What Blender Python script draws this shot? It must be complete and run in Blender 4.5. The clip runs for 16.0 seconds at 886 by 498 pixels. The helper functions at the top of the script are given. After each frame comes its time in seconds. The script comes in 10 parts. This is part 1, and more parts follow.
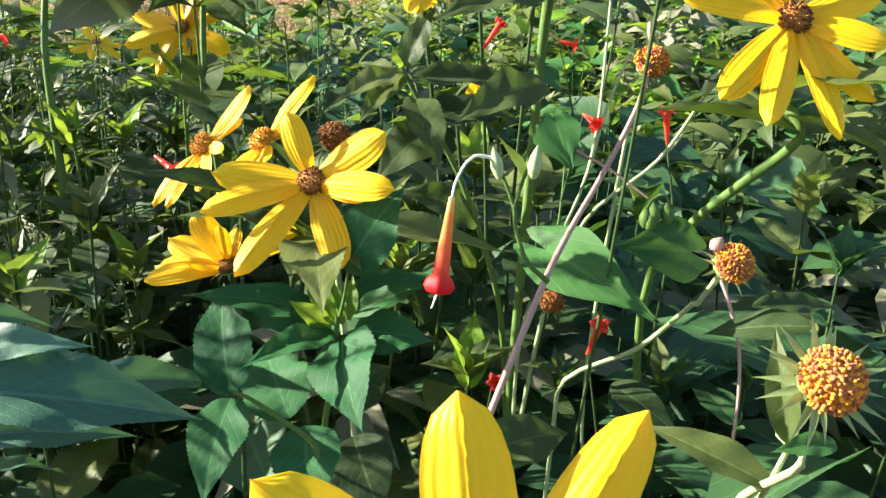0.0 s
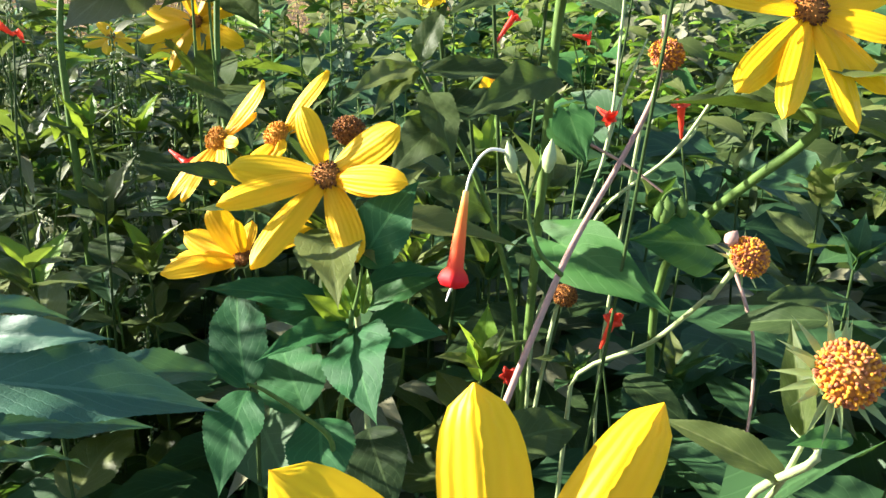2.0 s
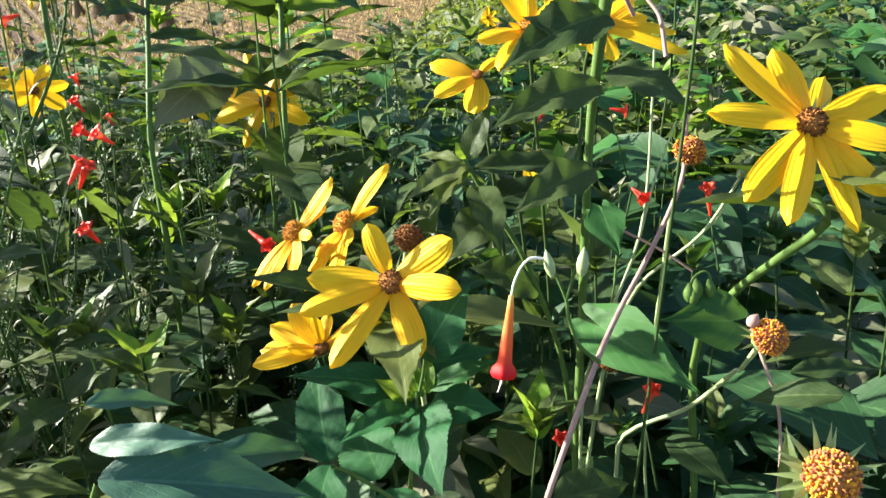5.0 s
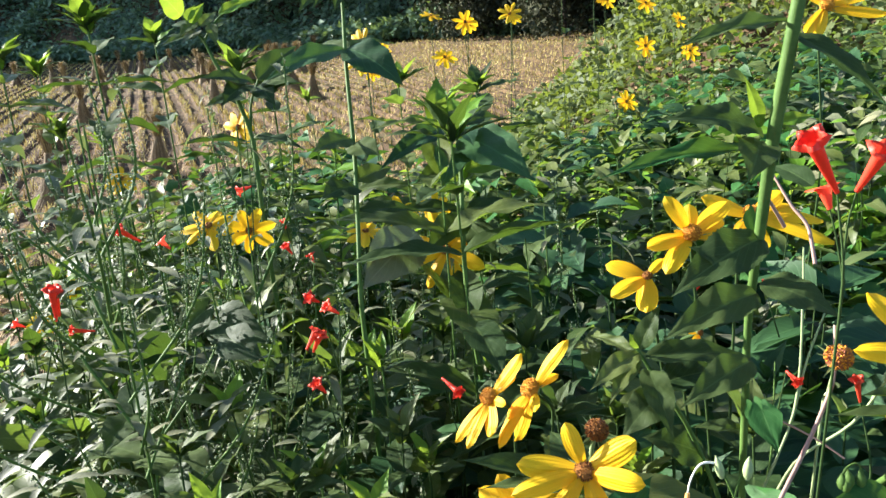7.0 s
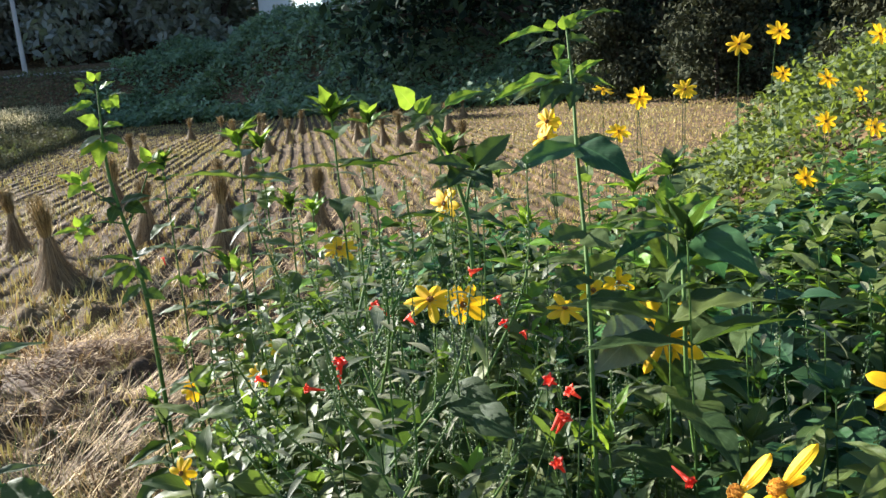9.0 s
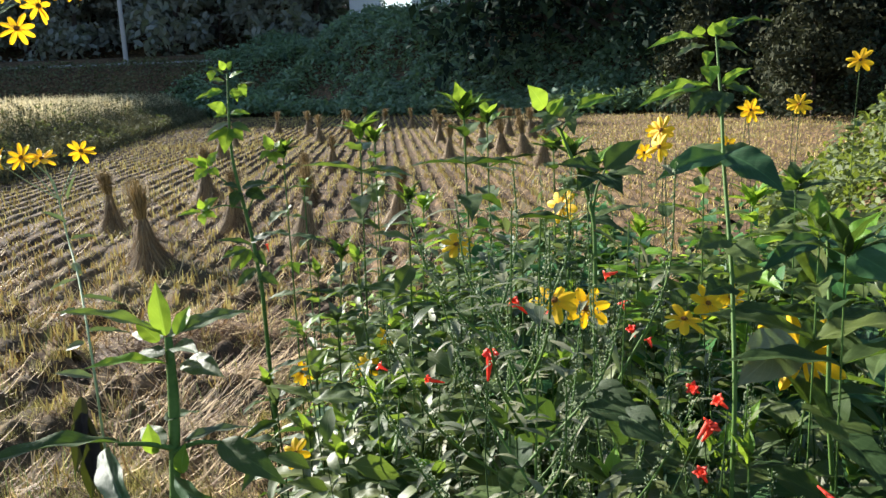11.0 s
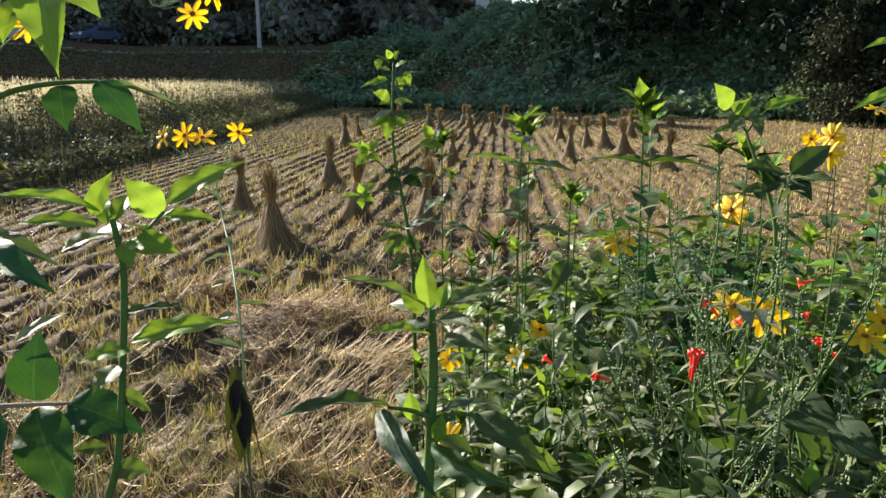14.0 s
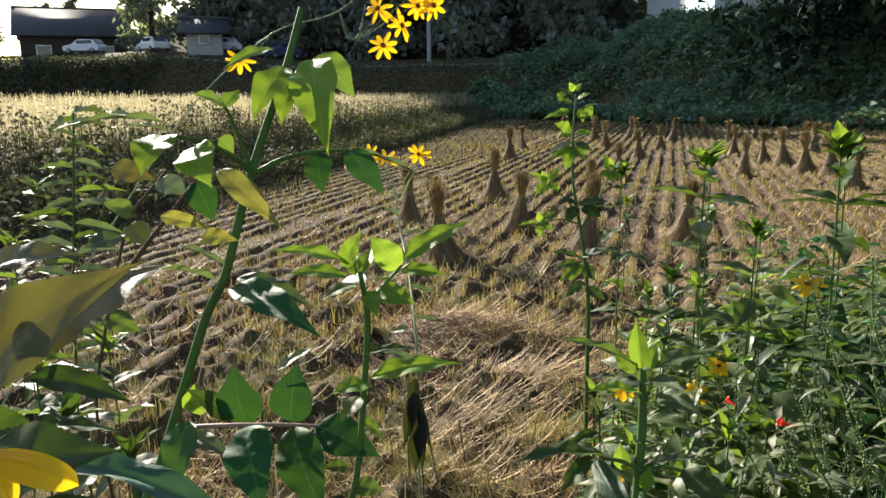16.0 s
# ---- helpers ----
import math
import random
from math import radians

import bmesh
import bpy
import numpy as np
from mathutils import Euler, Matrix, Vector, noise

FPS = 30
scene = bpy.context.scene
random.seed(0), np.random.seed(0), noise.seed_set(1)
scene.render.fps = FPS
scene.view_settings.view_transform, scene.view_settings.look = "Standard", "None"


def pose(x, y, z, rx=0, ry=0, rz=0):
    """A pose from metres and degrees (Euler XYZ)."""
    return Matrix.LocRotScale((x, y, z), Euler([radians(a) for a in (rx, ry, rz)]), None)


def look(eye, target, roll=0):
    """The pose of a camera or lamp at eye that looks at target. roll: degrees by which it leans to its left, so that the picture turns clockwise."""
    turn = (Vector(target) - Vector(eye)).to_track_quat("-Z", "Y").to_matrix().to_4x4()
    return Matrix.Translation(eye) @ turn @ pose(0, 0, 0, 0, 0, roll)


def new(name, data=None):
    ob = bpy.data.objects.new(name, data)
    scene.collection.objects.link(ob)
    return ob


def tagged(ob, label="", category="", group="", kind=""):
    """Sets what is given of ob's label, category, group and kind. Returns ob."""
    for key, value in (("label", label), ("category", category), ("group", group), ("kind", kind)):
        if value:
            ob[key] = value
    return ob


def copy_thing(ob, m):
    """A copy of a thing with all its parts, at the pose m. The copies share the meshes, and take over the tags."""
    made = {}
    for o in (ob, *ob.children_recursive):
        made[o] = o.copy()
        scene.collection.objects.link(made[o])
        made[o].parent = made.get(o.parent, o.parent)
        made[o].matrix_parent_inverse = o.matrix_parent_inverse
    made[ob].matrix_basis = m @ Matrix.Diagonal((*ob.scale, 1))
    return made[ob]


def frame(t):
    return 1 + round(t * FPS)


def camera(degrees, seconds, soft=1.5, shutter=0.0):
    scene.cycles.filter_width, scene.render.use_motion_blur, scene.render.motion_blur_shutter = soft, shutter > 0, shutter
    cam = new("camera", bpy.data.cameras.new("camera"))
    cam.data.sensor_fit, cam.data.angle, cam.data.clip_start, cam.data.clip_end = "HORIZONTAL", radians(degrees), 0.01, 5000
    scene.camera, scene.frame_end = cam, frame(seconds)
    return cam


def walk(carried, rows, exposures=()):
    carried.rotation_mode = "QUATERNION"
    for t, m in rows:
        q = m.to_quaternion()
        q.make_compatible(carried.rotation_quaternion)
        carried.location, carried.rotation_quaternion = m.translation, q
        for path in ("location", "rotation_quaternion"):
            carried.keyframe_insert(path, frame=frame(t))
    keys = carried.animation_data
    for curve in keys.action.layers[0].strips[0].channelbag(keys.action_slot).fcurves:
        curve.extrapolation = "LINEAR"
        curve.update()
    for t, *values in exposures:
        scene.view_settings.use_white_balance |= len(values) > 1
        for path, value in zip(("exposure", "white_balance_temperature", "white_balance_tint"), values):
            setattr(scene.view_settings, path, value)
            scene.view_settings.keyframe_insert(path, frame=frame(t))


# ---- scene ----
cam = camera(58.4, 16.0)
PATH = [
    (0, (0.041, 0.073, 1.602), (0.019, 1.929, 0.859), 3.0),
    (0.5, (0.041, 0.073, 1.602), (0.02, 1.929, 0.856), 3.2),
    (1, (0.041, 0.073, 1.601), (0.006, 1.927, 0.85), 3.1),
    (1.5, (0.04, 0.074, 1.601), (0.002, 1.925, 0.844), 3.0),
    (2, (0.04, 0.072, 1.602), (-0.01, 1.923, 0.844), 2.7),
    (2.5, (0.04, 0.07, 1.603), (-0.018, 1.922, 0.849), 2.6),
    (3, (0.04, 0.071, 1.602), (-0.012, 1.923, 0.848), 2.6),
    (5.3, (0.046, 0.033, 1.668), (-0.204, 1.879, 0.94), -2.7),
    (5.5, (0.043, 0.025, 1.678), (-0.237, 1.87, 0.958), -3.4),
    (6, (0.042, 0.009, 1.71), (-0.322, 1.846, 1.009), -4.5),
    (6.5, (0.035, -0.004, 1.743), (-0.415, 1.829, 1.082), -4.8),
    (7, (0.027, -0.021, 1.765), (-0.504, 1.812, 1.167), -5.0),
    (7.5, (0.013, -0.034, 1.785), (-0.609, 1.79, 1.248), -5.0),
    (8, (-0.005, -0.054, 1.801), (-0.719, 1.75, 1.315), -5.0),
    (8.5, (-0.02, -0.073, 1.809), (-0.805, 1.709, 1.355), -4.8),
    (9, (-0.041, -0.093, 1.813), (-0.894, 1.664, 1.383), -4.8),
    (9.5, (-0.062, -0.114, 1.817), (-0.978, 1.615, 1.404), -4.5),
    (9.7, (-0.069, -0.118, 1.817), (-1.006, 1.601, 1.409), -4.4),
    (11.8, (-0.114, -0.146, 1.81), (-1.174, 1.498, 1.392), -1.4),
    (12, (-0.119, -0.15, 1.81), (-1.193, 1.484, 1.392), -1.3),
    (12.5, (-0.132, -0.158, 1.809), (-1.242, 1.452, 1.389), -0.8),
    (13, (-0.145, -0.169, 1.81), (-1.296, 1.412, 1.392), -0.5),
    (13.5, (-0.155, -0.175, 1.809), (-1.35, 1.374, 1.392), -0.6),
    (14, (-0.162, -0.186, 1.809), (-1.401, 1.328, 1.395), -0.3),
    (14.5, (-0.164, -0.205, 1.813), (-1.465, 1.259, 1.411), 0.4),
    (15, (-0.168, -0.222, 1.814), (-1.555, 1.162, 1.415), 0.6),
    (15.5, (-0.162, -0.238, 1.829), (-1.63, 1.061, 1.431), -0.2),
    (16, (-0.154, -0.245, 1.851), (-1.679, 0.99, 1.467), -0.6),
]
walk(cam, [(t, look(eye, target, roll)) for t, eye, target, roll in PATH], [(0, 2.42, 6100, 14), (3, 2.42, 6100, 14), (5.5, 2.26, 5900, 12), (8, 2.10, 5750, 11), (9, 1.98, 5750, 11), (13, 1.78, 6050, 11), (16, 1.62, 6250, 11)])

# ---- world and light ----
SUN_YAW, SUN_UP = 81.0, 22.0
world = bpy.data.worlds.new("sky")
scene.world = world
world.use_nodes = True
wn = world.node_tree
sky = wn.nodes.new("ShaderNodeTexSky")
sky.sky_type, sky.sun_disc = "NISHITA", False
sky.sun_elevation, sky.sun_rotation = radians(SUN_UP), radians(-SUN_YAW)
wn.links.new(sky.outputs[0], wn.nodes["Background"].inputs[0])
wn.nodes["Background"].inputs[1].default_value = 0.070
sun_dir = Vector((-math.sin(radians(SUN_YAW)) * math.cos(radians(SUN_UP)), math.cos(radians(SUN_YAW)) * math.cos(radians(SUN_UP)), math.sin(radians(SUN_UP))))
sun = new("sun", bpy.data.lights.new("sun", "SUN"))
sun.data.energy, sun.data.angle, sun.data.color = 5.0, radians(0.5), (1.0, 0.91, 0.75)
sun.matrix_world = look(sun_dir * 100, (0, 0, 0))


# ---- materials ----
def shader(name):
    m = bpy.data.materials.new(name)
    m.use_nodes = True
    return m, m.node_tree, m.node_tree.nodes["Principled BSDF"]


def ramp(nt, src, stops):
    r = nt.nodes.new("ShaderNodeValToRGB")
    while len(r.color_ramp.elements) < len(stops):
        r.color_ramp.elements.new(0.5)
    for e, (p, c) in zip(r.color_ramp.elements, stops):
        e.position, e.color = p, (*c, 1)
    nt.links.new(src, r.inputs[0])
    return r.outputs[0]


def math_node(nt, op, a, b=None):
    n = nt.nodes.new("ShaderNodeMath")
    n.operation = op
    for i, v in enumerate((a, b)):
        if v is None:
            continue
        if isinstance(v, (int, float)):
            n.inputs[i].default_value = v
        else:
            nt.links.new(v, n.inputs[i])
    return n.outputs[0]


def noise_node(nt, scale, detail=4.0, coord="Object", rough=0.6):
    tc = nt.nodes.new("ShaderNodeTexCoord")
    n = nt.nodes.new("ShaderNodeTexNoise")
    n.inputs["Scale"].default_value, n.inputs["Detail"].default_value, n.inputs["Roughness"].default_value = scale, detail, rough
    nt.links.new(tc.outputs[coord], n.inputs["Vector"])
    return n.outputs[0]


def mix(nt, fac, a, b, mode="MIX"):
    n = nt.nodes.new("ShaderNodeMix")
    n.data_type, n.blend_type = "RGBA", mode
    for s, v in ((n.inputs[0], fac), (n.inputs[6], a), (n.inputs[7], b)):
        if isinstance(v, (int, float)):
            s.default_value = v
        elif isinstance(v, tuple):
            s.default_value = (*v, 1)
        else:
            nt.links.new(v, s)
    return n.outputs[2]


def bump(nt, height, strength, dist, bsdf):
    b = nt.nodes.new("ShaderNodeBump")
    b.inputs["Strength"].default_value, b.inputs["Distance"].default_value = strength, dist
    nt.links.new(height, b.inputs["Height"])
    nt.links.new(b.outputs[0], bsdf.inputs["Normal"])


def leaf_material(name, dark, light, vein, rough=0.5, through_light=0.35, glow=(0.36, 0.46, 0.03), blotch=0.0, spec=0.35):
    """Leaf with a midrib, side veins, per-leaf tone and light passing through the blade."""
    m, nt, p = shader(name)
    uv = nt.nodes.new("ShaderNodeUVMap")
    sep = nt.nodes.new("ShaderNodeSeparateXYZ")
    nt.links.new(uv.outputs[0], sep.inputs[0])
    across = math_node(nt, "ABSOLUTE", math_node(nt, "SUBTRACT", sep.outputs[0], 0.5))
    side = math_node(nt, "SINE", math_node(nt, "MULTIPLY", math_node(nt, "SUBTRACT", sep.outputs[1], math_node(nt, "ADD", math_node(nt, "MULTIPLY", across, 0.75), math_node(nt, "MULTIPLY", noise_node(nt, 9.0, 1.0), 0.012))), 52.0))
    side = math_node(nt, "POWER", math_node(nt, "MAXIMUM", side, 0.0), 16.0)
    rib = math_node(nt, "LESS_THAN", across, 0.022)
    veins = math_node(nt, "MAXIMUM", math_node(nt, "MULTIPLY", side, 0.55), rib)
    geo = nt.nodes.new("ShaderNodeNewGeometry")
    info = nt.nodes.new("ShaderNodeObjectInfo")
    rnd = math_node(nt, "FRACT", math_node(nt, "ADD", geo.outputs["Random Per Island"], info.outputs["Random"]))
    n = noise_node(nt, 60.0)
    tone = math_node(nt, "ADD", math_node(nt, "MULTIPLY", rnd, 0.75), math_node(nt, "MULTIPLY", n, 0.25))
    col = ramp(nt, tone, [(0.15, dark), (0.85, light)])
    col = mix(nt, math_node(nt, "MULTIPLY", veins, 0.42), col, vein)
    if blotch:
        spots = noise_node(nt, 38.0, 2.0)
        col = mix(nt, ramp(nt, spots, [(0.66 - blotch * 0.1, (0, 0, 0)), (0.7, (1, 1, 1))]), col, (0.09, 0.045, 0.015))
    nt.links.new(col, p.inputs["Base Color"])
    p.inputs["Roughness"].default_value = rough
    p.inputs["Specular IOR Level"].default_value = spec
    quilt = math_node(nt, "MULTIPLY", noise_node(nt, 110.0, 1.0), 0.5)
    bump(nt, math_node(nt, "SUBTRACT", math_node(nt, "ADD", n, quilt), math_node(nt, "MULTIPLY", veins, 1.0)), 0.22, 0.0009, p)
    tr = nt.nodes.new("ShaderNodeBsdfTranslucent")
    nt.links.new(mix(nt, 0.55, col, glow), tr.inputs[0])
    ms = nt.nodes.new("ShaderNodeMixShader")
    ms.inputs[0].default_value = through_light
    nt.links.new(p.outputs[0], ms.inputs[1])
    nt.links.new(tr.outputs[0], ms.inputs[2])
    nt.links.new(ms.outputs[0], nt.nodes["Material Output"].inputs[0])
    return m


def plain_material(name, a, b, scale, rough=0.7, relief=0.3, depth=0.003, through_light=0.0, rand=0.0, spec=0.3):
    """Two tones mixed by noise at two scales, with relief."""
    m, nt, p = shader(name)
    n = math_node(nt, "ADD", math_node(nt, "MULTIPLY", noise_node(nt, scale, 6.0), 0.6), math_node(nt, "MULTIPLY", noise_node(nt, scale * 9.0, 3.0), 0.4))
    tone = n
    if rand:
        geo = nt.nodes.new("ShaderNodeNewGeometry")
        info = nt.nodes.new("ShaderNodeObjectInfo")
        r = math_node(nt, "FRACT", math_node(nt, "ADD", geo.outputs["Random Per Island"], info.outputs["Random"]))
        tone = math_node(nt, "ADD", math_node(nt, "MULTIPLY", n, 1 - rand), math_node(nt, "MULTIPLY", r, rand))
    col = ramp(nt, tone, [(0.3, a), (0.7, b)])
    nt.links.new(col, p.inputs["Base Color"])
    p.inputs["Roughness"].default_value = rough
    p.inputs["Specular IOR Level"].default_value = spec
    bump(nt, n, relief, depth, p)
    if through_light:
        tr = nt.nodes.new("ShaderNodeBsdfTranslucent")
        nt.links.new(col, tr.inputs[0])
        ms = nt.nodes.new("ShaderNodeMixShader")
        ms.inputs[0].default_value = through_light
        nt.links.new(p.outputs[0], ms.inputs[1])
        nt.links.new(tr.outputs[0], ms.inputs[2])
        nt.links.new(ms.outputs[0], nt.nodes["Material Output"].inputs[0])
    return m


LEAF = leaf_material("leaf_green", (0.034, 0.060, 0.015), (0.108, 0.132, 0.034), (0.20, 0.23, 0.09), 0.46, 0.30, (0.30, 0.46, 0.03), spec=0.24)
LEAF_DARK = leaf_material("leaf_dark", (0.017, 0.035, 0.011), (0.054, 0.078, 0.023), (0.10, 0.15, 0.05), 0.56, 0.15, (0.24, 0.42, 0.03), spec=0.12)
LEAF_DEEP = leaf_material("leaf_deep", (0.011, 0.038, 0.014), (0.034, 0.082, 0.027), (0.08, 0.17, 0.06), 0.54, 0.15, (0.22, 0.44, 0.03), spec=0.2)
LEAF_BROAD = leaf_material("leaf_broad", (0.009, 0.054, 0.017), (0.024, 0.092, 0.028), (0.07, 0.19, 0.06), 0.6, 0.10, (0.20, 0.45, 0.03), spec=0.12)
LEAF_BRIGHT = leaf_material("leaf_young", (0.085, 0.190, 0.014), (0.160, 0.300, 0.025), (0.25, 0.40, 0.08), 0.45, 0.45, spec=0.22)
# Greyish leaf, paled further so its colour carries the sunlit sheen.
LEAF_GREY_SHEEN = leaf_material("leaf_greyish_sheen", (0.056, 0.072, 0.036), (0.195, 0.195, 0.108), (0.27, 0.27, 0.17), 0.55, 0.2, (0.26, 0.40, 0.05), spec=0.28)
# Green leaf whose blue tint stands in for the sheen of the sky.
LEAF_SKY_SHEEN = leaf_material("leaf_sky_sheen", (0.022, 0.078, 0.042), (0.050, 0.128, 0.070), (0.10, 0.20, 0.12), 0.5, 0.12, (0.20, 0.42, 0.05), spec=0.4)
LEAF_YELLOW = leaf_material("leaf_yellowing", (0.16, 0.19, 0.035), (0.34, 0.32, 0.05), (0.3, 0.34, 0.09), 0.5, 0.35, (0.5, 0.42, 0.05), 1.0)
LEAF_OLD = leaf_material("leaf_old", (0.050, 0.052, 0.012), (0.13, 0.115, 0.022), (0.14, 0.14, 0.04), 0.5, 0.2, (0.34, 0.30, 0.04), 0.9)
LEAF_HEART = leaf_material("leaf_vine", (0.018, 0.074, 0.018), (0.044, 0.118, 0.028), (0.10, 0.20, 0.06), 0.5, 0.16, (0.24, 0.46, 0.03), spec=0.12)
LEAF_DEAD = leaf_material("leaf_withered", (0.012, 0.008, 0.006), (0.03, 0.02, 0.014), (0.03, 0.02, 0.015), 0.8, 0.05)
# Light that the hill lacks is put into this pale, bluish green.
LEAF_FAR_LIFTED = leaf_material("leaf_far_lifted", (0.050, 0.110, 0.066), (0.170, 0.260, 0.140), (0.1, 0.17, 0.08), 0.5, 0.25, spec=0.5)
# Far wood: haze is painted in as a pale grey leaf colour.
LEAF_WOOD_HAZE = leaf_material("leaf_forest_haze", (0.18, 0.19, 0.175), (0.27, 0.28, 0.25), (0.1, 0.11, 0.09), 0.9, 0.3, spec=0.05)
LEAF_BANK = leaf_material("leaf_bank", (0.030, 0.052, 0.016), (0.120, 0.145, 0.050), (0.15, 0.2, 0.08), 0.6, 0.3, spec=0.2)
# Shade is put into this colour; the crowns would otherwise catch the sun.
LEAF_THICKET_SHADE = leaf_material("leaf_thicket_shade", (0.009, 0.017, 0.011), (0.020, 0.034, 0.022), (0.03, 0.05, 0.03), 0.85, 0.04, (0.03, 0.06, 0.02), spec=0.08)
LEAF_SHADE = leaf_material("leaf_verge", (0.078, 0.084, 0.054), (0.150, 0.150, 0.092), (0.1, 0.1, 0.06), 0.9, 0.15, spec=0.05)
LEAF_OLIVE = leaf_material("leaf_olive", (0.030, 0.034, 0.020), (0.065, 0.068, 0.038), (0.06, 0.06, 0.035), 0.85, 0.08, (0.08, 0.09, 0.03), spec=0.08)


def petal_material():
    """Yellow ray petal: fine lengthwise grooves, deeper yellow at its base, light shining through."""
    m, nt, p = shader("petal_yellow")
    uv = nt.nodes.new("ShaderNodeUVMap")
    sep = nt.nodes.new("ShaderNodeSeparateXYZ")
    nt.links.new(uv.outputs[0], sep.inputs[0])
    groove = math_node(nt, "SINE", math_node(nt, "ADD", math_node(nt, "MULTIPLY", sep.outputs[0], 44.0), math_node(nt, "MULTIPLY", noise_node(nt, 3.0), 5.0)))
    info = nt.nodes.new("ShaderNodeObjectInfo")
    v = math_node(nt, "ADD", math_node(nt, "MULTIPLY", info.outputs["Random"], 0.35), math_node(nt, "MULTIPLY", sep.outputs[1], 0.65))
    col = ramp(nt, v, [(0.0, (0.88, 0.44, 0.002)), (0.6, (0.95, 0.57, 0.004)), (1.0, (0.96, 0.64, 0.010))])
    col = mix(nt, math_node(nt, "MULTIPLY", math_node(nt, "ADD", groove, 1.0), 0.05), col, (0.80, 0.40, 0.002))
    nt.links.new(col, p.inputs["Base Color"])
    p.inputs["Roughness"].default_value, p.inputs["Specular IOR Level"].default_value = 0.5, 0.25
    bump(nt, groove, 0.22, 0.0005, p)
    tr = nt.nodes.new("ShaderNodeBsdfTranslucent")
    nt.links.new(col, tr.inputs[0])
    ms = nt.nodes.new("ShaderNodeMixShader")
    ms.inputs[0].default_value = 0.38
    nt.links.new(p.outputs[0], ms.inputs[1])
    nt.links.new(tr.outputs[0], ms.inputs[2])
    nt.links.new(ms.outputs[0], nt.nodes["Material Output"].inputs[0])
    return m


PETAL = petal_material()
DISC = plain_material("disc_orange", (0.42, 0.16, 0.012), (0.62, 0.30, 0.02), 300, 0.8, 0.5, 0.0005, 0, 0.7)
DISC_BROWN = plain_material("disc_brown", (0.10, 0.035, 0.010), (0.30, 0.12, 0.02), 300, 0.85, 0.5, 0.0005, 0, 0.7)
DISC_MIXED = plain_material("disc_mixed", (0.34, 0.12, 0.05), (0.78, 0.33, 0.018), 300, 0.8, 0.4, 0.0004, 0, 0.85)
SEPAL = plain_material("sepal_green", (0.20, 0.27, 0.09), (0.30, 0.38, 0.14), 90, 0.6, 0.3, 0.0005, 0.2)
RED = plain_material("petal_red", (0.72, 0.045, 0.022), (0.80, 0.085, 0.035), 60, 0.45, 0.2, 0.0004, 0.25, 0.4)
ORANGE = plain_material("petal_tube_orange", (0.80, 0.20, 0.045), (0.85, 0.30, 0.08), 60, 0.45, 0.2, 0.0004, 0.25)
WHITE = plain_material("style_white", (0.75, 0.72, 0.6), (0.85, 0.83, 0.72), 90, 0.5, 0.2, 0.0003)
STEM = plain_material("stem_green", (0.045, 0.095, 0.018), (0.10, 0.165, 0.038), 45, 0.6, 0.4, 0.0008, spec=0.12)
STEM_DARK = plain_material("stem_dark", (0.022, 0.045, 0.012), (0.05, 0.085, 0.024), 45, 0.7, 0.4, 0.0008, spec=0.1)
STEM_PALE = plain_material("stem_pale", (0.22, 0.30, 0.12), (0.32, 0.38, 0.18), 45, 0.55, 0.4, 0.0008)
STEM_PURPLE = plain_material("stem_purplish", (0.26, 0.15, 0.13), (0.40, 0.27, 0.20), 60, 0.6, 0.4, 0.0006)
STEM_BROWN = plain_material("stem_brown", (0.06, 0.035, 0.02), (0.13, 0.08, 0.045), 45, 0.75, 0.5, 0.001)
SEED = plain_material("seed_pale", (0.15, 0.20, 0.09), (0.32, 0.37, 0.21), 120, 0.8, 0.4, 0.0006, 0.15, 0.6)
STRAW = plain_material("straw", (0.11, 0.068, 0.032), (0.34, 0.235, 0.11), 12, 0.75, 0.3, 0.002, 0.06, 0.6)
STRAW_TOP = plain_material("straw_ears", (0.10, 0.068, 0.026), (0.40, 0.29, 0.12), 12, 0.8, 0.3, 0.002, 0.1, 0.7)
STRAW_DRY = plain_material("straw_litter", (0.13, 0.070, 0.028), (0.62, 0.44, 0.20), 12, 0.7, 0.3, 0.002, 0.1, 0.8)
STUBBLE = plain_material("stubble", (0.30, 0.21, 0.06), (0.52, 0.44, 0.14), 6, 0.8, 0.3, 0.002, 0.15, 0.7)
GRASS_DRY = plain_material("meadow_grass", (0.36, 0.305, 0.16), (0.60, 0.53, 0.32), 0.5, 0.8, 0.3, 0.004, 0.45, 0.5)
GRASS_GREEN = plain_material("green_grass", (0.07, 0.12, 0.03), (0.15, 0.20, 0.06), 3, 0.7, 0.3, 0.003, 0.25, 0.5)
GRASS_EDGE = plain_material("bank_grass", (0.075, 0.075, 0.034), (0.16, 0.15, 0.07), 1.5, 0.8, 0.3, 0.004, 0.15, 0.6)
GRASS_TUFT = plain_material("tuft_grass", (0.18, 0.17, 0.04), (0.50, 0.43, 0.14), 6, 0.75, 0.3, 0.002, 0.25, 0.7)
BARK = plain_material("bark", (0.035, 0.026, 0.02), (0.075, 0.055, 0.04), 4, 0.9, 0.6, 0.02)
CONCRETE = plain_material("concrete", (0.30, 0.29, 0.28), (0.42, 0.41, 0.39), 2, 0.85, 0.3, 0.004)
PLASTER = plain_material("plaster_white", (0.62, 0.62, 0.62), (0.74, 0.74, 0.73), 1, 0.8, 0.2, 0.003)
ROOFING = plain_material("roof_tiles", (0.045, 0.045, 0.05), (0.08, 0.08, 0.085), 3, 0.6, 0.5, 0.02)
ASPHALT = plain_material("asphalt", (0.04, 0.04, 0.042), (0.065, 0.065, 0.065), 20, 0.9, 0.4, 0.004)
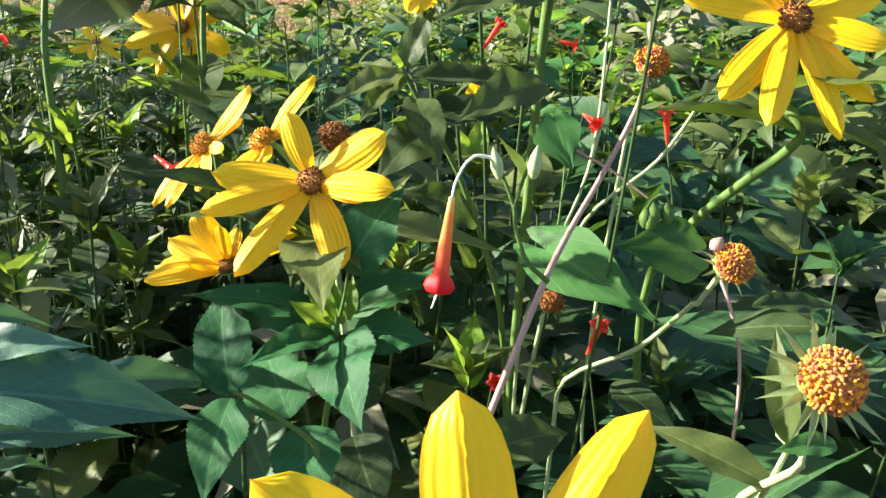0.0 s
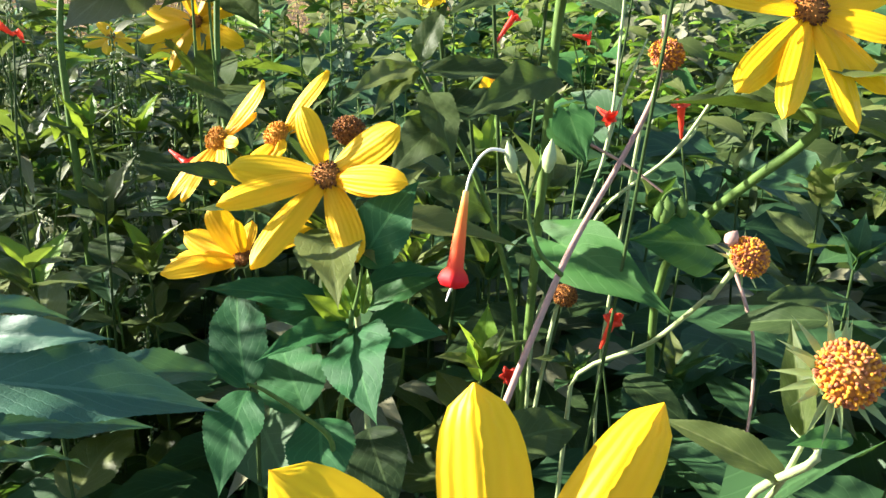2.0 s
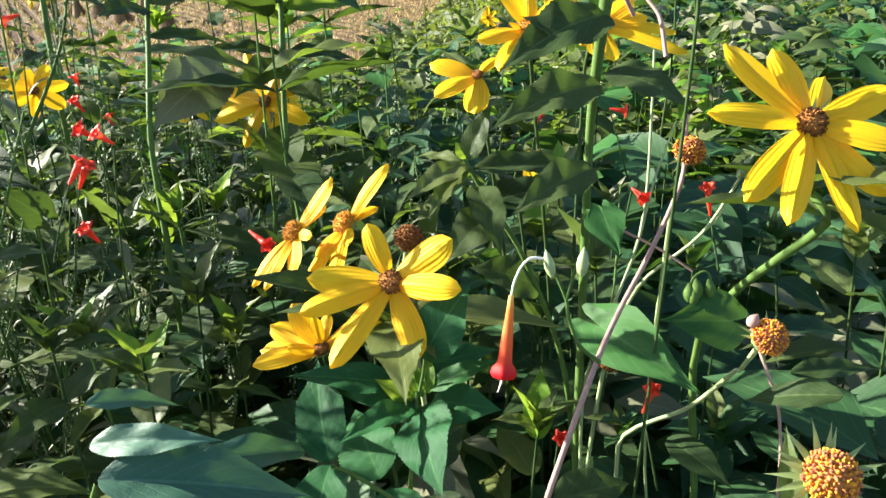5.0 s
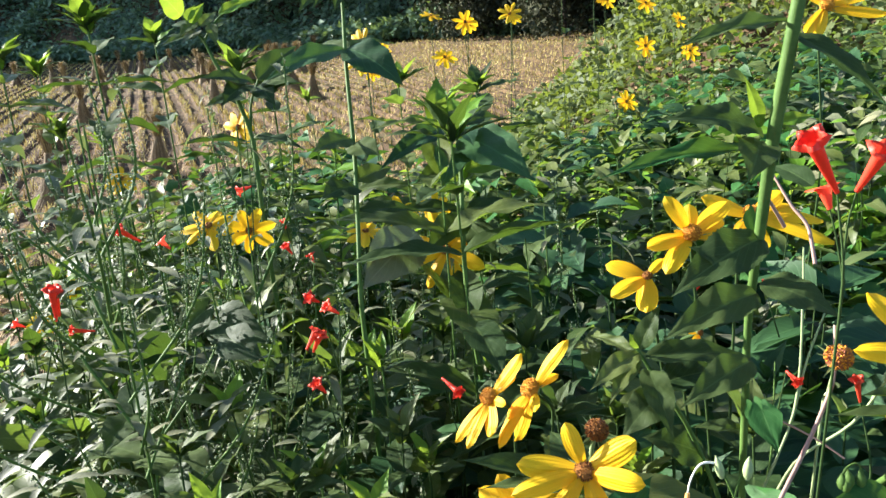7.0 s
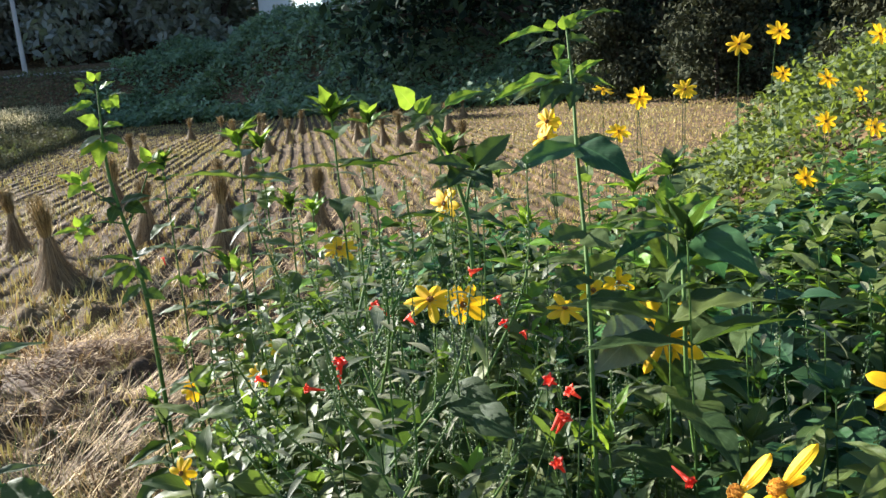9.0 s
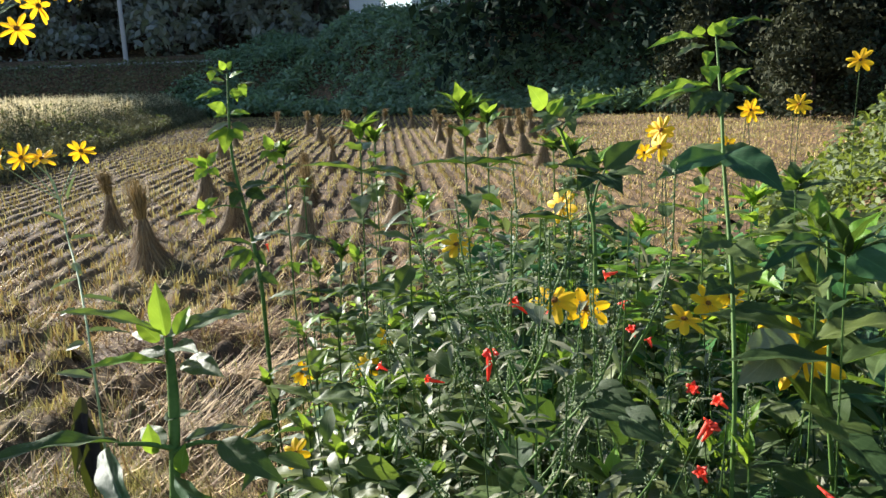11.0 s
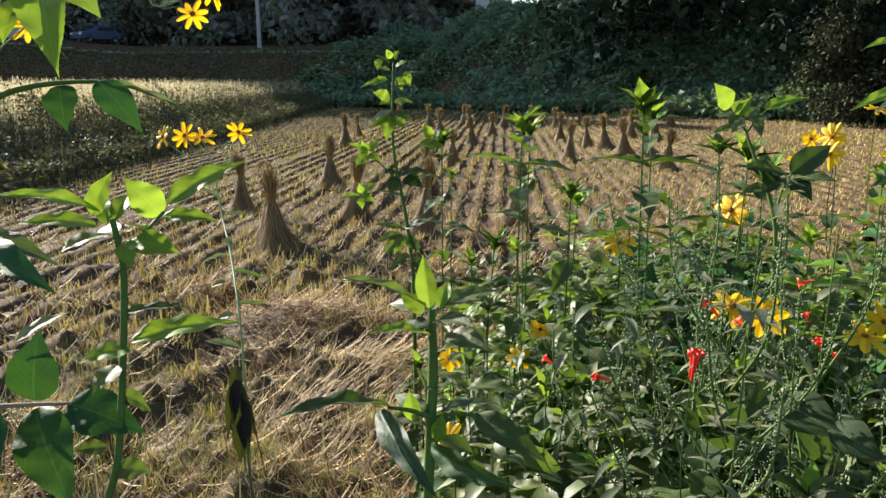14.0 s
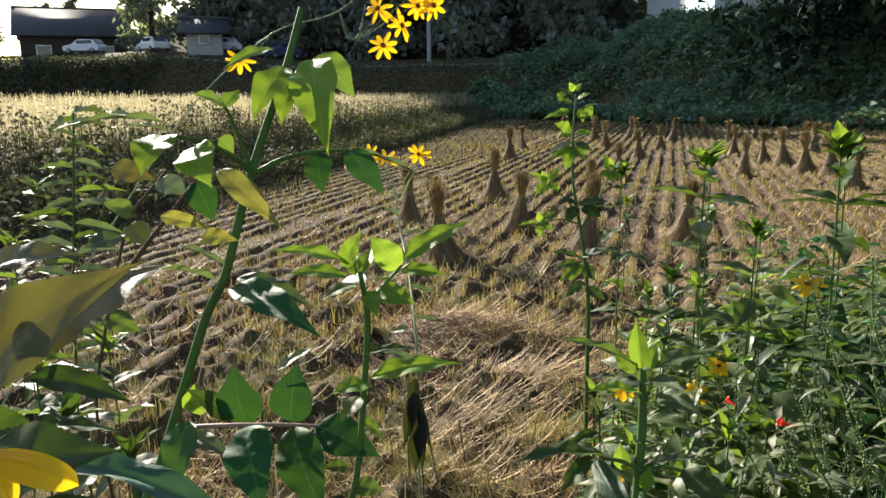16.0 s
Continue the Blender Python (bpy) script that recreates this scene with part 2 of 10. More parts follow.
RUBBER = plain_material("rubber", (0.015, 0.015, 0.015), (0.03, 0.03, 0.03), 30, 0.8, 0.2, 0.002)
PAINT_SILVER = plain_material("paint_silver", (0.48, 0.50, 0.54), (0.52, 0.54, 0.58), 4, 0.3, 0.05, 0.001, spec=0.6)
PAINT_WHITE = plain_material("paint_white", (0.75, 0.75, 0.75), (0.8, 0.8, 0.8), 4, 0.3, 0.05, 0.001, spec=0.6)
PAINT_BLUE = plain_material("paint_dark_blue", (0.06, 0.08, 0.14), (0.08, 0.10, 0.17), 4, 0.3, 0.05, 0.001, spec=0.6)
WINDOW = plain_material("window_glass", (0.03, 0.035, 0.04), (0.05, 0.055, 0.06), 2, 0.08, 0.02, 0.001, spec=0.6)


def ground_material():
    m, nt, p = shader("field_soil")
    big, mid, fine = noise_node(nt, 0.35, 5.0), noise_node(nt, 5.0, 6.0), noise_node(nt, 70.0, 4.0)
    a = ramp(nt, mid, [(0.42, (0.014, 0.009, 0.006)), (0.54, (0.075, 0.046, 0.024)), (0.70, (0.27, 0.175, 0.085))])
    b = ramp(nt, fine, [(0.3, (0.035, 0.022, 0.012)), (0.72, (0.24, 0.16, 0.08))])
    c = mix(nt, 0.35, a, b)
    green = ramp(nt, big, [(0.5, (0, 0, 0)), (0.72, (0.35, 0.35, 0.35))])
    nt.links.new(mix(nt, green, c, (0.13, 0.13, 0.045)), p.inputs["Base Color"])
    p.inputs["Roughness"].default_value = 0.95
    p.inputs["Specular IOR Level"].default_value = 0.15
    bump(nt, math_node(nt, "ADD", mid, math_node(nt, "MULTIPLY", fine, 0.4)), 0.8, 0.03, p)
    return m


SOIL = ground_material()


# ---- geometry helpers ----
def rng_matrix(loc, y_axis, z_hint, scale=1.0, squeeze=1.0):
    """A pose whose Y runs along y_axis and whose Z leans to z_hint."""
    y = Vector(y_axis).normalized()
    x = y.cross(Vector(z_hint))
    if x.length < 1e-4:
        x = y.cross(Vector((1, 0.3, 0.2)))
    x.normalize()
    z = x.cross(y)
    m = Matrix.Identity(4)
    for i in range(3):
        m[i][0], m[i][1], m[i][2], m[i][3] = x[i] * scale * squeeze, y[i] * scale, z[i] * scale, loc[i]
    return m


class Soup:
    """Many copies of small templates joined in one mesh."""

    def __init__(self):
        self.v, self.f, self.uv, self.n = [], [], [], 0

    def add(self, tmpl, m):
        v, f, uv = tmpl
        a = np.array(m)
        self.v.append(v @ a[:3, :3].T + a[:3, 3])
        self.f.append(f + self.n)
        self.uv.append(uv)
        self.n += len(v)

    def mesh(self, name, mat, smooth=True):
        me = bpy.data.meshes.new(name)
        v, f, uv = np.concatenate(self.v), np.concatenate(self.f), np.concatenate(self.uv)
        k = f.shape[1]
        me.vertices.add(len(v))
        me.vertices.foreach_set("co", v.astype(np.float32).ravel())
        me.loops.add(f.size)
        me.loops.foreach_set("vertex_index", f.astype(np.int32).ravel())
        me.polygons.add(len(f))
        me.polygons.foreach_set("loop_start", np.arange(0, f.size, k, dtype=np.int32))
        layer = me.uv_layers.new(name="UVMap")
        layer.data.foreach_set("uv", uv[f.ravel()].astype(np.float32).ravel())
        me.materials.append(mat)
        me.update(calc_edges=True)
        me.validate()
        if smooth:
            me.polygons.foreach_set("use_smooth", np.ones(len(f), dtype=bool))
        return me


def blade(n_len, half, width, shape=0.42, teeth=0, depth=0.05, fold=0.12, arch=0.25, curl=0.0, tipped=1.0, wave=0.0, petiole=0.0, quilt=0.0):
    """A unit-long leaf along Y: outline, folded along the midrib, arching down to the tip, puffed between its side veins."""
    vs, uvs, fs = [], [], []
    cols = 2 * half + 1
    for i in range(n_len + 1):
        t = i / n_len
        if t < petiole:
            w = 0.012
        else:
            s = (t - petiole) / (1 - petiole)
            w = width * (math.sin(math.pi * s ** shape_power(shape)) ** (0.8 if s < shape else 0.8 + 0.5 * tipped) if 0 < s < 1 else 0.0)
            if teeth and 0.06 < s < 0.97:
                w *= 1 - depth * ((s * teeth) % 1.0)
            w = max(w, 0.004)
        ang = -arch * t
        for j in range(cols):
            u = (j - half) / half
            x = u * w * 0.5
            z = abs(u) * w * fold - curl * (u * u) * w + wave * math.sin(t * 17 + u * 2) * abs(u) * w
            z += quilt * (abs(math.sin(((t - 0.375 * abs(u)) * 52 - math.pi / 2) / 2)) - 0.6) * min(1.0, 3.2 * abs(u)) * (1.15 - abs(u)) * min(1.0, w * 6)
            y = math.sin(arch * t) / arch if arch else t
            zz = -(1 - math.cos(arch * t)) / arch if arch else 0.0
            vs.append((x, y + z * math.sin(-ang) * 0.5, zz + z * math.cos(ang)))
            uvs.append((u * 0.5 + 0.5, t))
    for i in range(n_len):
        for j in range(cols - 1):
            a = i * cols + j
            fs.append((a, a + 1, a + cols + 1, a + cols))
    return level_tip(np.array(vs)), np.array(fs), np.array(uvs)


def level_tip(v):
    """Turn a bowed blade about its base until the tip lies on Y, one unit out."""
    tip = v[np.argmax(v[:, 1])]
    a, n = math.atan2(-tip[2], tip[1]), math.hypot(tip[1], tip[2])
    y, z = v[:, 1].copy(), v[:, 2].copy()
    v[:, 1], v[:, 2] = (y * math.cos(a) - z * math.sin(a)) / n, (y * math.sin(a) + z * math.cos(a)) / n
    return v


def shape_power(widest):
    return math.log(0.5) / math.log(widest)


def heart_blade(n=12, half=4, arch=0.4, fold=0.1):
    """A heart-shaped vine leaf: two round lobes behind the stalk, sides drawn in to a long point."""
    vs, uvs, fs = [], [], []
    cols = 2 * half + 1
    for i in range(n + 1):
        t = i / n
        w = 0.98 * (min(1.0, (t + 0.06) / 0.30) ** 0.45 if t < 0.24 else 1.0 - smooth_step((t - 0.24) / 0.76) * 0.985) * (1 - 0.10 * math.sin(math.pi * t))
        for j in range(cols):
            u = (j - half) / half
            back = -0.30 * max(0.0, 1 - t * 2.6) * math.sin(abs(u) ** 0.8 * math.pi * 0.82)
            y = t + back
            z = abs(u) * w * fold - arch * 0.5 * y * y + 0.014 * math.sin(7 * u + 9 * t) - 0.05 * u * u * w
            vs.append((u * w * 0.5, y, z))
            uvs.append((u * 0.5 + 0.5, t))
    for i in range(n):
        for j in range(cols - 1):
            a = i * cols + j
            fs.append((a, a + 1, a + cols + 1, a + cols))
    return level_tip(np.array(vs)), np.array(fs), np.array(uvs)


def smooth_step(x):
    """Wide shoulders, then a slender tip."""
    return min(1.0, max(0.0, 0.55 * x * x * (3 - 2 * x) + 0.45 * x))


def petal_blade(bend=0.35, width=0.26):
    """A ray petal: strap shaped, grooved along its length, blunt notched tip."""
    vs, uvs, fs = [], [], []
    n, cols = 11, 7
    for i in range(n + 1):
        t = i / n
        w = width * (0.45 + 0.55 * math.sin(min(1.0, t / 0.5) * math.pi / 2)) * (1 if t < 0.5 else max(0.0, 1 - ((t - 0.5) / 0.5) ** 2.7) ** 0.58 + 0.02)
        for j in range(cols):
            u = j / 3 - 1
            z = 0.022 * math.cos(u * 2 * math.pi) * min(1, 3 * t) * (1 - 0.5 * t) - 0.06 * u * u - bend * t * t * 0.5
            vs.append((u * w * 0.5, t * (1 - 0.08 * bend), z))
            uvs.append((u * 0.5 + 0.5, t))
    for i in range(n):
        for j in range(cols - 1):
            a = i * cols + j
            fs.append((a, a + 1, a + cols + 1, a + cols))
    return level_tip(np.array(vs)), np.array(fs), np.array(uvs)


def tube(points, radii, sides=8, plain=False):
    """A tapered round tube along a smooth line through the points."""
    pts = [Vector(p) for p in points]
    if len(pts) > 2 and not plain:
        fine, rads = [], []
        for i in range(len(pts) - 1):
            p0, p1, p2, p3 = pts[max(i - 1, 0)], pts[i], pts[i + 1], pts[min(i + 2, len(pts) - 1)]
            seg = (p2 - p1).length
            ma, mb = (p2 - p0).normalized() * min(seg, (p1 - p0).length or seg) , (p3 - p1).normalized() * min(seg, (p3 - p2).length or seg)
            for k in range(5):
                t = k / 5
                fine.append(p1 * (2 * t ** 3 - 3 * t * t + 1) + ma * (t ** 3 - 2 * t * t + t) + p2 * (3 * t * t - 2 * t ** 3) + mb * (t ** 3 - t * t))
                rads.append(radii[i] * (1 - t) + radii[i + 1] * t)
        fine.append(pts[-1])
        rads.append(radii[-1])
    else:
        fine, rads = pts, list(radii)
    vs, uvs, fs = [], [], []
    ref = Vector((0.31, 0.2, 0.93))
    for i, p in enumerate(fine):
        d = (fine[min(i + 1, len(fine) - 1)] - fine[max(i - 1, 0)]).normalized()
        x = d.cross(ref)
        if x.length < 0.05:
            x = d.cross(Vector((1, 0, 0)))
        x.normalize()
        y = d.cross(x)
        for j in range(sides):
            a = 2 * math.pi * j / sides
            vs.append(p + (x * math.cos(a) + y * math.sin(a)) * rads[i])
            uvs.append((j / sides, i / len(fine)))
    for i in range(len(fine) - 1):
        for j in range(sides):
            a, b = i * sides + j, i * sides + (j + 1) % sides
            fs.append((a, b, b + sides, a + sides))
    return np.array([tuple(v) for v in vs]), np.array(fs), np.array(uvs)


def as_mesh(name, tmpl, mat, smooth=True):
    s = Soup()
    s.add(tmpl, Matrix.Identity(4))
    return s.mesh(name, mat, smooth)


def part(name, me, parent, m=None, label=""):
    """A mesh object under a thing or part; m is its pose within the parent."""
    ob = new(name, me)
    ob.parent = parent
    if m is not None:
        ob.matrix_basis = m
    if label:
        ob["label"] = label
    return ob


def thing(name, loc, label, category, group="", kind="", turn=0.0, scale=1.0):
    ob = new(name)
    ob.empty_display_size = 0.05
    ob.matrix_basis = pose(*loc, 0, 0, turn) @ Matrix.Scale(scale, 4)
    return tagged(ob, label, category, group, kind)


# blades used again and again
B_FINE = [blade(54, 5, 0.44, 0.38, 27, 0.10, 0.15, 0.5, 0.06, 1.0, 0.04, quilt=0.011), blade(50, 5, 0.48, 0.37, 25, 0.11, 0.10, 0.75, 0.02, 1.0, 0.06, quilt=0.012),
          blade(54, 5, 0.38, 0.40, 27, 0.09, 0.20, 0.35, 0.0, 1.0, 0.04, quilt=0.010)]
B_PLAIN = [blade(4, 1, 0.44, 0.40, 0, 0, 0.16, 0.7), blade(4, 1, 0.36, 0.40, 0, 0, 0.10, 1.1), blade(4, 1, 0.54, 0.38, 0, 0, 0.20, 0.4)]
B_NARROW = [blade(4, 1, 0.22, 0.45, 0, 0, 0.12, 0.9), blade(4, 1, 0.26, 0.45, 0, 0, 0.16, 0.5)]
B_MID = [blade(18, 2, 0.44, 0.38, 9, 0.16, 0.16, 0.55, wave=0.05), blade(18, 2, 0.40, 0.40, 9, 0.15, 0.12, 0.85, wave=0.06)]
B_TINY = (np.array([(0, 0, 0), (0.26, 0.42, 0.07), (0, 1, -0.06), (-0.26, 0.42, 0.07)]), np.array([(0, 1, 2, 3)]), np.array([(0.5, 0), (1, 0.42), (0.5, 1), (0, 0.42)]))
MESH_CACHE = {}


def leaf_mesh(k, mat):
    key = ("leaf", k, mat.name)
    if key not in MESH_CACHE:
        MESH_CACHE[key] = as_mesh("leaf", (B_FINE + B_MID)[k], mat)
    return MESH_CACHE[key]


# ---- terrain: one sheet from the flower bed to the horizon ----
ROW = Vector((-0.572, 0.820, 0))
ACROSS = Vector((0.820, 0.572, 0))


def smooth(a, b, x):
    t = min(1.0, max(0.0, (x - a) / (b - a)))
    return t * t * (3 - 2 * t)


def left_of_field(x, y):
    """Metres beyond the field's long edge, towards the meadow."""
    return -((x + 15.85) * 0.757 + (y - 7.58) * 0.653)


def past_field(x, y):
    """Metres beyond the field's far end."""
    return (y - 39.5) + 0.24 * max(0.0, x + 22) - 0.02 * abs(x + 22)


def past_road(x, y):
    """Metres beyond the lip of the road bank."""
    return -0.568 * x + 0.823 * y - 64.0


def ground_height(x, y):
    l, f, s = left_of_field(x, y), past_field(x, y), past_road(x, y)
    h = 1.0 * smooth(0.0, 2.5, l)
    k = 0.823 * x + 0.568 * y
    h = max(h, (4.1 + 1.3 * smooth(-30, -48, k) + 0.75 * smooth(0.5, 4.0, s)) * smooth(-7, -0.5, s) * smooth(-33, -37, x + 0.3 * (y - 45)))
    h += 8.0 * smooth(10, 24, s) * smooth(-64, -52, k) * smooth(2, -8, k)
    h = max(h, 6.3 * smooth(-0.5, 11, f) * smooth(-45, -37, x))
    return max(h, 2.3 * smooth(5.6, 1.2, math.hypot(x - 3.4, (y - 9.5) * 0.8)))


def relief(x, y):
    """Clods and straw mats of the near paddy."""
    d = math.hypot(x, y)
    if d > 11:
        return 0.0
    w = 0.35 * noise.noise((x * 1.1, y * 1.1, 8))
    p = 0.12 * noise.noise((x * 2.3 + w, y * 2.3, 1)) + 0.15 * abs(noise.noise((x * 4.6, y * 4.6 + w, 3))) + 0.06 * noise.noise((x * 11, y * 11, 5))
    return p * smooth(11, 6, d) * smooth(0.0, 0.5, y)


def build_ground():
    xs = np.concatenate([np.linspace(-900, -90, 10), np.linspace(-85, -14, 60), np.linspace(-13.4, -9.1, 14), np.linspace(-9, -1.2, 200), np.linspace(-1.0, 5, 16), np.linspace(6, 40, 18), np.linspace(60, 900, 8)])
    ys = np.concatenate([np.linspace(-900, -30, 8), np.linspace(-20, -2, 7), np.linspace(-1.5, 0.2, 5), np.linspace(0.3, 8, 200), np.linspace(8.3, 12, 12), np.linspace(12.8, 75, 70), np.linspace(90, 900, 9)])
    v = np.zeros((len(ys), len(xs), 3))
    for j, y in enumerate(ys):
        for i, x in enumerate(xs):
            z = ground_height(x, y)
            near = abs(x) < 50 and abs(y) < 60
            v[j, i] = (x, y, z + (0.05 * noise.noise((x * 0.9, y * 0.9, 0)) + relief(x, y) if near else 0))
    f = [(j * len(xs) + i, j * len(xs) + i + 1, (j + 1) * len(xs) + i + 1, (j + 1) * len(xs) + i) for j in range(len(ys) - 1) for i in range(len(xs) - 1)]
    vv = v.reshape(-1, 3)
    ob = new("ground", as_mesh("ground", (vv, np.array(f), vv[:, :2] * 0.1), SOIL))
    return tagged(ob, "brown harvested paddy soil with straw scattered over it", "ground", kind="structure")


build_ground()
R = np.random.RandomState(7)


def strip(bend=0.2, width=0.02, n=2):
    """A flat stalk along Z, unit long."""
    vs, uv, fs = [], [], []
    for i in range(n + 1):
        t = i / n
        w = width * (1 - 0.6 * t)
        vs += [(-w, bend * t * t, t), (w, bend * t * t, t)]
        uv += [(0, t), (1, t)]
    for i in range(n):
        fs.append((2 * i, 2 * i + 1, 2 * i + 3, 2 * i + 2))
    return np.array(vs), np.array(fs), np.array(uv)


S_UP, S_BENT, S_LONG = strip(0.15, 0.03, 1), strip(0.5, 0.02, 2), strip(0.35, 0.012, 3)


def tilt(loc, scale, lean, turn, wide=1.0):
    """A stalk pose: leaning by lean degrees towards turn."""
    m = pose(*loc, 0, 0, turn) @ pose(0, 0, 0, lean, 0, 0)
    return m @ Matrix.Diagonal((scale * wide, scale, scale, 1))


def in_field(x, y):
    return left_of_field(x, y) < -0.2 and past_field(x, y) < -0.4 and not (x > -1.7 and y < 3.2) and x < 0.9 * y - 3 and math.hypot(x - 3.4, (y - 9.5) * 0.8) > 5.4


def build_stubble():
    """Cut rice stubble in straight rows."""
    s = Soup()
    for r in np.arange(-36, 26, 0.30):
        for a in np.arange(-14, 62, 0.19):
            p = ACROSS * r + ROW * (a + R.uniform(-0.03, 0.03))
            x, y = p.x + R.uniform(-0.03, 0.03), p.y
            if not in_field(x, y) or R.rand() < (0.10 if math.hypot(x, y) > 5.5 else 0.72):
                continue
            d = math.hypot(x, y)
            if d > 30 and R.rand() < 0.4:
                continue
            z = ground_height(x, y) + relief(x, y)
            patch = noise.noise((x * 0.25, y * 0.25, 3))
            near = d < 10
            for k in range(14 if near else (7 if d < 20 else 4)):
                h = R.uniform(0.05, 0.125) * (1 + 0.5 * patch)
                s.add(S_UP, tilt((x + R.normal(0, 0.03), y + R.normal(0, 0.03), z + 0.02), h, R.uniform(5, 62), R.uniform(0, 360), 1.8 if near else 3.2 + 1.2 * (d > 20)))
    ob = new("stubble", s.mesh("stubble", STUBBLE, False))
    tagged(ob, "rows of cut yellowish rice stubble in the paddy", "stubble", kind="stuff")


def build_litter():
    """Loose straw lying over the near field, in drifts."""
    s = Soup()
    for i in range(85000):
        a, d = R.uniform(15, 82), 1.8 + 14 * R.rand() ** 2.3
        x, y = -math.sin(radians(a)) * d, math.cos(radians(a)) * d
        n = noise.noise((x * 1.3, y * 1.3, 9)) + 0.6 * noise.noise((x * 3.5, y * 3.5, 12))
        if not in_field(x, y) or n < R.uniform(-0.3, 0.42):
            continue
        z = ground_height(x, y) + 0.05 * noise.noise((x * 0.9, y * 0.9, 0)) + relief(x, y) + max(0.0, n) * 0.03 * R.rand() + abs(R.normal(0, 0.012))
        comb = 900 * noise.noise((x * 1.2, y * 1.2, 20)) + R.normal(0, 75)
        s.add(S_LONG, tilt((x, y, z), 0.05 + 0.22 * R.rand() ** 2, R.uniform(62, 98), comb, R.uniform(0.7, 2.2) if d < 6 else 2.6))
    ob = new("straw_litter", s.mesh("straw_litter", STRAW_DRY, False))
    tagged(ob, "loose dry straw strewn over the paddy", "straw", kind="stuff")
    g = Soup()
    for i in range(7000):
        a, d = R.uniform(15, 110), 1.6 + 5 * R.rand() ** 1.4
        x, y = -math.sin(radians(a)) * d, math.cos(radians(a)) * d
        if noise.noise((x * 1.6, y * 1.6, 4)) < 0.05 or (x > -1.2):
            continue
        g.add(S_BENT, tilt((x, y, ground_height(x, y) + relief(x, y) - 0.01), R.uniform(0.06, 0.17), R.uniform(5, 60), R.uniform(0, 360), 0.8))
    dry = Soup()
    for i in range(4400):
        a, d = R.uniform(20, 88), 1.9 + 5.6 * R.rand() ** 1.3
        x, y = -math.sin(radians(a)) * d, math.cos(radians(a)) * d
        if x > -1.5 - 0.3 * max(0, y - 0.8):
            continue
        if noise.noise((x * 1.8, y * 1.8, 31)) < R.uniform(-0.5, 0.15):
            continue
        z, lay, way, size = ground_height(x, y) + relief(x, y) - 0.015, R.uniform(0, 55), R.uniform(0, 360), R.uniform(0.7, 1.25)
        for k in range(R.randint(16, 38)):
            dry.add(S_BENT, tilt((x + R.normal(0, 0.028), y + R.normal(0, 0.028), z), size * R.uniform(0.035, 0.09), max(4, lay + R.normal(32, 24)), way + R.normal(0, 70), 0.8))
    ob = new("dry_grass", dry.mesh("dry_grass", GRASS_TUFT, False))
    tagged(ob, "tufts of yellowing grass and stubble at the near edge of the paddy", "grass", kind="stuff")
    ob = new("grass", g.mesh("grass", GRASS_GREEN, False))
    tagged(ob, "thin green and yellowing grass at the edge of the paddy", "grass", kind="stuff")


def build_ridges():
    """Low soil ridges under the stubble rows."""
    vs, fs, n = [], [], 0
    for r in np.arange(-36, 26, 0.30):
        run = []
        for a in np.arange(-14, 62, 0.35):
            p = ACROSS * r + ROW * a
            if in_field(p.x, p.y) and math.hypot(p.x, p.y) > 5.4 + 1.2 * noise.noise((p.x, p.y, 2)):
                run.append(p)
            elif run:
                break
        if len(run) < 3:
            continue
        for i, p in enumerate(run):
            h = 0.050 + 0.04 * noise.noise((p.x * 2, p.y * 2, 6))
            g = ground_height(p.x, p.y) + relief(p.x, p.y) * 0.7
            j = 0.03 * noise.noise((p.x * 3, p.y * 3, 1))
            for k, z in ((-0.13, -0.045), (-0.05, h), (0.04, h * 0.9), (0.13, -0.045)):
                q = p + ACROSS * (k + j)
                vs.append((q.x, q.y, g + z))
        for i in range(len(run) - 1):
            for k in range(3):
                a = n + i * 4 + k
                fs.append((a, a + 1, a + 5, a + 4))
        n += len(run) * 4
    vs = np.array(vs)
    ob = new("ridged_soil", as_mesh("ridged_soil", (vs, np.array(fs), vs[:, :2]), SOIL))
    tagged(ob, "low ridges of soil along the stubble rows", "soil", kind="stuff")


build_ridges()
build_stubble()
build_litter()


def straw_heap(loc, length, width, height, turn, n):
    t = thing("straw_heap", loc, "low heap of flattened brown rice straw lying on the paddy", "straw heap", turn=turn)
    s = Soup()
    for i in range(n):
        u, v = R.uniform(-1, 1), R.normal(0, 0.42)
        z = height * max(0, 1 - u * u) * math.exp(-v * v * 2.5)
        m = tilt((u * length / 2, v * width / 2, z * R.uniform(0.55, 1.0)), R.uniform(0.12, 0.34), R.uniform(80, 97), 60 + R.normal(0, 40), 1.0)
        s.add(S_LONG, m)
    part("straw", s.mesh("straw", STRAW_DRY, False), t)
    n2 = 14
    vs, fs = [], []
    for j in range(n2 + 1):
        for i in range(n2 + 1):
            u, v = 2 * i / n2 - 1, 2 * j / n2 - 1
            vs.append((u * length * 0.55, v * width * 0.6, height * 0.8 * max(0, 1 - u * u) * math.exp(-v * v * 3) - 0.06 * max(abs(u), abs(v)) + 0.03 * noise.noise((u * 4, v * 4, loc[0]))))
    for j in range(n2):
        for i in range(n2):
            a = j * (n2 + 1) + i
            fs.append((a, a + 1, a + n2 + 2, a + n2 + 1))
    vs = np.array(vs)
    part("matted_core", as_mesh("matted_core", (vs, np.array(fs), vs[:, :2]), STRAW_DRY), t)


straw_heap((-4.65, 3.65, 0.0), 1.7, 1.3, 0.20, 25, 1300)
straw_heap((-3.7, 3.2, 0.0), 1.0, 0.7, 0.10, 60, 500)
straw_heap((-5.9, 3.6, 0.0), 1.1, 0.7, 0.12, 10, 500)
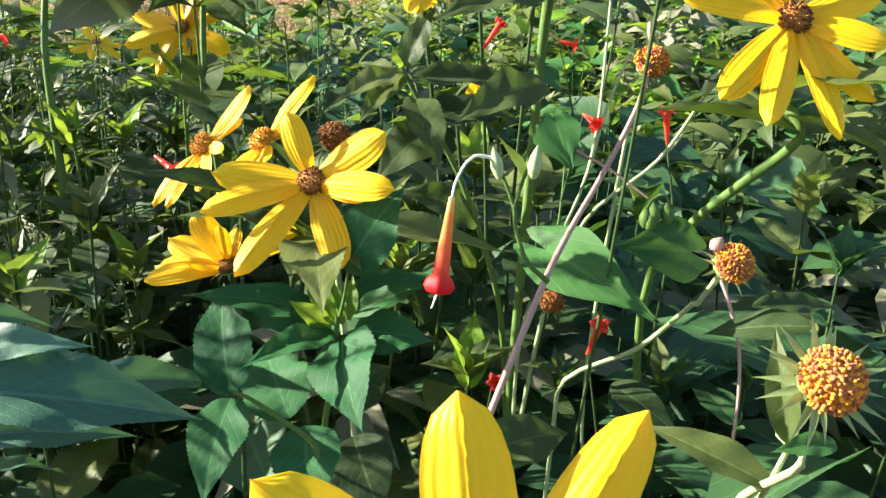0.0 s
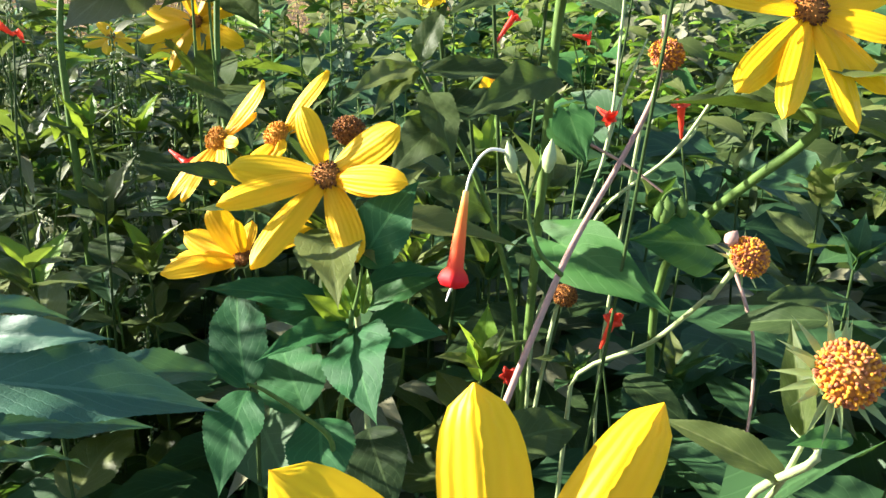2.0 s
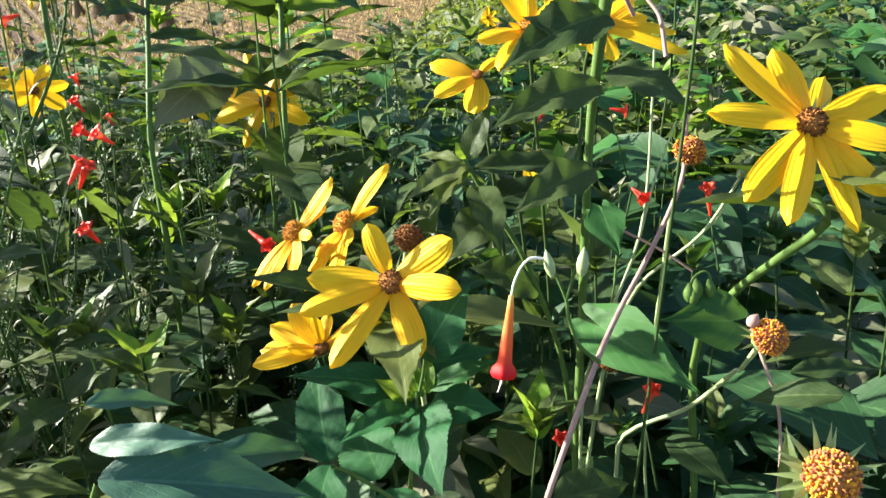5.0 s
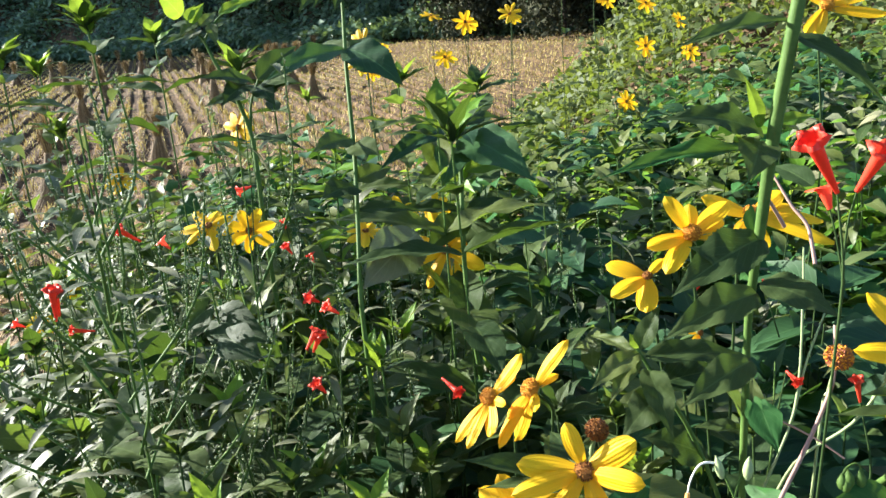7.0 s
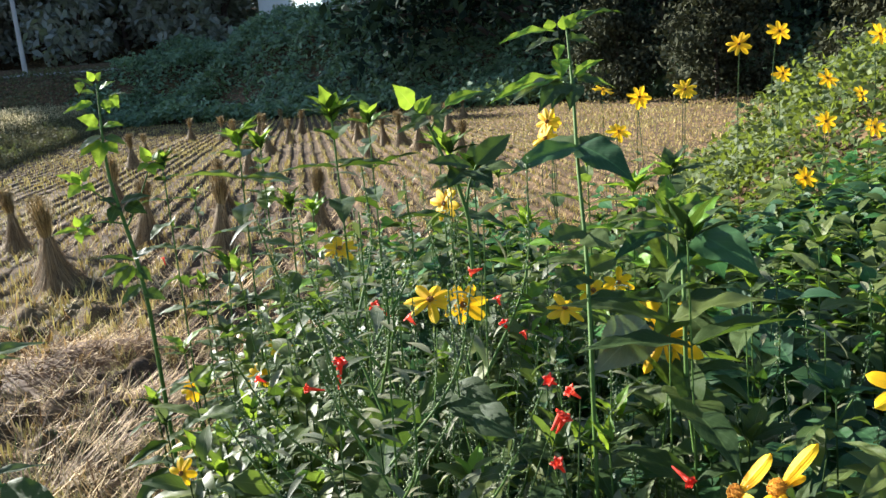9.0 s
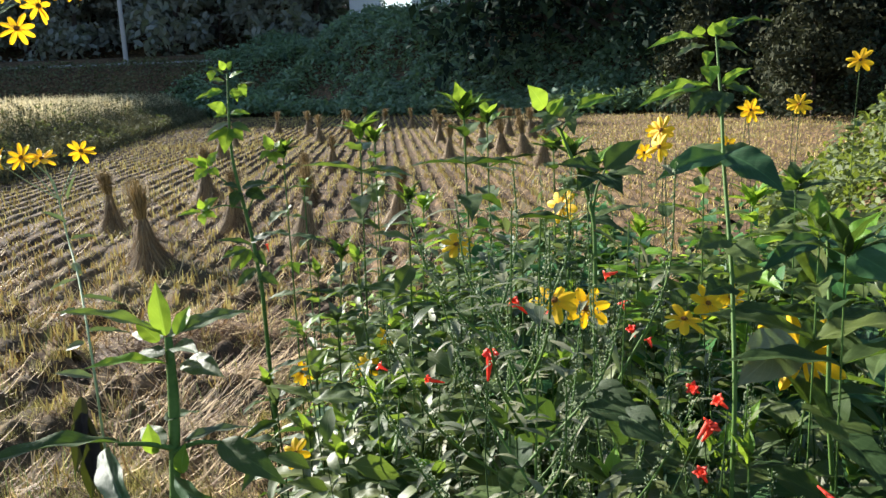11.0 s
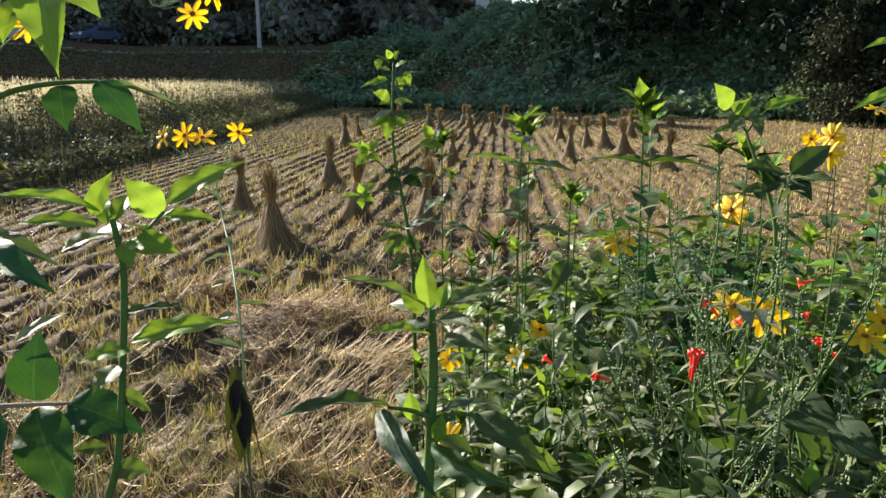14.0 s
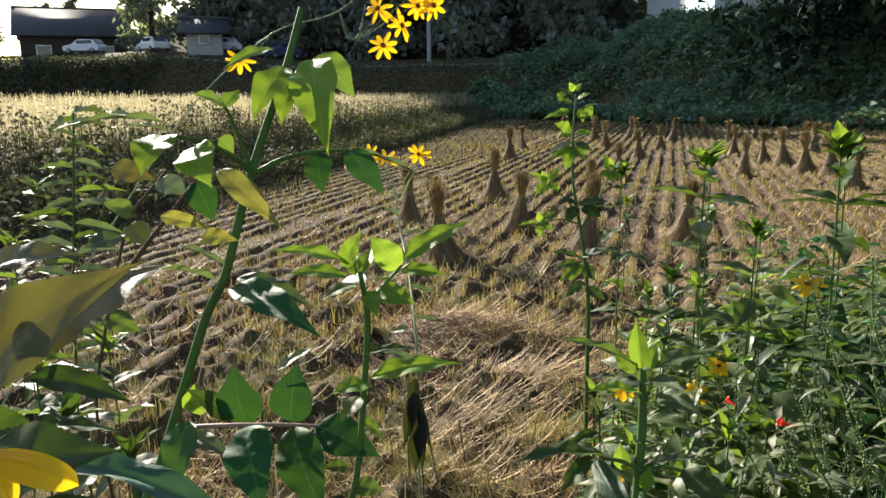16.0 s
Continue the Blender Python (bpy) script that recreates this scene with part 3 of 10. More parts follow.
straw_heap((-3.4, 2.5, 0.0), 0.9, 0.6, 0.08, 100, 400)


# ---- rice sheaves ----
def stalk(s, points, width, facing):
    """A flat stalk through a few points."""
    vs, uv = [], []
    side = Vector(facing).normalized().cross((Vector(points[-1]) - Vector(points[0])).normalized()).normalized()
    for i, p in enumerate(points):
        w = side * width * (1 - 0.5 * i / (len(points) - 1))
        vs += [tuple(Vector(p) - w), tuple(Vector(p) + w)]
        uv += [(0, i / len(points)), (1, i / len(points))]
    s.add((np.array(vs), np.array([(2 * i, 2 * i + 1, 2 * i + 3, 2 * i + 2) for i in range(len(points) - 1)]), np.array(uv)), Matrix.Identity(4))


def sheaf(seed, height, spread, waist, lean, tie=0.58):
    """A standing sheaf: rough flared skirt of stalks, tied waist, brushy flared top."""
    r = np.random.RandomState(seed)
    t = thing("rice_sheaf", (0, 0, 0), "tied sheaf of golden rice straw standing on the paddy", "sheaf", "sheaves drying in the paddy")
    wz = height * tie
    skirt, tuft = Soup(), Soup()
    prof = [(0, spread * 0.7), (0.16, spread * 0.5), (0.36, spread * 0.3), (tie, waist * 0.8), (0.68, waist * 1.0), (0.78, waist * 1.3)]
    skirt.add(tube([(lean * z, 0, z * height) for z, _ in prof], [q for _, q in prof], 12), Matrix.Identity(4))
    lobes = [(r.uniform(0, 6.28), r.uniform(0.75, 1.3)) for i in range(5)]
    for i in range(1000):
        a0, k = lobes[r.randint(5)]
        a = a0 + r.normal(0, 0.55)
        f = r.rand() ** 0.7
        r0 = spread * k * (0.55 + 0.6 * f)
        u = Vector((math.cos(a), math.sin(a), 0))
        top = Vector((lean * tie, 0, wz * r.uniform(0.96, 1.02))) + u * waist * r.uniform(0.8, 1.1)
        mid = Vector((lean * tie * 0.5, 0, wz * r.uniform(0.4, 0.52))) + u * (waist + r0 * 0.24) + Vector(r.normal(0, 0.02, 3))
        foot = u * r0 + Vector((r.normal(0, 0.05), r.normal(0, 0.05), r.uniform(-0.01, 0.09)))
        stalk(skirt, [top, mid, foot], r.uniform(0.0018, 0.0042), u)
    for i in range(110):
        a = r.uniform(0, 6.28)
        u = Vector((math.cos(a), math.sin(a), 0))
        b = Vector((lean * 0.3, 0, wz * r.uniform(0.3, 1.0))) + u * waist
        e = b + u * r.uniform(0.08, 0.26) + Vector((0, 0, r.uniform(-0.3, 0.02)))
        stalk(skirt, [b, (b + e) / 2 + Vector((0, 0, 0.03)), e], 0.0025, u)
    for i in range(620):
        a = r.uniform(0, 6.28)
        u = Vector((math.cos(a), math.sin(a), 0))
        q = r.rand() ** 0.5
        b = Vector((lean * tie, 0, wz * 0.98)) + u * waist * 0.85 * q
        e = Vector((lean * 1.05, 0, wz + (height - wz) * r.uniform(0.45, 1.05))) + u * (waist * 0.9 + 0.085) * q * r.uniform(0.5, 1.45)
        c = b.lerp(e, 0.55) - u * 0.012
        droop = e + u * r.uniform(0.0, 0.07) + Vector((r.normal(0, 0.02), r.normal(0, 0.02), r.uniform(-0.07, 0.04)))
        stalk(tuft, [b, c, e, droop], r.uniform(0.002, 0.0045), u)
    part("skirt", skirt.mesh("skirt", STRAW), t)
    part("tuft", tuft.mesh("tuft", STRAW_TOP), t)
    band = tube([(lean * tie, 0, wz * 0.97), (lean * tie, 0, wz), (lean * tie, 0, wz * 1.03)], [waist * 1.0, waist * 1.1, waist * 1.0], 12)
    part("tie", as_mesh("tie", band, STRAW), t, None, "twisted straw tie")
    return t


SHEAVES = [sheaf(1, 1.02, 0.27, 0.050, 0.04, 0.6), sheaf(2, 0.94, 0.25, 0.044, -0.10, 0.63), sheaf(3, 1.0, 0.29, 0.054, 0.13, 0.57), sheaf(4, 0.92, 0.26, 0.048, 0.06, 0.61)]
SHEAF_AT = [(-6.85, 5.15), (-9.3, 6.6), (-10.3, 9.12), (-7.72, 7.2), (-16.4, 15.4), (-18.75, 18.2), (-17.2, 20.5), (-11.1, 13.5),
            (-14.1, 18.2), (-8.4, 9.5), (-20.8, 26.4), (-15.7, 21.4), (-21.3, 28.7), (-18.1, 25.5), (-18.2, 27.7), (-16.3, 26.4),
            (-9.4, 15.7), (-11.0, 19.3), (-10.2, 18.9), (-15.8, 31.0), (-6.24, 6.9), (-5.83, 8.2), (-9.0, 17.6), (-12.1, 25.0)]
SHEAF_MORE = [(-7.25, 5.45), (-19.6, 25.2), (-8.2, 17.2), (-13.4, 26.2), (-10.4, 22.4), (-12.9, 21.0), (-20.3, 23.6), (-6.9, 15.2), (-22.6, 24.4), (-17.2, 30.0), (-11.6, 23.2), (-13.0, 29.5)]
for i, (x, y) in enumerate(SHEAF_AT + SHEAF_MORE):
    m = pose(x, y, ground_height(x, y) - 0.01, R.uniform(-5, 5), R.uniform(-5, 5), R.uniform(0, 360)) @ Matrix.Scale(0.92 if i < 4 else R.uniform(0.9, 1.06), 4)
    if i < 4:
        SHEAVES[i].matrix_basis = m
    else:
        copy_thing(SHEAVES[i % 4], m)


# ---- meadow, road bank, woods, creeper-covered hill ----
def grow(name, label, category, mat, tmpl, count, where, size, lean, wide):
    s, made, tries = Soup(), 0, 0
    while made < count and tries < count * 12:
        tries += 1
        q = where()
        if q is None:
            continue
        made += 1
        s.add(tmpl, tilt(q, R.uniform(*size), R.uniform(0, lean), R.uniform(0, 360), wide))
    ob = new(name, s.mesh(name, mat, False))
    return tagged(ob, label, category, kind="stuff")


def meadow_spot(lo, hi, power=1.0):
    def spot():
        l = lo + (hi - lo) * R.rand() ** power
        a = R.uniform(-16, 44)
        x, y = -15.85 - 0.757 * l - 0.653 * a, 7.58 - 0.653 * l + 0.757 * a
        if past_field(x, y) > -1 or past_road(x, y) > -3:
            return None
        if noise.noise((x * 0.3, y * 0.3, 1)) < -0.35:
            return None
        return (x, y, ground_height(x, y) - 0.02)
    return spot


grow("tall_grass", "tall pale dry meadow grass in seed", "grass", GRASS_DRY, S_BENT, 34000, meadow_spot(1.3, 26, 1.4), (0.3, 0.95), 55, 0.5)
grow("edge_grass", "green weeds and grass on the bank of the meadow", "grass", GRASS_EDGE, S_BENT, 7000, meadow_spot(-0.5, 2.2), (0.25, 0.75), 75, 0.8)


def leaf_cloud(count, spot, size, tmpls, up=0.5):
    s = Soup()
    for i in range(count):
        p, nrm = spot()
        d = Vector((R.normal(), R.normal(), R.normal(0, 0.6) - 0.25)).normalized()
        s.add(tmpls[i % len(tmpls)], rng_matrix(p, d, Vector(nrm) + Vector((R.normal(0, up), R.normal(0, up), R.normal(0, up))), R.uniform(*size)))
    return s


def hill_spot():
    while True:
        x, f = R.uniform(-47, 6), 15 * R.rand() ** 1.2 - 0.9
        y = 39.5 - 0.24 * max(0.0, x + 22) + 0.02 * abs(x + 22) + f
        h = ground_height(x, y)
        if h > 0.25 or f < 1:
            break
    lump = 1.2 * noise.noise((x * 0.25, y * 0.25, 5)) + 1.1 * noise.noise((x * 0.6, y * 0.6, 8))
    z = h + 0.55 + lump * min(1, 0.35 + f * 0.2) + R.normal(0, 0.2)
    g = Vector((noise.noise((x * 0.25 + 1, y * 0.25, 5)) * 0.6, -0.6, 0.8))
    return (x, y, max(z, 0.1)), g


def seed_spot():
    p = None
    while p is None:
        p = meadow_spot(1.4, 26, 1.4)()
    h = 0.8 + 0.2 * noise.noise((p[0] * 0.6, p[1] * 0.6, 14))
    return (p[0], p[1], p[2] + h * R.uniform(0.45, 1.0)), (0, 0, 1)


def slope_spot():
    l, a = R.uniform(-0.5, 2.6), R.uniform(-16, 44)
    x, y = -15.85 - 0.757 * l - 0.653 * a, 7.58 - 0.653 * l + 0.757 * a
    h = 0.62 + 0.5 * noise.noise((x * 0.7, y * 0.7, 17)) + 0.25 * noise.noise((x * 2, y * 2, 18))
    return (x, y, ground_height(x, y) + max(0.08, h) * R.rand() ** 0.7), (0.4, 0.4, 0.7)


slope = new("slope_grass", leaf_cloud(60000, slope_spot, (0.05, 0.14), [B_TINY], 0.9).mesh("slope_grass", GRASS_EDGE))
tagged(slope, "dense dull green grass on the shaded slope of the meadow", "grass", kind="stuff")
seeds = new("grass_seeds", leaf_cloud(70000, seed_spot, (0.03, 0.10), [B_TINY], 0.9).mesh("grass_seeds", GRASS_DRY))
tagged(seeds, "pale fluffy seed heads of the dry meadow grass", "grass", kind="stuff")
hill = new("creeper", leaf_cloud(90000, hill_spot, (0.2, 0.46), [B_TINY], 0.45).mesh("creeper", LEAF_FAR_LIFTED))
tagged(hill, "dense green creeper covering the hillside, light put into its leaf colour", "creeper", kind="stuff")


def bank_spot():
    while True:
        x, y = R.uniform(-2.4, 8), R.uniform(3.6, 14)
        h = ground_height(x, y)
        if h > 0.12:
            break
    z = h + 0.25 + (0.7 * noise.noise((x * 0.9, y * 0.9, 2)) + 0.35 * noise.noise((x * 2.6, y * 2.6, 5))) * min(1, h) + R.normal(0, 0.1)
    return (x, y, max(z, 0.03)), (-0.5, -0.5, 0.7)


bank = new("hedge_bank", leaf_cloud(80000, bank_spot, (0.05, 0.12), [B_TINY], 0.8).mesh("hedge_bank", LEAF_BANK))
tagged(bank, "sunlit tangle of green creepers over a bank", "bushes", kind="stuff")


def tree(seed, height, crown_r, crown_base, mat, leaf, count, label, dark=True):
    r = np.random.RandomState(seed)
    t = thing("tree", (0, 0, 0), label, "tree")
    wood = Soup()
    wood.add(tube([(0, 0, -0.2), (r.normal(0, 0.1), r.normal(0, 0.1), height * 0.5), (r.normal(0, 0.3), r.normal(0, 0.3), height)], [height * 0.018, height * 0.012, 0.03], 8), Matrix.Identity(4))
    tips = []
    for i in range(26):
        z = crown_base + (height - crown_base) * (i + r.rand()) / 26
        k = 1 - ((z - crown_base) / (height - crown_base)) ** 1.5
        a, l = r.uniform(0, 6.283), crown_r * (0.35 + 0.75 * k) * r.uniform(0.7, 1.1)
        e = Vector((math.cos(a) * l, math.sin(a) * l, z + l * r.uniform(-0.1, 0.35)))
        wood.add(tube([(0, 0, z - 0.1 * height), (e.x * 0.5, e.y * 0.5, z), tuple(e)], [height * 0.006, height * 0.004, 0.01], 5, True), Matrix.Identity(4))
        tips += [(Vector((0, 0, z)).lerp(e, f), l) for f in (0.45, 0.75, 1.0)]
    part("trunk", wood.mesh("trunk", BARK), t)
    s = Soup()
    for i in range(count):
        c, l = tips[r.randint(len(tips))]
        p = c + Vector(r.normal(0, 0.17, 3)) * l * 1.1
        d = Vector((r.normal(), r.normal(), r.normal() - 0.4)).normalized()
        s.add(B_TINY, rng_matrix(p, d, (r.normal(), r.normal(), 1.0), r.uniform(*leaf)))
    part("crown", s.mesh("crown", mat), t)
    return t


wood_tree = tree(11, 17, 3.6, 0.8, LEAF_WOOD_HAZE, (0.45, 0.95), 4200, "tall tree in a shaded wood, haze put into its leaf colour")
wood_tree2 = tree(12, 14, 3.4, 0.4, LEAF_WOOD_HAZE, (0.45, 0.9), 4200, "tall tree in a shaded wood, haze put into its leaf colour")
olive_tree = tree(13, 4.6, 2.0, 0.4, LEAF_OLIVE, (0.14, 0.3), 8000, "small olive-green tree at the edge of the paddy")
thicket_tree = tree(14, 13, 3.4, 0.3, LEAF_THICKET_SHADE, (0.16, 0.38), 9000, "dense broadleaf tree at the edge of the paddy, shade put into its leaf colour")
WOOD = [(73 + 4 * (i % 3), -53 + 2.9 * i) for i in range(17)] + [(82, -50 + 5.5 * i) for i in range(9)]
WOOD = [(-0.568 * d + 0.823 * k, 0.823 * d + 0.568 * k) for d, k in WOOD]
FAR_COUNT = len(WOOD)
WOOD += [(-19, 47), (-15, 44.5), (-11, 42.5), (-7, 41), (-3, 40), (1, 38), (-13, 50), (-5, 47), (3, 44), (7, 36), (10, 29), (13, 22), (-20, 53), (5, 31)]
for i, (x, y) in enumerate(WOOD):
    # The first two thicket trees are enlarged to shade those further east.
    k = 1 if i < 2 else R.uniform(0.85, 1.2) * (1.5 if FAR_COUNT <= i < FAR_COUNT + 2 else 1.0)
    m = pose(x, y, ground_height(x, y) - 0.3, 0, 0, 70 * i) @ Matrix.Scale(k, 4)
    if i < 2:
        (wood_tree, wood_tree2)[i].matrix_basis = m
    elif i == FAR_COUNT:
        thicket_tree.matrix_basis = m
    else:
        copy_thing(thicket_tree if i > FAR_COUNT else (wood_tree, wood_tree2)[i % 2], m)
olive_tree.matrix_basis = pose(-7.8, 34.5, ground_height(-7.8, 34.5))
copy_thing(olive_tree, pose(-3.5, 31.5, ground_height(-3.5, 31.5), 0, 0, 120))
copy_thing(olive_tree, pose(1.5, 28.0, ground_height(1.5, 28.0), 0, 0, 220))


# ---- kinds of plants in the flower bed ----
P_MESH = [as_mesh("petal", petal_blade(0.25, 0.34), PETAL), as_mesh("petal", petal_blade(0.5, 0.31), PETAL), as_mesh("petal", petal_blade(-0.2, 0.36), PETAL)]


def disc_mesh(mat, r, dome, n):
    """A dome of packed florets."""
    s = Soup()
    rings = [(dome * math.sin(a) * r, math.cos(a) * r) for a in np.linspace(-0.5, math.pi / 2, 7)]
    s.add(tube([(0, 0, z) for z, _ in rings], [max(q * 0.93, 0.0004) for _, q in rings], 14), Matrix.Identity(4))
    bud = tube([(0, 0, -0.3), (0, 0, 0.55), (0, 0, 0.9), (0, 0, 1.0)], [0.5, 0.75, 0.6, 0.15], 5, True)
    k = np.random.RandomState(5)
    for i in range(n):
        f = (i + 0.5) / n
        a, th = i * 2.39996, math.acos(1 - f * 1.05)
        a, th = a + k.normal(0, 0.09), th + k.normal(0, 0.04)
        d = (Vector((math.sin(th) * math.cos(a), math.sin(th) * math.sin(a), math.cos(th) * dome + 0.05)).normalized() + Vector(k.normal(0, 0.22, 3))).normalized()
        p = Vector((math.sin(th) * math.cos(a) * r, math.sin(th) * math.sin(a) * r, math.cos(th) * dome * r))
        h = r * k.uniform(0.07, 0.2)
        s.add(bud, rng_matrix(p, d, (1, 0.2, 0.1)) @ pose(0, 0, 0, -90) @ Matrix.Diagonal((r * k.uniform(0.07, 0.13), r * k.uniform(0.07, 0.13), h, 1)))
    return s.mesh("disc", mat)


def sepal_mesh(r, n, reach, hook):
    s = Soup()
    k = np.random.RandomState(3)
    tm = blade(6, 1, 0.17, 0.25, 0, 0, 0.1, hook)
    s.add(tube([(0, 0, -r * 0.9), (0, 0, -r * 0.35), (0, 0, 0)], [r * 0.25, r * 0.85, r * 0.95], 10), Matrix.Identity(4))
    for i in range(n):
        a = 2 * math.pi * i / n + k.normal(0, 0.1)
        up = k.uniform(-0.15, 0.45) * (1.5 if reach > 1.5 else 1.0)
        s.add(tm, rng_matrix((math.cos(a) * r * 0.7, math.sin(a) * r * 0.7, -r * 0.3), (math.cos(a), math.sin(a), up), (0, 0, 1), reach * k.uniform(0.75, 1.15)))
    return s.mesh("calyx", SEPAL)


DISC_SMALL = disc_mesh(DISC_BROWN, 0.8, 0.5, 110)
DISC_FULL = disc_mesh(DISC, 1.0, 0.75, 120)
HEAD_ORANGE = disc_mesh(DISC_MIXED, 1.0, 0.95, 260)
HEAD_BROWN = disc_mesh(DISC_BROWN, 1.0, 0.95, 260)
SEPALS_BACK = sepal_mesh(1.0, 12, 1.2, 0.4)
SEPALS_STAR = sepal_mesh(1.0, 19, 1.7, 0.35)


def stem_part(t, points, radii, mat, name="stem", label=""):
    """A tube from world points, held in the thing's own space."""
    inv = t.matrix_basis.inverted()
    pts, rad = sway(points, radii) if len(points) < 6 and points[0][2] == 0.0 else (points, radii)
    return part(name, as_mesh(name, tube([tuple(inv @ Vector(p)) for p in pts], rad), mat), t, None, label)


def sway(points, radii):
    """Bend the straight lower run of a stem gently to and fro."""
    a, b = Vector(points[0]), Vector(points[1])
    pts, rad = [tuple(a)], [radii[0]]
    for f in (0.4, 0.7, 0.82, 0.91):
        k = (a.x * 37 + a.y * 53 + f * 17)
        off = Vector((math.sin(k * 9.1), math.cos(k * 7.3), 0)) * 0.011
        pts.append(tuple(a.lerp(b, f) + off))
        rad.append(radii[0] * (1 - f) + radii[1] * f)
    return pts + list(points[1:]), rad + list(radii[1:])


def flower_head(t, centre, normal, r, tips=(), n=9, length=0.042, tone=DISC_SMALL, droop=0.0, seed=0, width=1.0):
    """A yellow ray flower under the plant t: disc with sepals and one mesh a petal."""
    k = np.random.RandomState(seed)
    inv = t.matrix_basis.inverted()
    m = inv @ rng_matrix(centre, Vector(normal).orthogonal(), normal, 1.0)
    head = part("flower_head", tone, t, m @ Matrix.Scale(r, 4), "yellow ray flower")
    part("calyx", SEPALS_BACK, head, pose(0, 0, -0.1))
    hinv = (m @ Matrix.Scale(r, 4)).inverted() @ inv
    if not tips:
        z = Vector(normal).normalized()
        x = z.orthogonal().normalized()
        y = z.cross(x)
        a0 = k.uniform(0, 6.28)
        tips = []
        for i in range(n):
            a = a0 + 2 * math.pi * i / n + k.normal(0, 0.09)
            tips.append(Vector(centre) + (x * math.cos(a) + y * math.sin(a) + z * (-droop + k.normal(0, 0.12))).normalized() * length * k.uniform(0.85, 1.1))
    for i, tip in enumerate(tips):
        d = Vector(tip) - Vector(centre)
        base = Vector(centre) + d.normalized() * r * 0.55
        d2 = Vector(tip) - base
        w = width * k.uniform(0.9, 1.15) * max(0.6, min(1.5, 0.040 / d2.length))
        part("petal", P_MESH[(i + seed) % 3], head, hinv @ rng_matrix(base, d2, normal, d2.length, w))
    return head


def sunflower_plant(foot, centre, normal, r=0.007, via=(), stem=0.0018, label="", leaves=8, **kw):
    """A tall yellow flower with its stem down to the soil."""
    t = thing("yellow_flower_plant", foot, label or "bright yellow ray flower on a thin green stem", "flower", "yellow flowers in the bed")
    c = Vector(centre) - Vector(normal).normalized() * r * 0.9
    pts = [foot, *via, tuple(c - Vector(normal).normalized() * 0.02 - Vector((0, 0, 0.01))), tuple(c)]
    stem_part(t, pts, [stem * 0.9] + [stem * 0.62] * (len(pts) - 2) + [stem * 0.9], STEM if stem > 0.002 else STEM_DARK)
    flower_head(t, centre, normal, r, **kw)
    k = np.random.RandomState(kw.get("seed", 0) + 500)
    a, b = Vector(pts[-3] if len(pts) > 3 else foot), Vector(pts[-2])
    a = a.lerp(b, max(0.0, 1 - 0.75 / max((b - a).length, 0.01)))
    for i in range(leaves):
        p = a.lerp(b, (0.1 + i) / leaves * 0.86)
        az = k.uniform(0, 0.7) + (i % 2) * math.pi + (i // 2) * math.pi / 2
        d = Vector((math.cos(az), math.sin(az), k.normal(0.1, 0.2))).normalized()
        leaf_at(t, p, p + d * k.uniform(0.045, 0.085), k.uniform(0.75, 1.0), k.randint(3), (LEAF, LEAF_DARK, LEAF)[i % 3], (k.normal(0, 0.2), k.normal(0, 0.2), 1))
    return t


def seed_head(foot, centre, normal, r, mesh, sepals=True, via=(), stem=0.002, label="spent round flower head with orange-brown florets", stem_mat=None):
    t = thing("seed_head_plant", foot, label, "seed head", "spent flower heads")
    c = Vector(centre)
    z = Vector(normal).normalized()
    pts = [foot, *via, tuple(c - z * 0.02 - Vector((0, 0, 0.012))), tuple(c - z * r * 0.7)]
    stem_part(t, pts, [stem * 0.8] + [stem * 0.75] * (len(pts) - 1), stem_mat or STEM_PALE)
    m = t.matrix_basis.inverted() @ rng_matrix(centre, z.orthogonal(), z, r)
    h = part("disc", mesh, t, m)
    part("calyx", SEPALS_STAR if sepals else SEPALS_BACK, h, pose(0, 0, -0.25))
    return t


def leaf_at(t, base, tip, width=1.0, k=0, mat=None, face=(0, 0, 1), petiole=0.0):
    """One broad toothed leaf of the plant t, from its base to its tip."""
    b, e = Vector(base), Vector(tip)
    inv = t.matrix_basis.inverted()
    d = e - b
    return part("leaf", leaf_mesh(k, mat or LEAF), t, inv @ rng_matrix(b, d, face, d.length * 1.06, width))


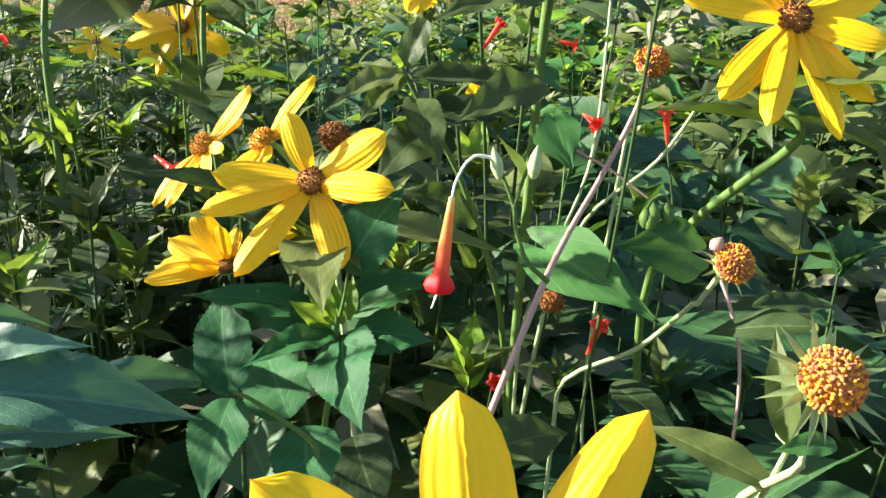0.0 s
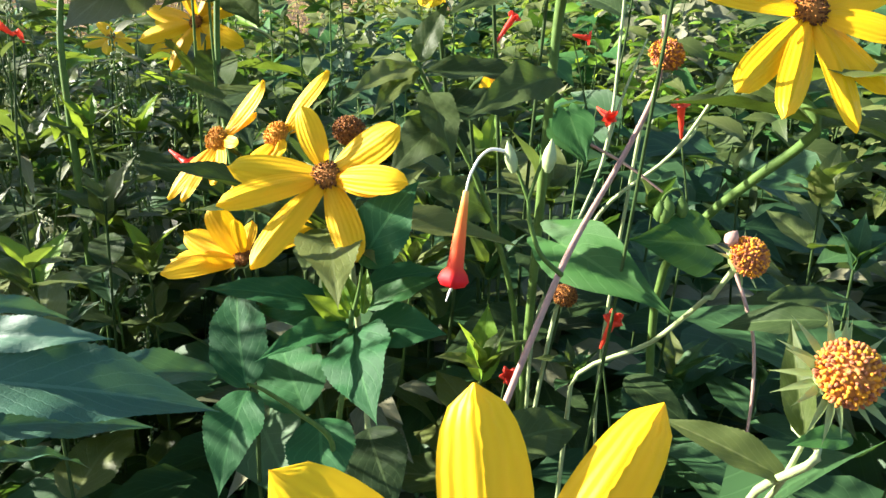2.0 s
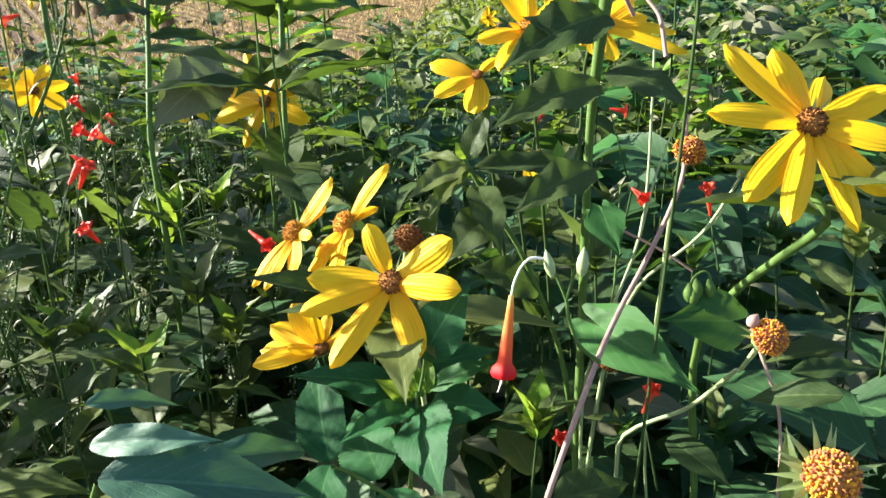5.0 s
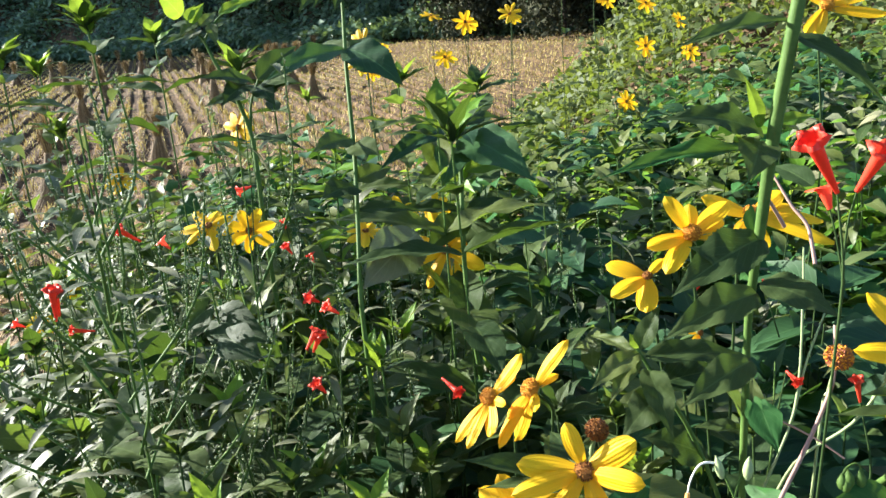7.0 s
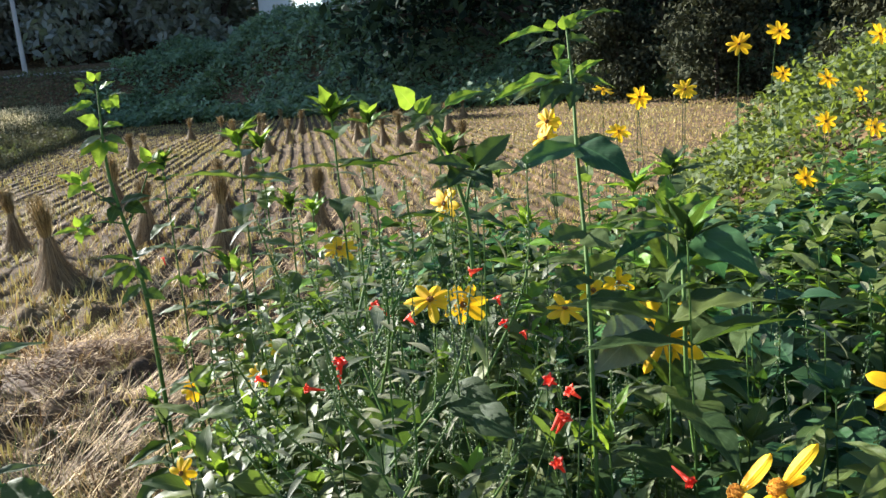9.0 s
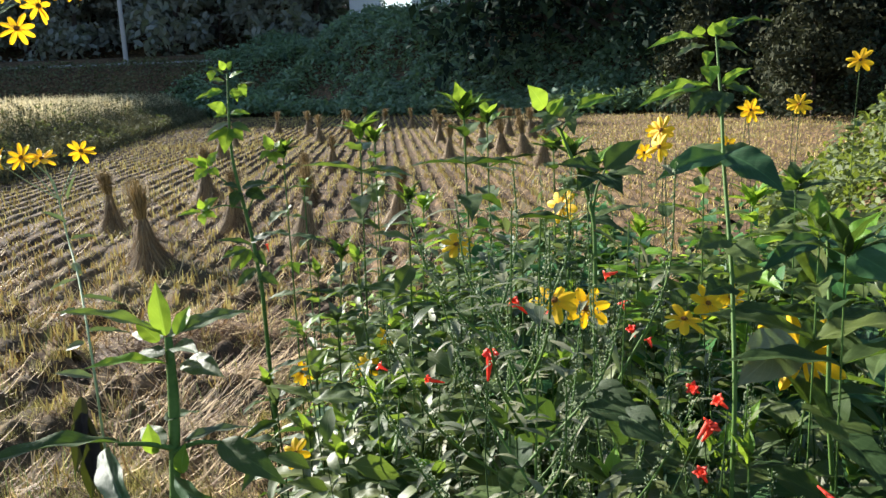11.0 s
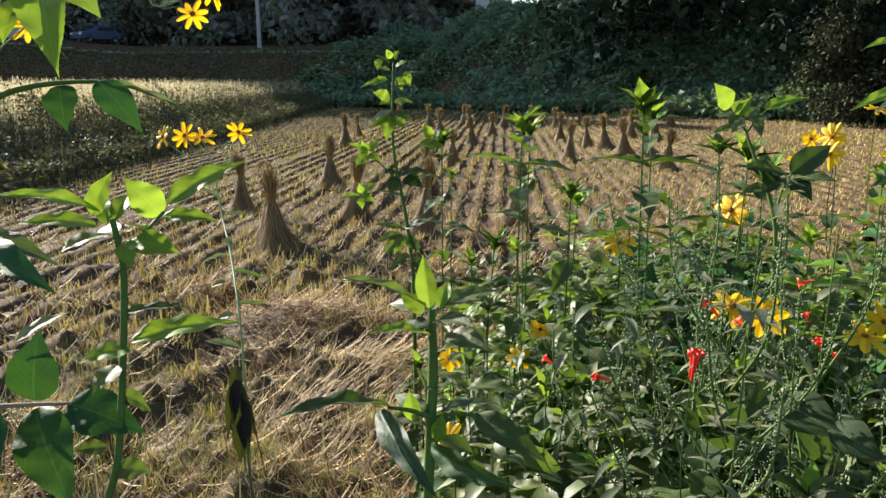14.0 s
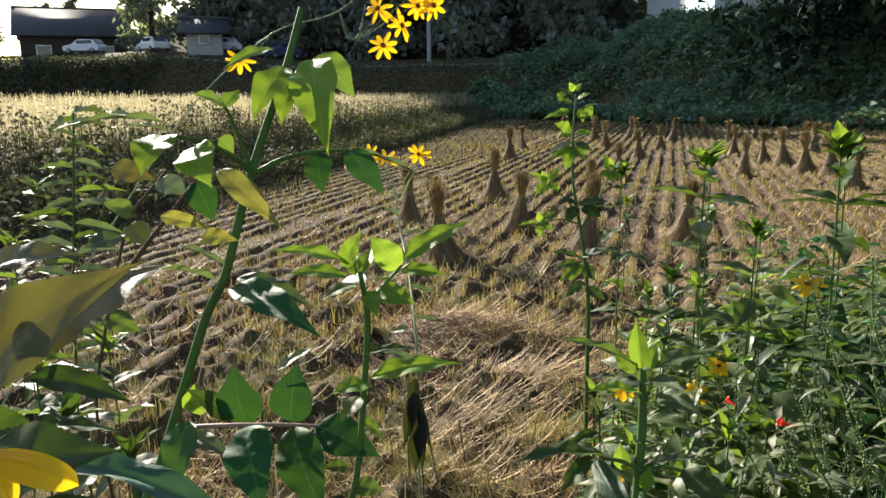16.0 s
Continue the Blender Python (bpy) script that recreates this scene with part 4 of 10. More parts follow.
def shoot(foot, top, size=0.09, pairs=5, spacing=0.07, mat=None, young=None, stem=0.003, seed=0, label="", spread=0.5, lean_in=0.0, stem_mat=None, narrow=0.85, head=5, fine=True):
    """An upright leafy stem: leaves in crossed pairs, a tuft of young leaves at the top."""
    r = np.random.RandomState(seed)
    t = thing("leafy_plant", foot, label or "upright green plant with toothed leaves in pairs", "plant", "leafy plants in the bed")
    f, e = Vector(foot), Vector(top)
    mid = f.lerp(e, 0.55) + Vector((r.normal(0, 0.03), r.normal(0, 0.03), 0))
    stem_part(t, [tuple(f), tuple(mid), tuple(e)], [stem * 0.9, stem * 0.8, stem * 0.5], stem_mat or STEM)
    axis = (e - mid).normalized()
    for i in range(pairs):
        p = e - axis * spacing * (i + 0.35) * (1 + 0.12 * i)
        a = r.uniform(0, 0.6) + i * math.pi / 2
        s = size * (0.62 + 0.5 * min(i, 2) / 2) * r.uniform(0.85, 1.15)
        for q in (0, math.pi):
            if r.rand() < 0.08:
                continue
            aa = a + q + r.normal(0, 0.25)
            d = Vector((math.cos(aa), math.sin(aa), r.normal(0.25 - spread * 0.4 * min(i, 3) / 2, 0.15)))
            leaf_at(t, p, p + d.normalized() * s, narrow * r.uniform(0.85, 1.15), r.randint(3) if fine else 3 + r.randint(2), mat or LEAF, (r.normal(-0.1, 0.2), r.normal(0, 0.15), 1))
    for i in range(head):
        a = i * 2.4 + r.rand()
        s = size * r.uniform(0.28, 0.6)
        d = Vector((math.cos(a), math.sin(a), r.uniform(0.1, 1.1))).normalized()
        leaf_at(t, e - axis * r.uniform(0.0, 0.02), e + d * s, 0.9, r.randint(3) if fine else 3 + r.randint(2), (young or LEAF_BRIGHT) if i % 2 else (mat or LEAF), (-d.x * 0.5, -d.y * 0.5, 1))
    return t


def weed(seed, leaves, mat, tmpls, size, height, radius, depth, label, name="weed"):
    """A bushy weed: branching stems and a thick crown of leaves."""
    r = np.random.RandomState(seed)
    t = thing(name, (0, 0, 0), label, "weed", "undergrowth of the bed")
    wood, s = Soup(), Soup()
    for b in range(6):
        a, q = r.uniform(0, 6.28), radius * math.sqrt(r.rand())
        top = Vector((math.cos(a) * q, math.sin(a) * q, height * r.uniform(0.86, 1.04)))
        wood.add(tube([(top.x * 0.1, top.y * 0.1, 0), (top.x * 0.5, top.y * 0.5, height * 0.5), (top.x, top.y, top.z - 0.03)], [0.003, 0.0016, 0.0007], 4), Matrix.Identity(4))
        n = leaves // 6
        for i in range(n):
            f = r.rand() ** 1.3 * 0.34 / depth if i % 4 else r.rand()
            p = Vector((top.x * (0.5 + 0.5 * (1 - f)), top.y * (0.5 + 0.5 * (1 - f)), top.z - f * depth))
            az = i * 2.4 + r.normal(0, 0.3)
            d = Vector((math.cos(az), math.sin(az), r.normal(-0.15 - 0.3 * f, 0.28))).normalized()
            p = p + d * r.uniform(0.0, 0.04)
            sz = r.uniform(*size) * (0.6 + 0.4 * min(1, f * 6))
            s.add(tmpls[i % len(tmpls)], rng_matrix(p, d, (r.normal(-0.45, 0.25), r.normal(-0.1, 0.25), 1), sz))
    tagged(part("stem", wood.mesh("stem", STEM_DARK), t), kind="stuff")
    tagged(part("foliage", s.mesh("foliage", mat), t), kind="stuff")
    return t


def spike_weed(seed, height, label, branches=9, reach=0.30, mat=None):
    """A pale weed with many upright spikes of small clustered seeds."""
    r = np.random.RandomState(seed)
    t = thing("seeding_weed", (0, 0, 0), label, "weed", "seeding weeds in the bed")
    wood, beads, s = Soup(), Soup(), Soup()
    bead = tube([(0, 0, -1), (0, 0, 0), (0, 0, 1)], [0.3, 1.0, 0.3], 4, True)
    wood.add(tube([(0, 0, 0), (0.01, 0.01, height * 0.5), (0.02, -0.01, height)], [0.0022, 0.0016, 0.0007], 6), Matrix.Identity(4))
    for b in range(branches):
        z = height * (1 - 0.34 * b / branches)
        a = b * 2.4 + r.rand()
        l = reach * r.uniform(0.5, 1.0) * (0.35 + 0.65 * b / branches)
        e = Vector((math.cos(a) * l * 0.55, math.sin(a) * l * 0.55, z + l * 0.35))
        p0 = Vector((0.01, 0, z - 0.10))
        mid = p0.lerp(e, 0.5) + Vector((math.cos(a), math.sin(a), -0.3)) * 0.02
        wood.add(tube([tuple(p0), tuple(mid), tuple(e)], [0.0014, 0.0011, 0.0006], 5), Matrix.Identity(4))
        for i in range(120):
            f = 0.3 + 0.7 * ((r.randint(14) + r.normal(0.5, 0.22)) / 14)
            p = (p0.lerp(mid, f * 2) if f < 0.5 else mid.lerp(e, f * 2 - 1)) + Vector(r.normal(0, 0.0021, 3))
            q = r.uniform(0.0006, 0.0012)
            beads.add(bead, pose(*p, r.uniform(0, 90), r.uniform(0, 90), 0) @ Matrix.Scale(q, 4))
        for i in range(5):
            p = p0.lerp(e, r.rand())
            az = r.uniform(0, 6.28)
            s.add(B_NARROW[i % 2], rng_matrix(p, (math.cos(az), math.sin(az), r.normal(0, 0.3)), (0, 0, 1), r.uniform(0.02, 0.045)))
    tagged(part("stem", wood.mesh("stem", STEM), t), kind="stuff")
    tagged(part("seed_spike", beads.mesh("seed_spike", mat or SEED), t, None, "pale green clustered seeds"), kind="stuff")
    tagged(part("foliage", s.mesh("foliage", LEAF_GREY_SHEEN), t), kind="stuff")
    return t


# ---- undergrowth of the bed ----
def bed_edge(x, y):
    """Metres inside the ragged margin towards the paddy."""
    return min(x + 0.82 + 0.66 * (y - 0.46), x + 1.6) + 0.08 * noise.noise((x * 4, y * 4, 6))


def bed_top(x, y):
    """How high the leafy mass stands."""
    edge = bed_edge(x, y)
    h = 1.40 + 0.06 * noise.noise((x * 2.2, y * 2.2, 0)) - 0.04 * smooth(1.2, 2.4, y)
    h += 0.09 * smooth(-0.15, 0.35, x) * smooth(0.75, 1.5, y)
    h -= 0.075 * smooth(0.95, 0.35, math.hypot(x - 0.03, y - 0.05))
    return h * (0.58 + 0.42 * smooth(0.0, 0.34, edge))


def in_bed(x, y):
    return bed_edge(x, y) > 0.08 and y < 2.35 + 0.25 * noise.noise((x * 2, 0, 0)) + 1.4 * smooth(-0.7, 0.7, x) and x < 2.0 + 0.35 * noise.noise((0, y * 2.5, 3))


W = [weed(21, 192, LEAF_DEEP, [B_PLAIN[0], B_PLAIN[2]], (0.075, 0.135), 1.3, 0.19, 0.85, "dark green bushy weed with pointed leaves"),
     weed(22, 204, LEAF, [B_PLAIN[0], B_PLAIN[1]], (0.055, 0.105), 1.3, 0.17, 0.6, "green bushy weed with pointed leaves"),
     weed(23, 180, LEAF_DARK, [B_PLAIN[1], B_NARROW[1], B_PLAIN[0]], (0.05, 0.10), 1.3, 0.17, 0.5, "dark green weed with narrow leaves"),
     weed(24, 126, LEAF_HEART, [heart_blade(4, 1, 0.5, 0.14)], (0.035, 0.07), 1.3, 0.16, 0.4, "twining vine with heart-shaped green leaves"),
     weed(25, 192, LEAF_GREY_SHEEN, [B_PLAIN[1], B_PLAIN[0]], (0.05, 0.095), 1.3, 0.16, 0.5, "greyish green weed with narrow glossy leaves"),
     weed(26, 175, LEAF_BRIGHT, [B_PLAIN[0], B_NARROW[1]], (0.04, 0.08), 1.3, 0.13, 0.3, "fresh light green weed with small leaves")]
spots = []
for gx in np.arange(-2.4, 2.3, 0.17):
    for gy in np.arange(0.42, 4.0, 0.17):
        x, y = gx + R.uniform(-0.07, 0.07), gy + R.uniform(-0.07, 0.07)
        if in_bed(x, y) and math.hypot(x - 0.02, y - 0.0) > 0.44:
            spots.append((x, y))
spots.sort(key=lambda q: abs(q[0] - 0.2) + abs(q[1] - 1.4))
for i, (x, y) in enumerate(spots):
    pick = ((0, 0, 0, 1, 3, 2, 1, 4, 2, 0) if y < 1.5 and x > -0.4 else (2, 1, 4, 0, 3, 4, 1, 0, 5, 1))[R.randint(10)] if i >= 6 else i
    k = 1.0 if i < 6 else bed_top(x, y) / 1.3 * R.uniform(0.93, 1.05)
    m = pose(x, y, ground_height(x, y), 0, 0, R.uniform(-65, 65)) @ Matrix.Diagonal((1, 1, k, 1))
    if i < 6:
        W[i].matrix_basis = m
    else:
        copy_thing(W[pick], m)


# leafy shoots standing out of the undergrowth
POSE0 = (0.0, 0.0, 0.0)
SHOOTS = [shoot(POSE0, (0.02, 0.0, 1.3), 0.080, 8, 0.032, LEAF, LEAF_BRIGHT, 0.003, 71, "green plant with long toothed leaves in pairs", stem_mat=STEM_DARK, fine=False),
          shoot(POSE0, (-0.02, 0.02, 1.3), 0.070, 9, 0.030, LEAF_DARK, LEAF, 0.003, 72, "dark green plant with toothed leaves in pairs", stem_mat=STEM_DARK, fine=False),
          shoot(POSE0, (0.0, 0.03, 1.3), 0.089, 8, 0.036, LEAF_GREY_SHEEN, LEAF, 0.003, 73, "greyish green plant with long leaves, pale with painted sheen", 0.9, stem_mat=STEM_DARK, narrow=0.7, fine=False),
          shoot(POSE0, (0.03, -0.01, 1.3), 0.056, 10, 0.026, LEAF, LEAF_BRIGHT, 0.0026, 74, "small-leaved fresh green plant", stem_mat=STEM_DARK, fine=False),
          shoot(POSE0, (-0.01, -0.02, 1.3), 0.085, 7, 0.036, LEAF_DARK, LEAF, 0.003, 75, "dark plant with broad drooping leaves", 1.0, stem_mat=STEM_DARK, narrow=1.05, fine=False)]
stand = []
for gx in np.arange(-1.75, 2.0, 0.24):
    for gy in np.arange(0.5, 3.9, 0.24):
        x, y = gx + R.uniform(-0.1, 0.1), gy + R.uniform(-0.1, 0.1)
        if in_bed(x, y) and math.hypot(x - 0.02, y) > 0.55 and not (abs(x - 0.05) < 0.2 and y < 0.75):
            stand.append((x, y))
stand.sort(key=lambda q: abs(q[0] - 0.6) + abs(q[1] - 1.6))
for i, (x, y) in enumerate(stand):
    k = 1.0 if i < 5 else (bed_top(x, y) + R.uniform(-0.16, 0.0)) / 1.3
    m = pose(x, y, 0, R.uniform(-9, 9), R.uniform(-9, 9), R.uniform(0, 360)) @ Matrix.Diagonal((1, 1, k, 1))
    if i < 5:
        SHOOTS[i].matrix_basis = m
    else:
        copy_thing(SHOOTS[(0, 1, 2, 2, 3, 4, 0)[R.randint(7)]], m)


# ---- road, cars, pole and houses beyond the field ----
VIEW_F, VIEW_R = Vector((-0.568, 0.823, 0)), Vector((0.823, 0.568, 0))


def beyond(d, k, z=None):
    p = VIEW_F * d + VIEW_R * k
    return (p.x, p.y, ground_height(p.x, p.y) if z is None else z)


def block(name, parent, size, at, mat, bevel=0.02, label=""):
    """A box with softened edges; at is the middle of its base."""
    bm = bmesh.new()
    bmesh.ops.create_cube(bm, size=1.0)
    bmesh.ops.scale(bm, vec=size, verts=bm.verts)
    bmesh.ops.translate(bm, vec=(at[0], at[1], at[2] + size[2] / 2), verts=bm.verts)
    bmesh.ops.bevel(bm, geom=bm.edges, offset=bevel, segments=1, affect="EDGES")
    me = bpy.data.meshes.new(name)
    bm.to_mesh(me)
    bm.free()
    me.materials.append(mat)
    return part(name, me, parent, None, label)


TURN_R = math.degrees(math.atan2(VIEW_R.y, VIEW_R.x))
road = new("road", as_mesh("road", (np.array([tuple(Vector(beyond(d, k)) + Vector((0, 0, 0.02))) for k in np.linspace(-90, -8, 30) for d in (68.3, 72.5)]), np.array([(2 * i, 2 * i + 1, 2 * i + 3, 2 * i + 2) for i in range(29)]), np.zeros((60, 2))), ASPHALT))
tagged(road, "narrow grey asphalt road on a bank", "road", kind="structure")


def car(at, turn, paint, label):
    """A small hatchback: body, cabin with glass, wheels, lamps."""
    t = thing("car", at, label, "car", turn=turn)
    prof = [(-2.0, 0.35), (-2.05, 0.8), (-1.9, 0.95), (-1.75, 0.98), (-1.35, 1.45), (0.35, 1.5), (1.05, 1.0), (1.85, 0.88), (2.05, 0.65), (2.02, 0.35)]
    vs = [(x, y * (0.82 if z > 1.2 else 1.0), z) for y in (-0.83, 0.83) for x, z in prof]
    n = len(prof)
    bm = bmesh.new()
    bv = [bm.verts.new(v) for v in vs]
    for i in range(n):
        j = (i + 1) % n
        bm.faces.new((bv[i], bv[j], bv[n + j], bv[n + i]))
    bm.faces.new(bv[:n])
    bm.faces.new(bv[n:][::-1])
    bmesh.ops.recalc_face_normals(bm, faces=bm.faces)
    bmesh.ops.bevel(bm, geom=bm.edges, offset=0.05, segments=2, affect="EDGES")
    me = bpy.data.meshes.new("body")
    bm.to_mesh(me)
    bm.free()
    me.materials.append(paint)
    part("body", me, t)
    for y in (-0.79, 0.79):
        block("side_window", t, (1.7, 0.06, 0.34), (-0.45, y, 1.03), WINDOW)
    for x, a in ((0.75, 48), (-1.62, -42)):
        w = block("windscreen", t, (0.06, 1.25, 0.62), (0, 0, -0.31), WINDOW)
        w.matrix_basis = pose(x, 0, 1.26, 0, -a if x > 0 else -a, 0)
    for x in (-1.3, 1.3):
        for y in (-0.78, 0.78):
            tyre = part("wheel", as_mesh("wheel", tube([(0, -0.1, 0), (0, -0.09, 0), (0, 0.09, 0), (0, 0.1, 0)], [0.22, 0.31, 0.31, 0.22], 18), RUBBER), t, pose(x, y, 0.31))
            part("rim", as_mesh("rim", tube([(0, -0.11, 0), (0, 0.11, 0)], [0.18, 0.18], 14), PAINT_SILVER), tyre)
    for y in (-0.6, 0.6):
        block("headlight", t, (0.1, 0.34, 0.14), (2.0, y, 0.68), PAINT_WHITE)
    return t


car(beyond(69.6, -36.6), TURN_R + 245, PAINT_BLUE, "dark blue car parked beside the road")
car(beyond(69.8, -43.0), TURN_R + 205, PAINT_SILVER, "silver hatchback parked beside the road")
car(beyond(69.5, -58.5), TURN_R + 185, PAINT_WHITE, "white car parked by the house")
car(beyond(69.4, -50.4), TURN_R + 150, PAINT_WHITE, "white car parked beside the road")

pole = thing("utility_pole", beyond(65.5, -20.6), "tall grey concrete utility pole beside the road", "utility pole")
part("post", as_mesh("post", tube([(0, 0, -0.3), (0, 0, 5), (0, 0, 10)], [0.19, 0.16, 0.12], 12), CONCRETE), pole)
block("crossarm", pole, (1.5, 0.09, 0.09), (0, 0, 9.3), CONCRETE)
for k in (-0.6, 0.0, 0.6):
    part("insulator", as_mesh("insulator", tube([(k, 0, 9.39), (k, 0, 9.45), (k, 0, 9.55)], [0.05, 0.07, 0.03], 10), PLASTER), pole)
kerb = thing("kerb", beyond(64.6, -45, 0.0), "pale concrete kerb along the road's edge", "kerb", kind="structure", turn=TURN_R)
for i in range(36):
    block("kerb_stone", kerb, (1.9, 0.2, 0.22), (-36 + 2.0 * i, 0, beyond(64.6, -81 + 2.0 * i)[2] - 0.05 + 0.02 * math.sin(i * 2.1)), CONCRETE, 0.03)


def house(at, turn, size, roof, label, wall_mat, windows):
    """A house with walls, overhanging tiled roof and framed windows on its front."""
    t = thing("house", at, label, "house", turn=turn)
    w, d, h = size
    block("wall", t, (w, d, h), (0, 0, -0.3), wall_mat, 0.03)
    if roof:
        n = 12
        vs, fs = [], []
        for i, x in enumerate((-w / 2 - 0.7, w / 2 + 0.7)):
            vs += [(x, -d / 2 - 0.7, h - 0.45), (x, 0, h + roof), (x, d / 2 + 0.7, h - 0.45), (x, d / 2 + 0.7, h - 0.65), (x, 0, h + roof - 0.25), (x, -d / 2 - 0.7, h - 0.65)]
        fs = [(i, (i + 1) % 6, 6 + (i + 1) % 6, 6 + i) for i in range(6)] + [(0, 5, 4, 1), (1, 4, 3, 2), (6, 7, 10, 11), (7, 8, 9, 10)]
        vs = np.array(vs)
        part("roof", as_mesh("roof", (vs, np.array(fs), vs[:, :2]), ROOFING, False), t, None, "dark tiled roof")
        block("ridge", t, (w + 1.5, 0.3, 0.22), (0, 0, h + roof - 0.05), ROOFING, 0.05)
    else:
        block("parapet", t, (w + 0.2, d + 0.2, 0.3), (0, 0, h - 0.3), CONCRETE, 0.03)
    for x, z, a, b in windows:
        f = block("window", t, (a, 0.1, b), (x, -d / 2 - 0.03, z), PAINT_WHITE, 0.02, "white window frame")
        block("pane", f, (a * 0.86, 0.06, b * 0.84), (x, -d / 2 - 0.075, z + b * 0.08), WINDOW, 0.01)
        block("sill", f, (a + 0.15, 0.2, 0.06), (x, -d / 2 - 0.1, z - 0.06), CONCRETE, 0.01)
    return t


FACE = TURN_R
house((-97.0, 25.5, 5.3), FACE + 40, (10.5, 7, 3.6), 2.6, "house with pale walls and a dark tiled roof behind the meadow", BARK, [(-3, 0.9, 1.5, 1.2), (0.5, 0.3, 1.0, 2.0), (3.2, 0.9, 1.5, 1.2)])
house((-46.2, 64.0, 6.0), FACE - 4, (2.8, 7, 4.8), 0, "narrow white building on the hill", PLASTER, [(0, 1.2, 0.9, 1.1)])
house((-39.5, 69.5, 6.0), FACE - 4, (8.6, 8, 5.4), 0, "white building with dark windows on the hill", PLASTER, [(-3.2, 1.2, 1.1, 1.2), (-1.1, 1.2, 1.1, 1.2), (1.1, 1.2, 1.1, 1.2), (3.2, 1.2, 1.1, 1.2), (-3.2, 3.6, 1.1, 1.2), (-1.1, 3.6, 1.1, 1.2), (1.1, 3.6, 1.1, 1.2), (3.2, 3.6, 1.1, 1.2)])
house((-74.0, 31.0, 5.9), FACE + 30, (3.2, 3, 2.2), 0.9, "small pale shed beside the road", CONCRETE, [(0, 0.7, 0.9, 0.9)])


def shrub_spot():
    l, a = R.uniform(-0.5, 1.9), R.uniform(-16, 44)
    x, y = -15.85 - 0.757 * l - 0.653 * a, 7.58 - 0.653 * l + 0.757 * a
    n = 0.55 + 0.6 * noise.noise((x * 0.5, y * 0.5, 7))
    z = ground_height(x, y) + max(0.05, n * R.uniform(0.1, 1.1))
    return (x, y, z), (0.3, 0.3, 0.8)


shrubs = new("edge_weeds", leaf_cloud(15000, shrub_spot, (0.06, 0.15), [B_TINY], 0.6).mesh("edge_weeds", LEAF_SHADE))
tagged(shrubs, "dark green weeds along the shaded edge of the meadow", "weeds", kind="stuff")


def hedge_spot():
    k, d = R.uniform(-85, -14), R.uniform(56.5, 64.2)
    p = VIEW_F * d + VIEW_R * k
    z = ground_height(p.x, p.y) - 0.25 * smooth(63, 64.2, d) + R.uniform(0.0, 0.35 + 0.5 * max(0, noise.noise((k * 0.3, 0, 4))))
    return (p.x, p.y, z), (-0.2, -0.6, 0.8)


hedge = new("verge_plants", leaf_cloud(26000, hedge_spot, (0.15, 0.34), [B_TINY], 0.6).mesh("verge_plants", LEAF_SHADE))
tagged(hedge, "low green plants on the road bank", "plants", kind="stuff")


def garden_spot():
    k, d = R.uniform(-92, -44), R.uniform(56, 62)
    p = VIEW_F * d + VIEW_R * k
    z = ground_height(p.x, p.y) + R.uniform(0.0, 1.0 + 2.2 * max(0, noise.noise((k * 0.16, d * 0.16, 9))))
    return (p.x, p.y, z), (0.2, -0.6, 0.8)


garden = new("hedge", leaf_cloud(16000, garden_spot, (0.2, 0.42), [B_TINY], 0.6).mesh("hedge", LEAF_OLIVE))
tagged(garden, "loose olive-green hedge between the meadow and the road", "hedge", kind="stuff")
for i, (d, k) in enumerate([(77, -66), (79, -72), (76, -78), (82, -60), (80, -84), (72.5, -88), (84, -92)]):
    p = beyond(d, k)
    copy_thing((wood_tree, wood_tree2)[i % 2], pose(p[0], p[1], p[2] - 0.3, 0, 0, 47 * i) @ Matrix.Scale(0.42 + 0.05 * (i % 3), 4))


# ---- vine leaves and red trumpet flowers ----
HEART = as_mesh("leaf", heart_blade(), LEAF_HEART)
HEART_DARK = as_mesh("leaf", heart_blade(fold=0.16), LEAF_DARK)


def heart_at(t, base, tip, width, face, mesh=None):
    b, e = Vector(base), Vector(tip)
    return part("leaf", mesh or HEART, t, t.matrix_basis.inverted() @ rng_matrix(b, e - b, face, (e - b).length, width), "heart-shaped green leaf")


def trumpet(mat, closed=False):
    """A unit-long tube along Z that opens into five short lobes."""
    vs, uv, fs = [], [], []
    prof = [(0.0, 0.34), (0.12, 0.42), (0.5, 0.75), (0.82, 1.0), (0.9, 1.1), (0.97, 1.7), (0.94, 2.05)]
    if closed:
        prof = [(0.0, 0.34), (0.12, 0.45), (0.5, 0.78), (0.8, 1.0), (0.86, 1.5), (0.93, 1.75), (0.99, 1.35), (1.02, 0.3)]
    n = 20
    for i, (z, r) in enumerate(prof):
        for j in range(n):
            a = 2 * math.pi * j / n
            k = r * (1 + (0.28 * math.cos(5 * a) if (i >= 5 and not closed) else (0.1 * math.cos(5 * a) if i >= 4 else 0)))
            vs.append((math.cos(a) * k, math.sin(a) * k, z - (0.05 * (1 - math.cos(5 * a)) if i == 6 and not closed else 0)))
            uv.append((j / n, z))
    for i in range(len(prof) - 1):
        for j in range(n):
            a, b = i * n + j, i * n + (j + 1) % n
            fs.append((a, b, b + n, a + n))
    return as_mesh("red_flower", (np.array(vs), np.array(fs), np.array(uv)), mat)


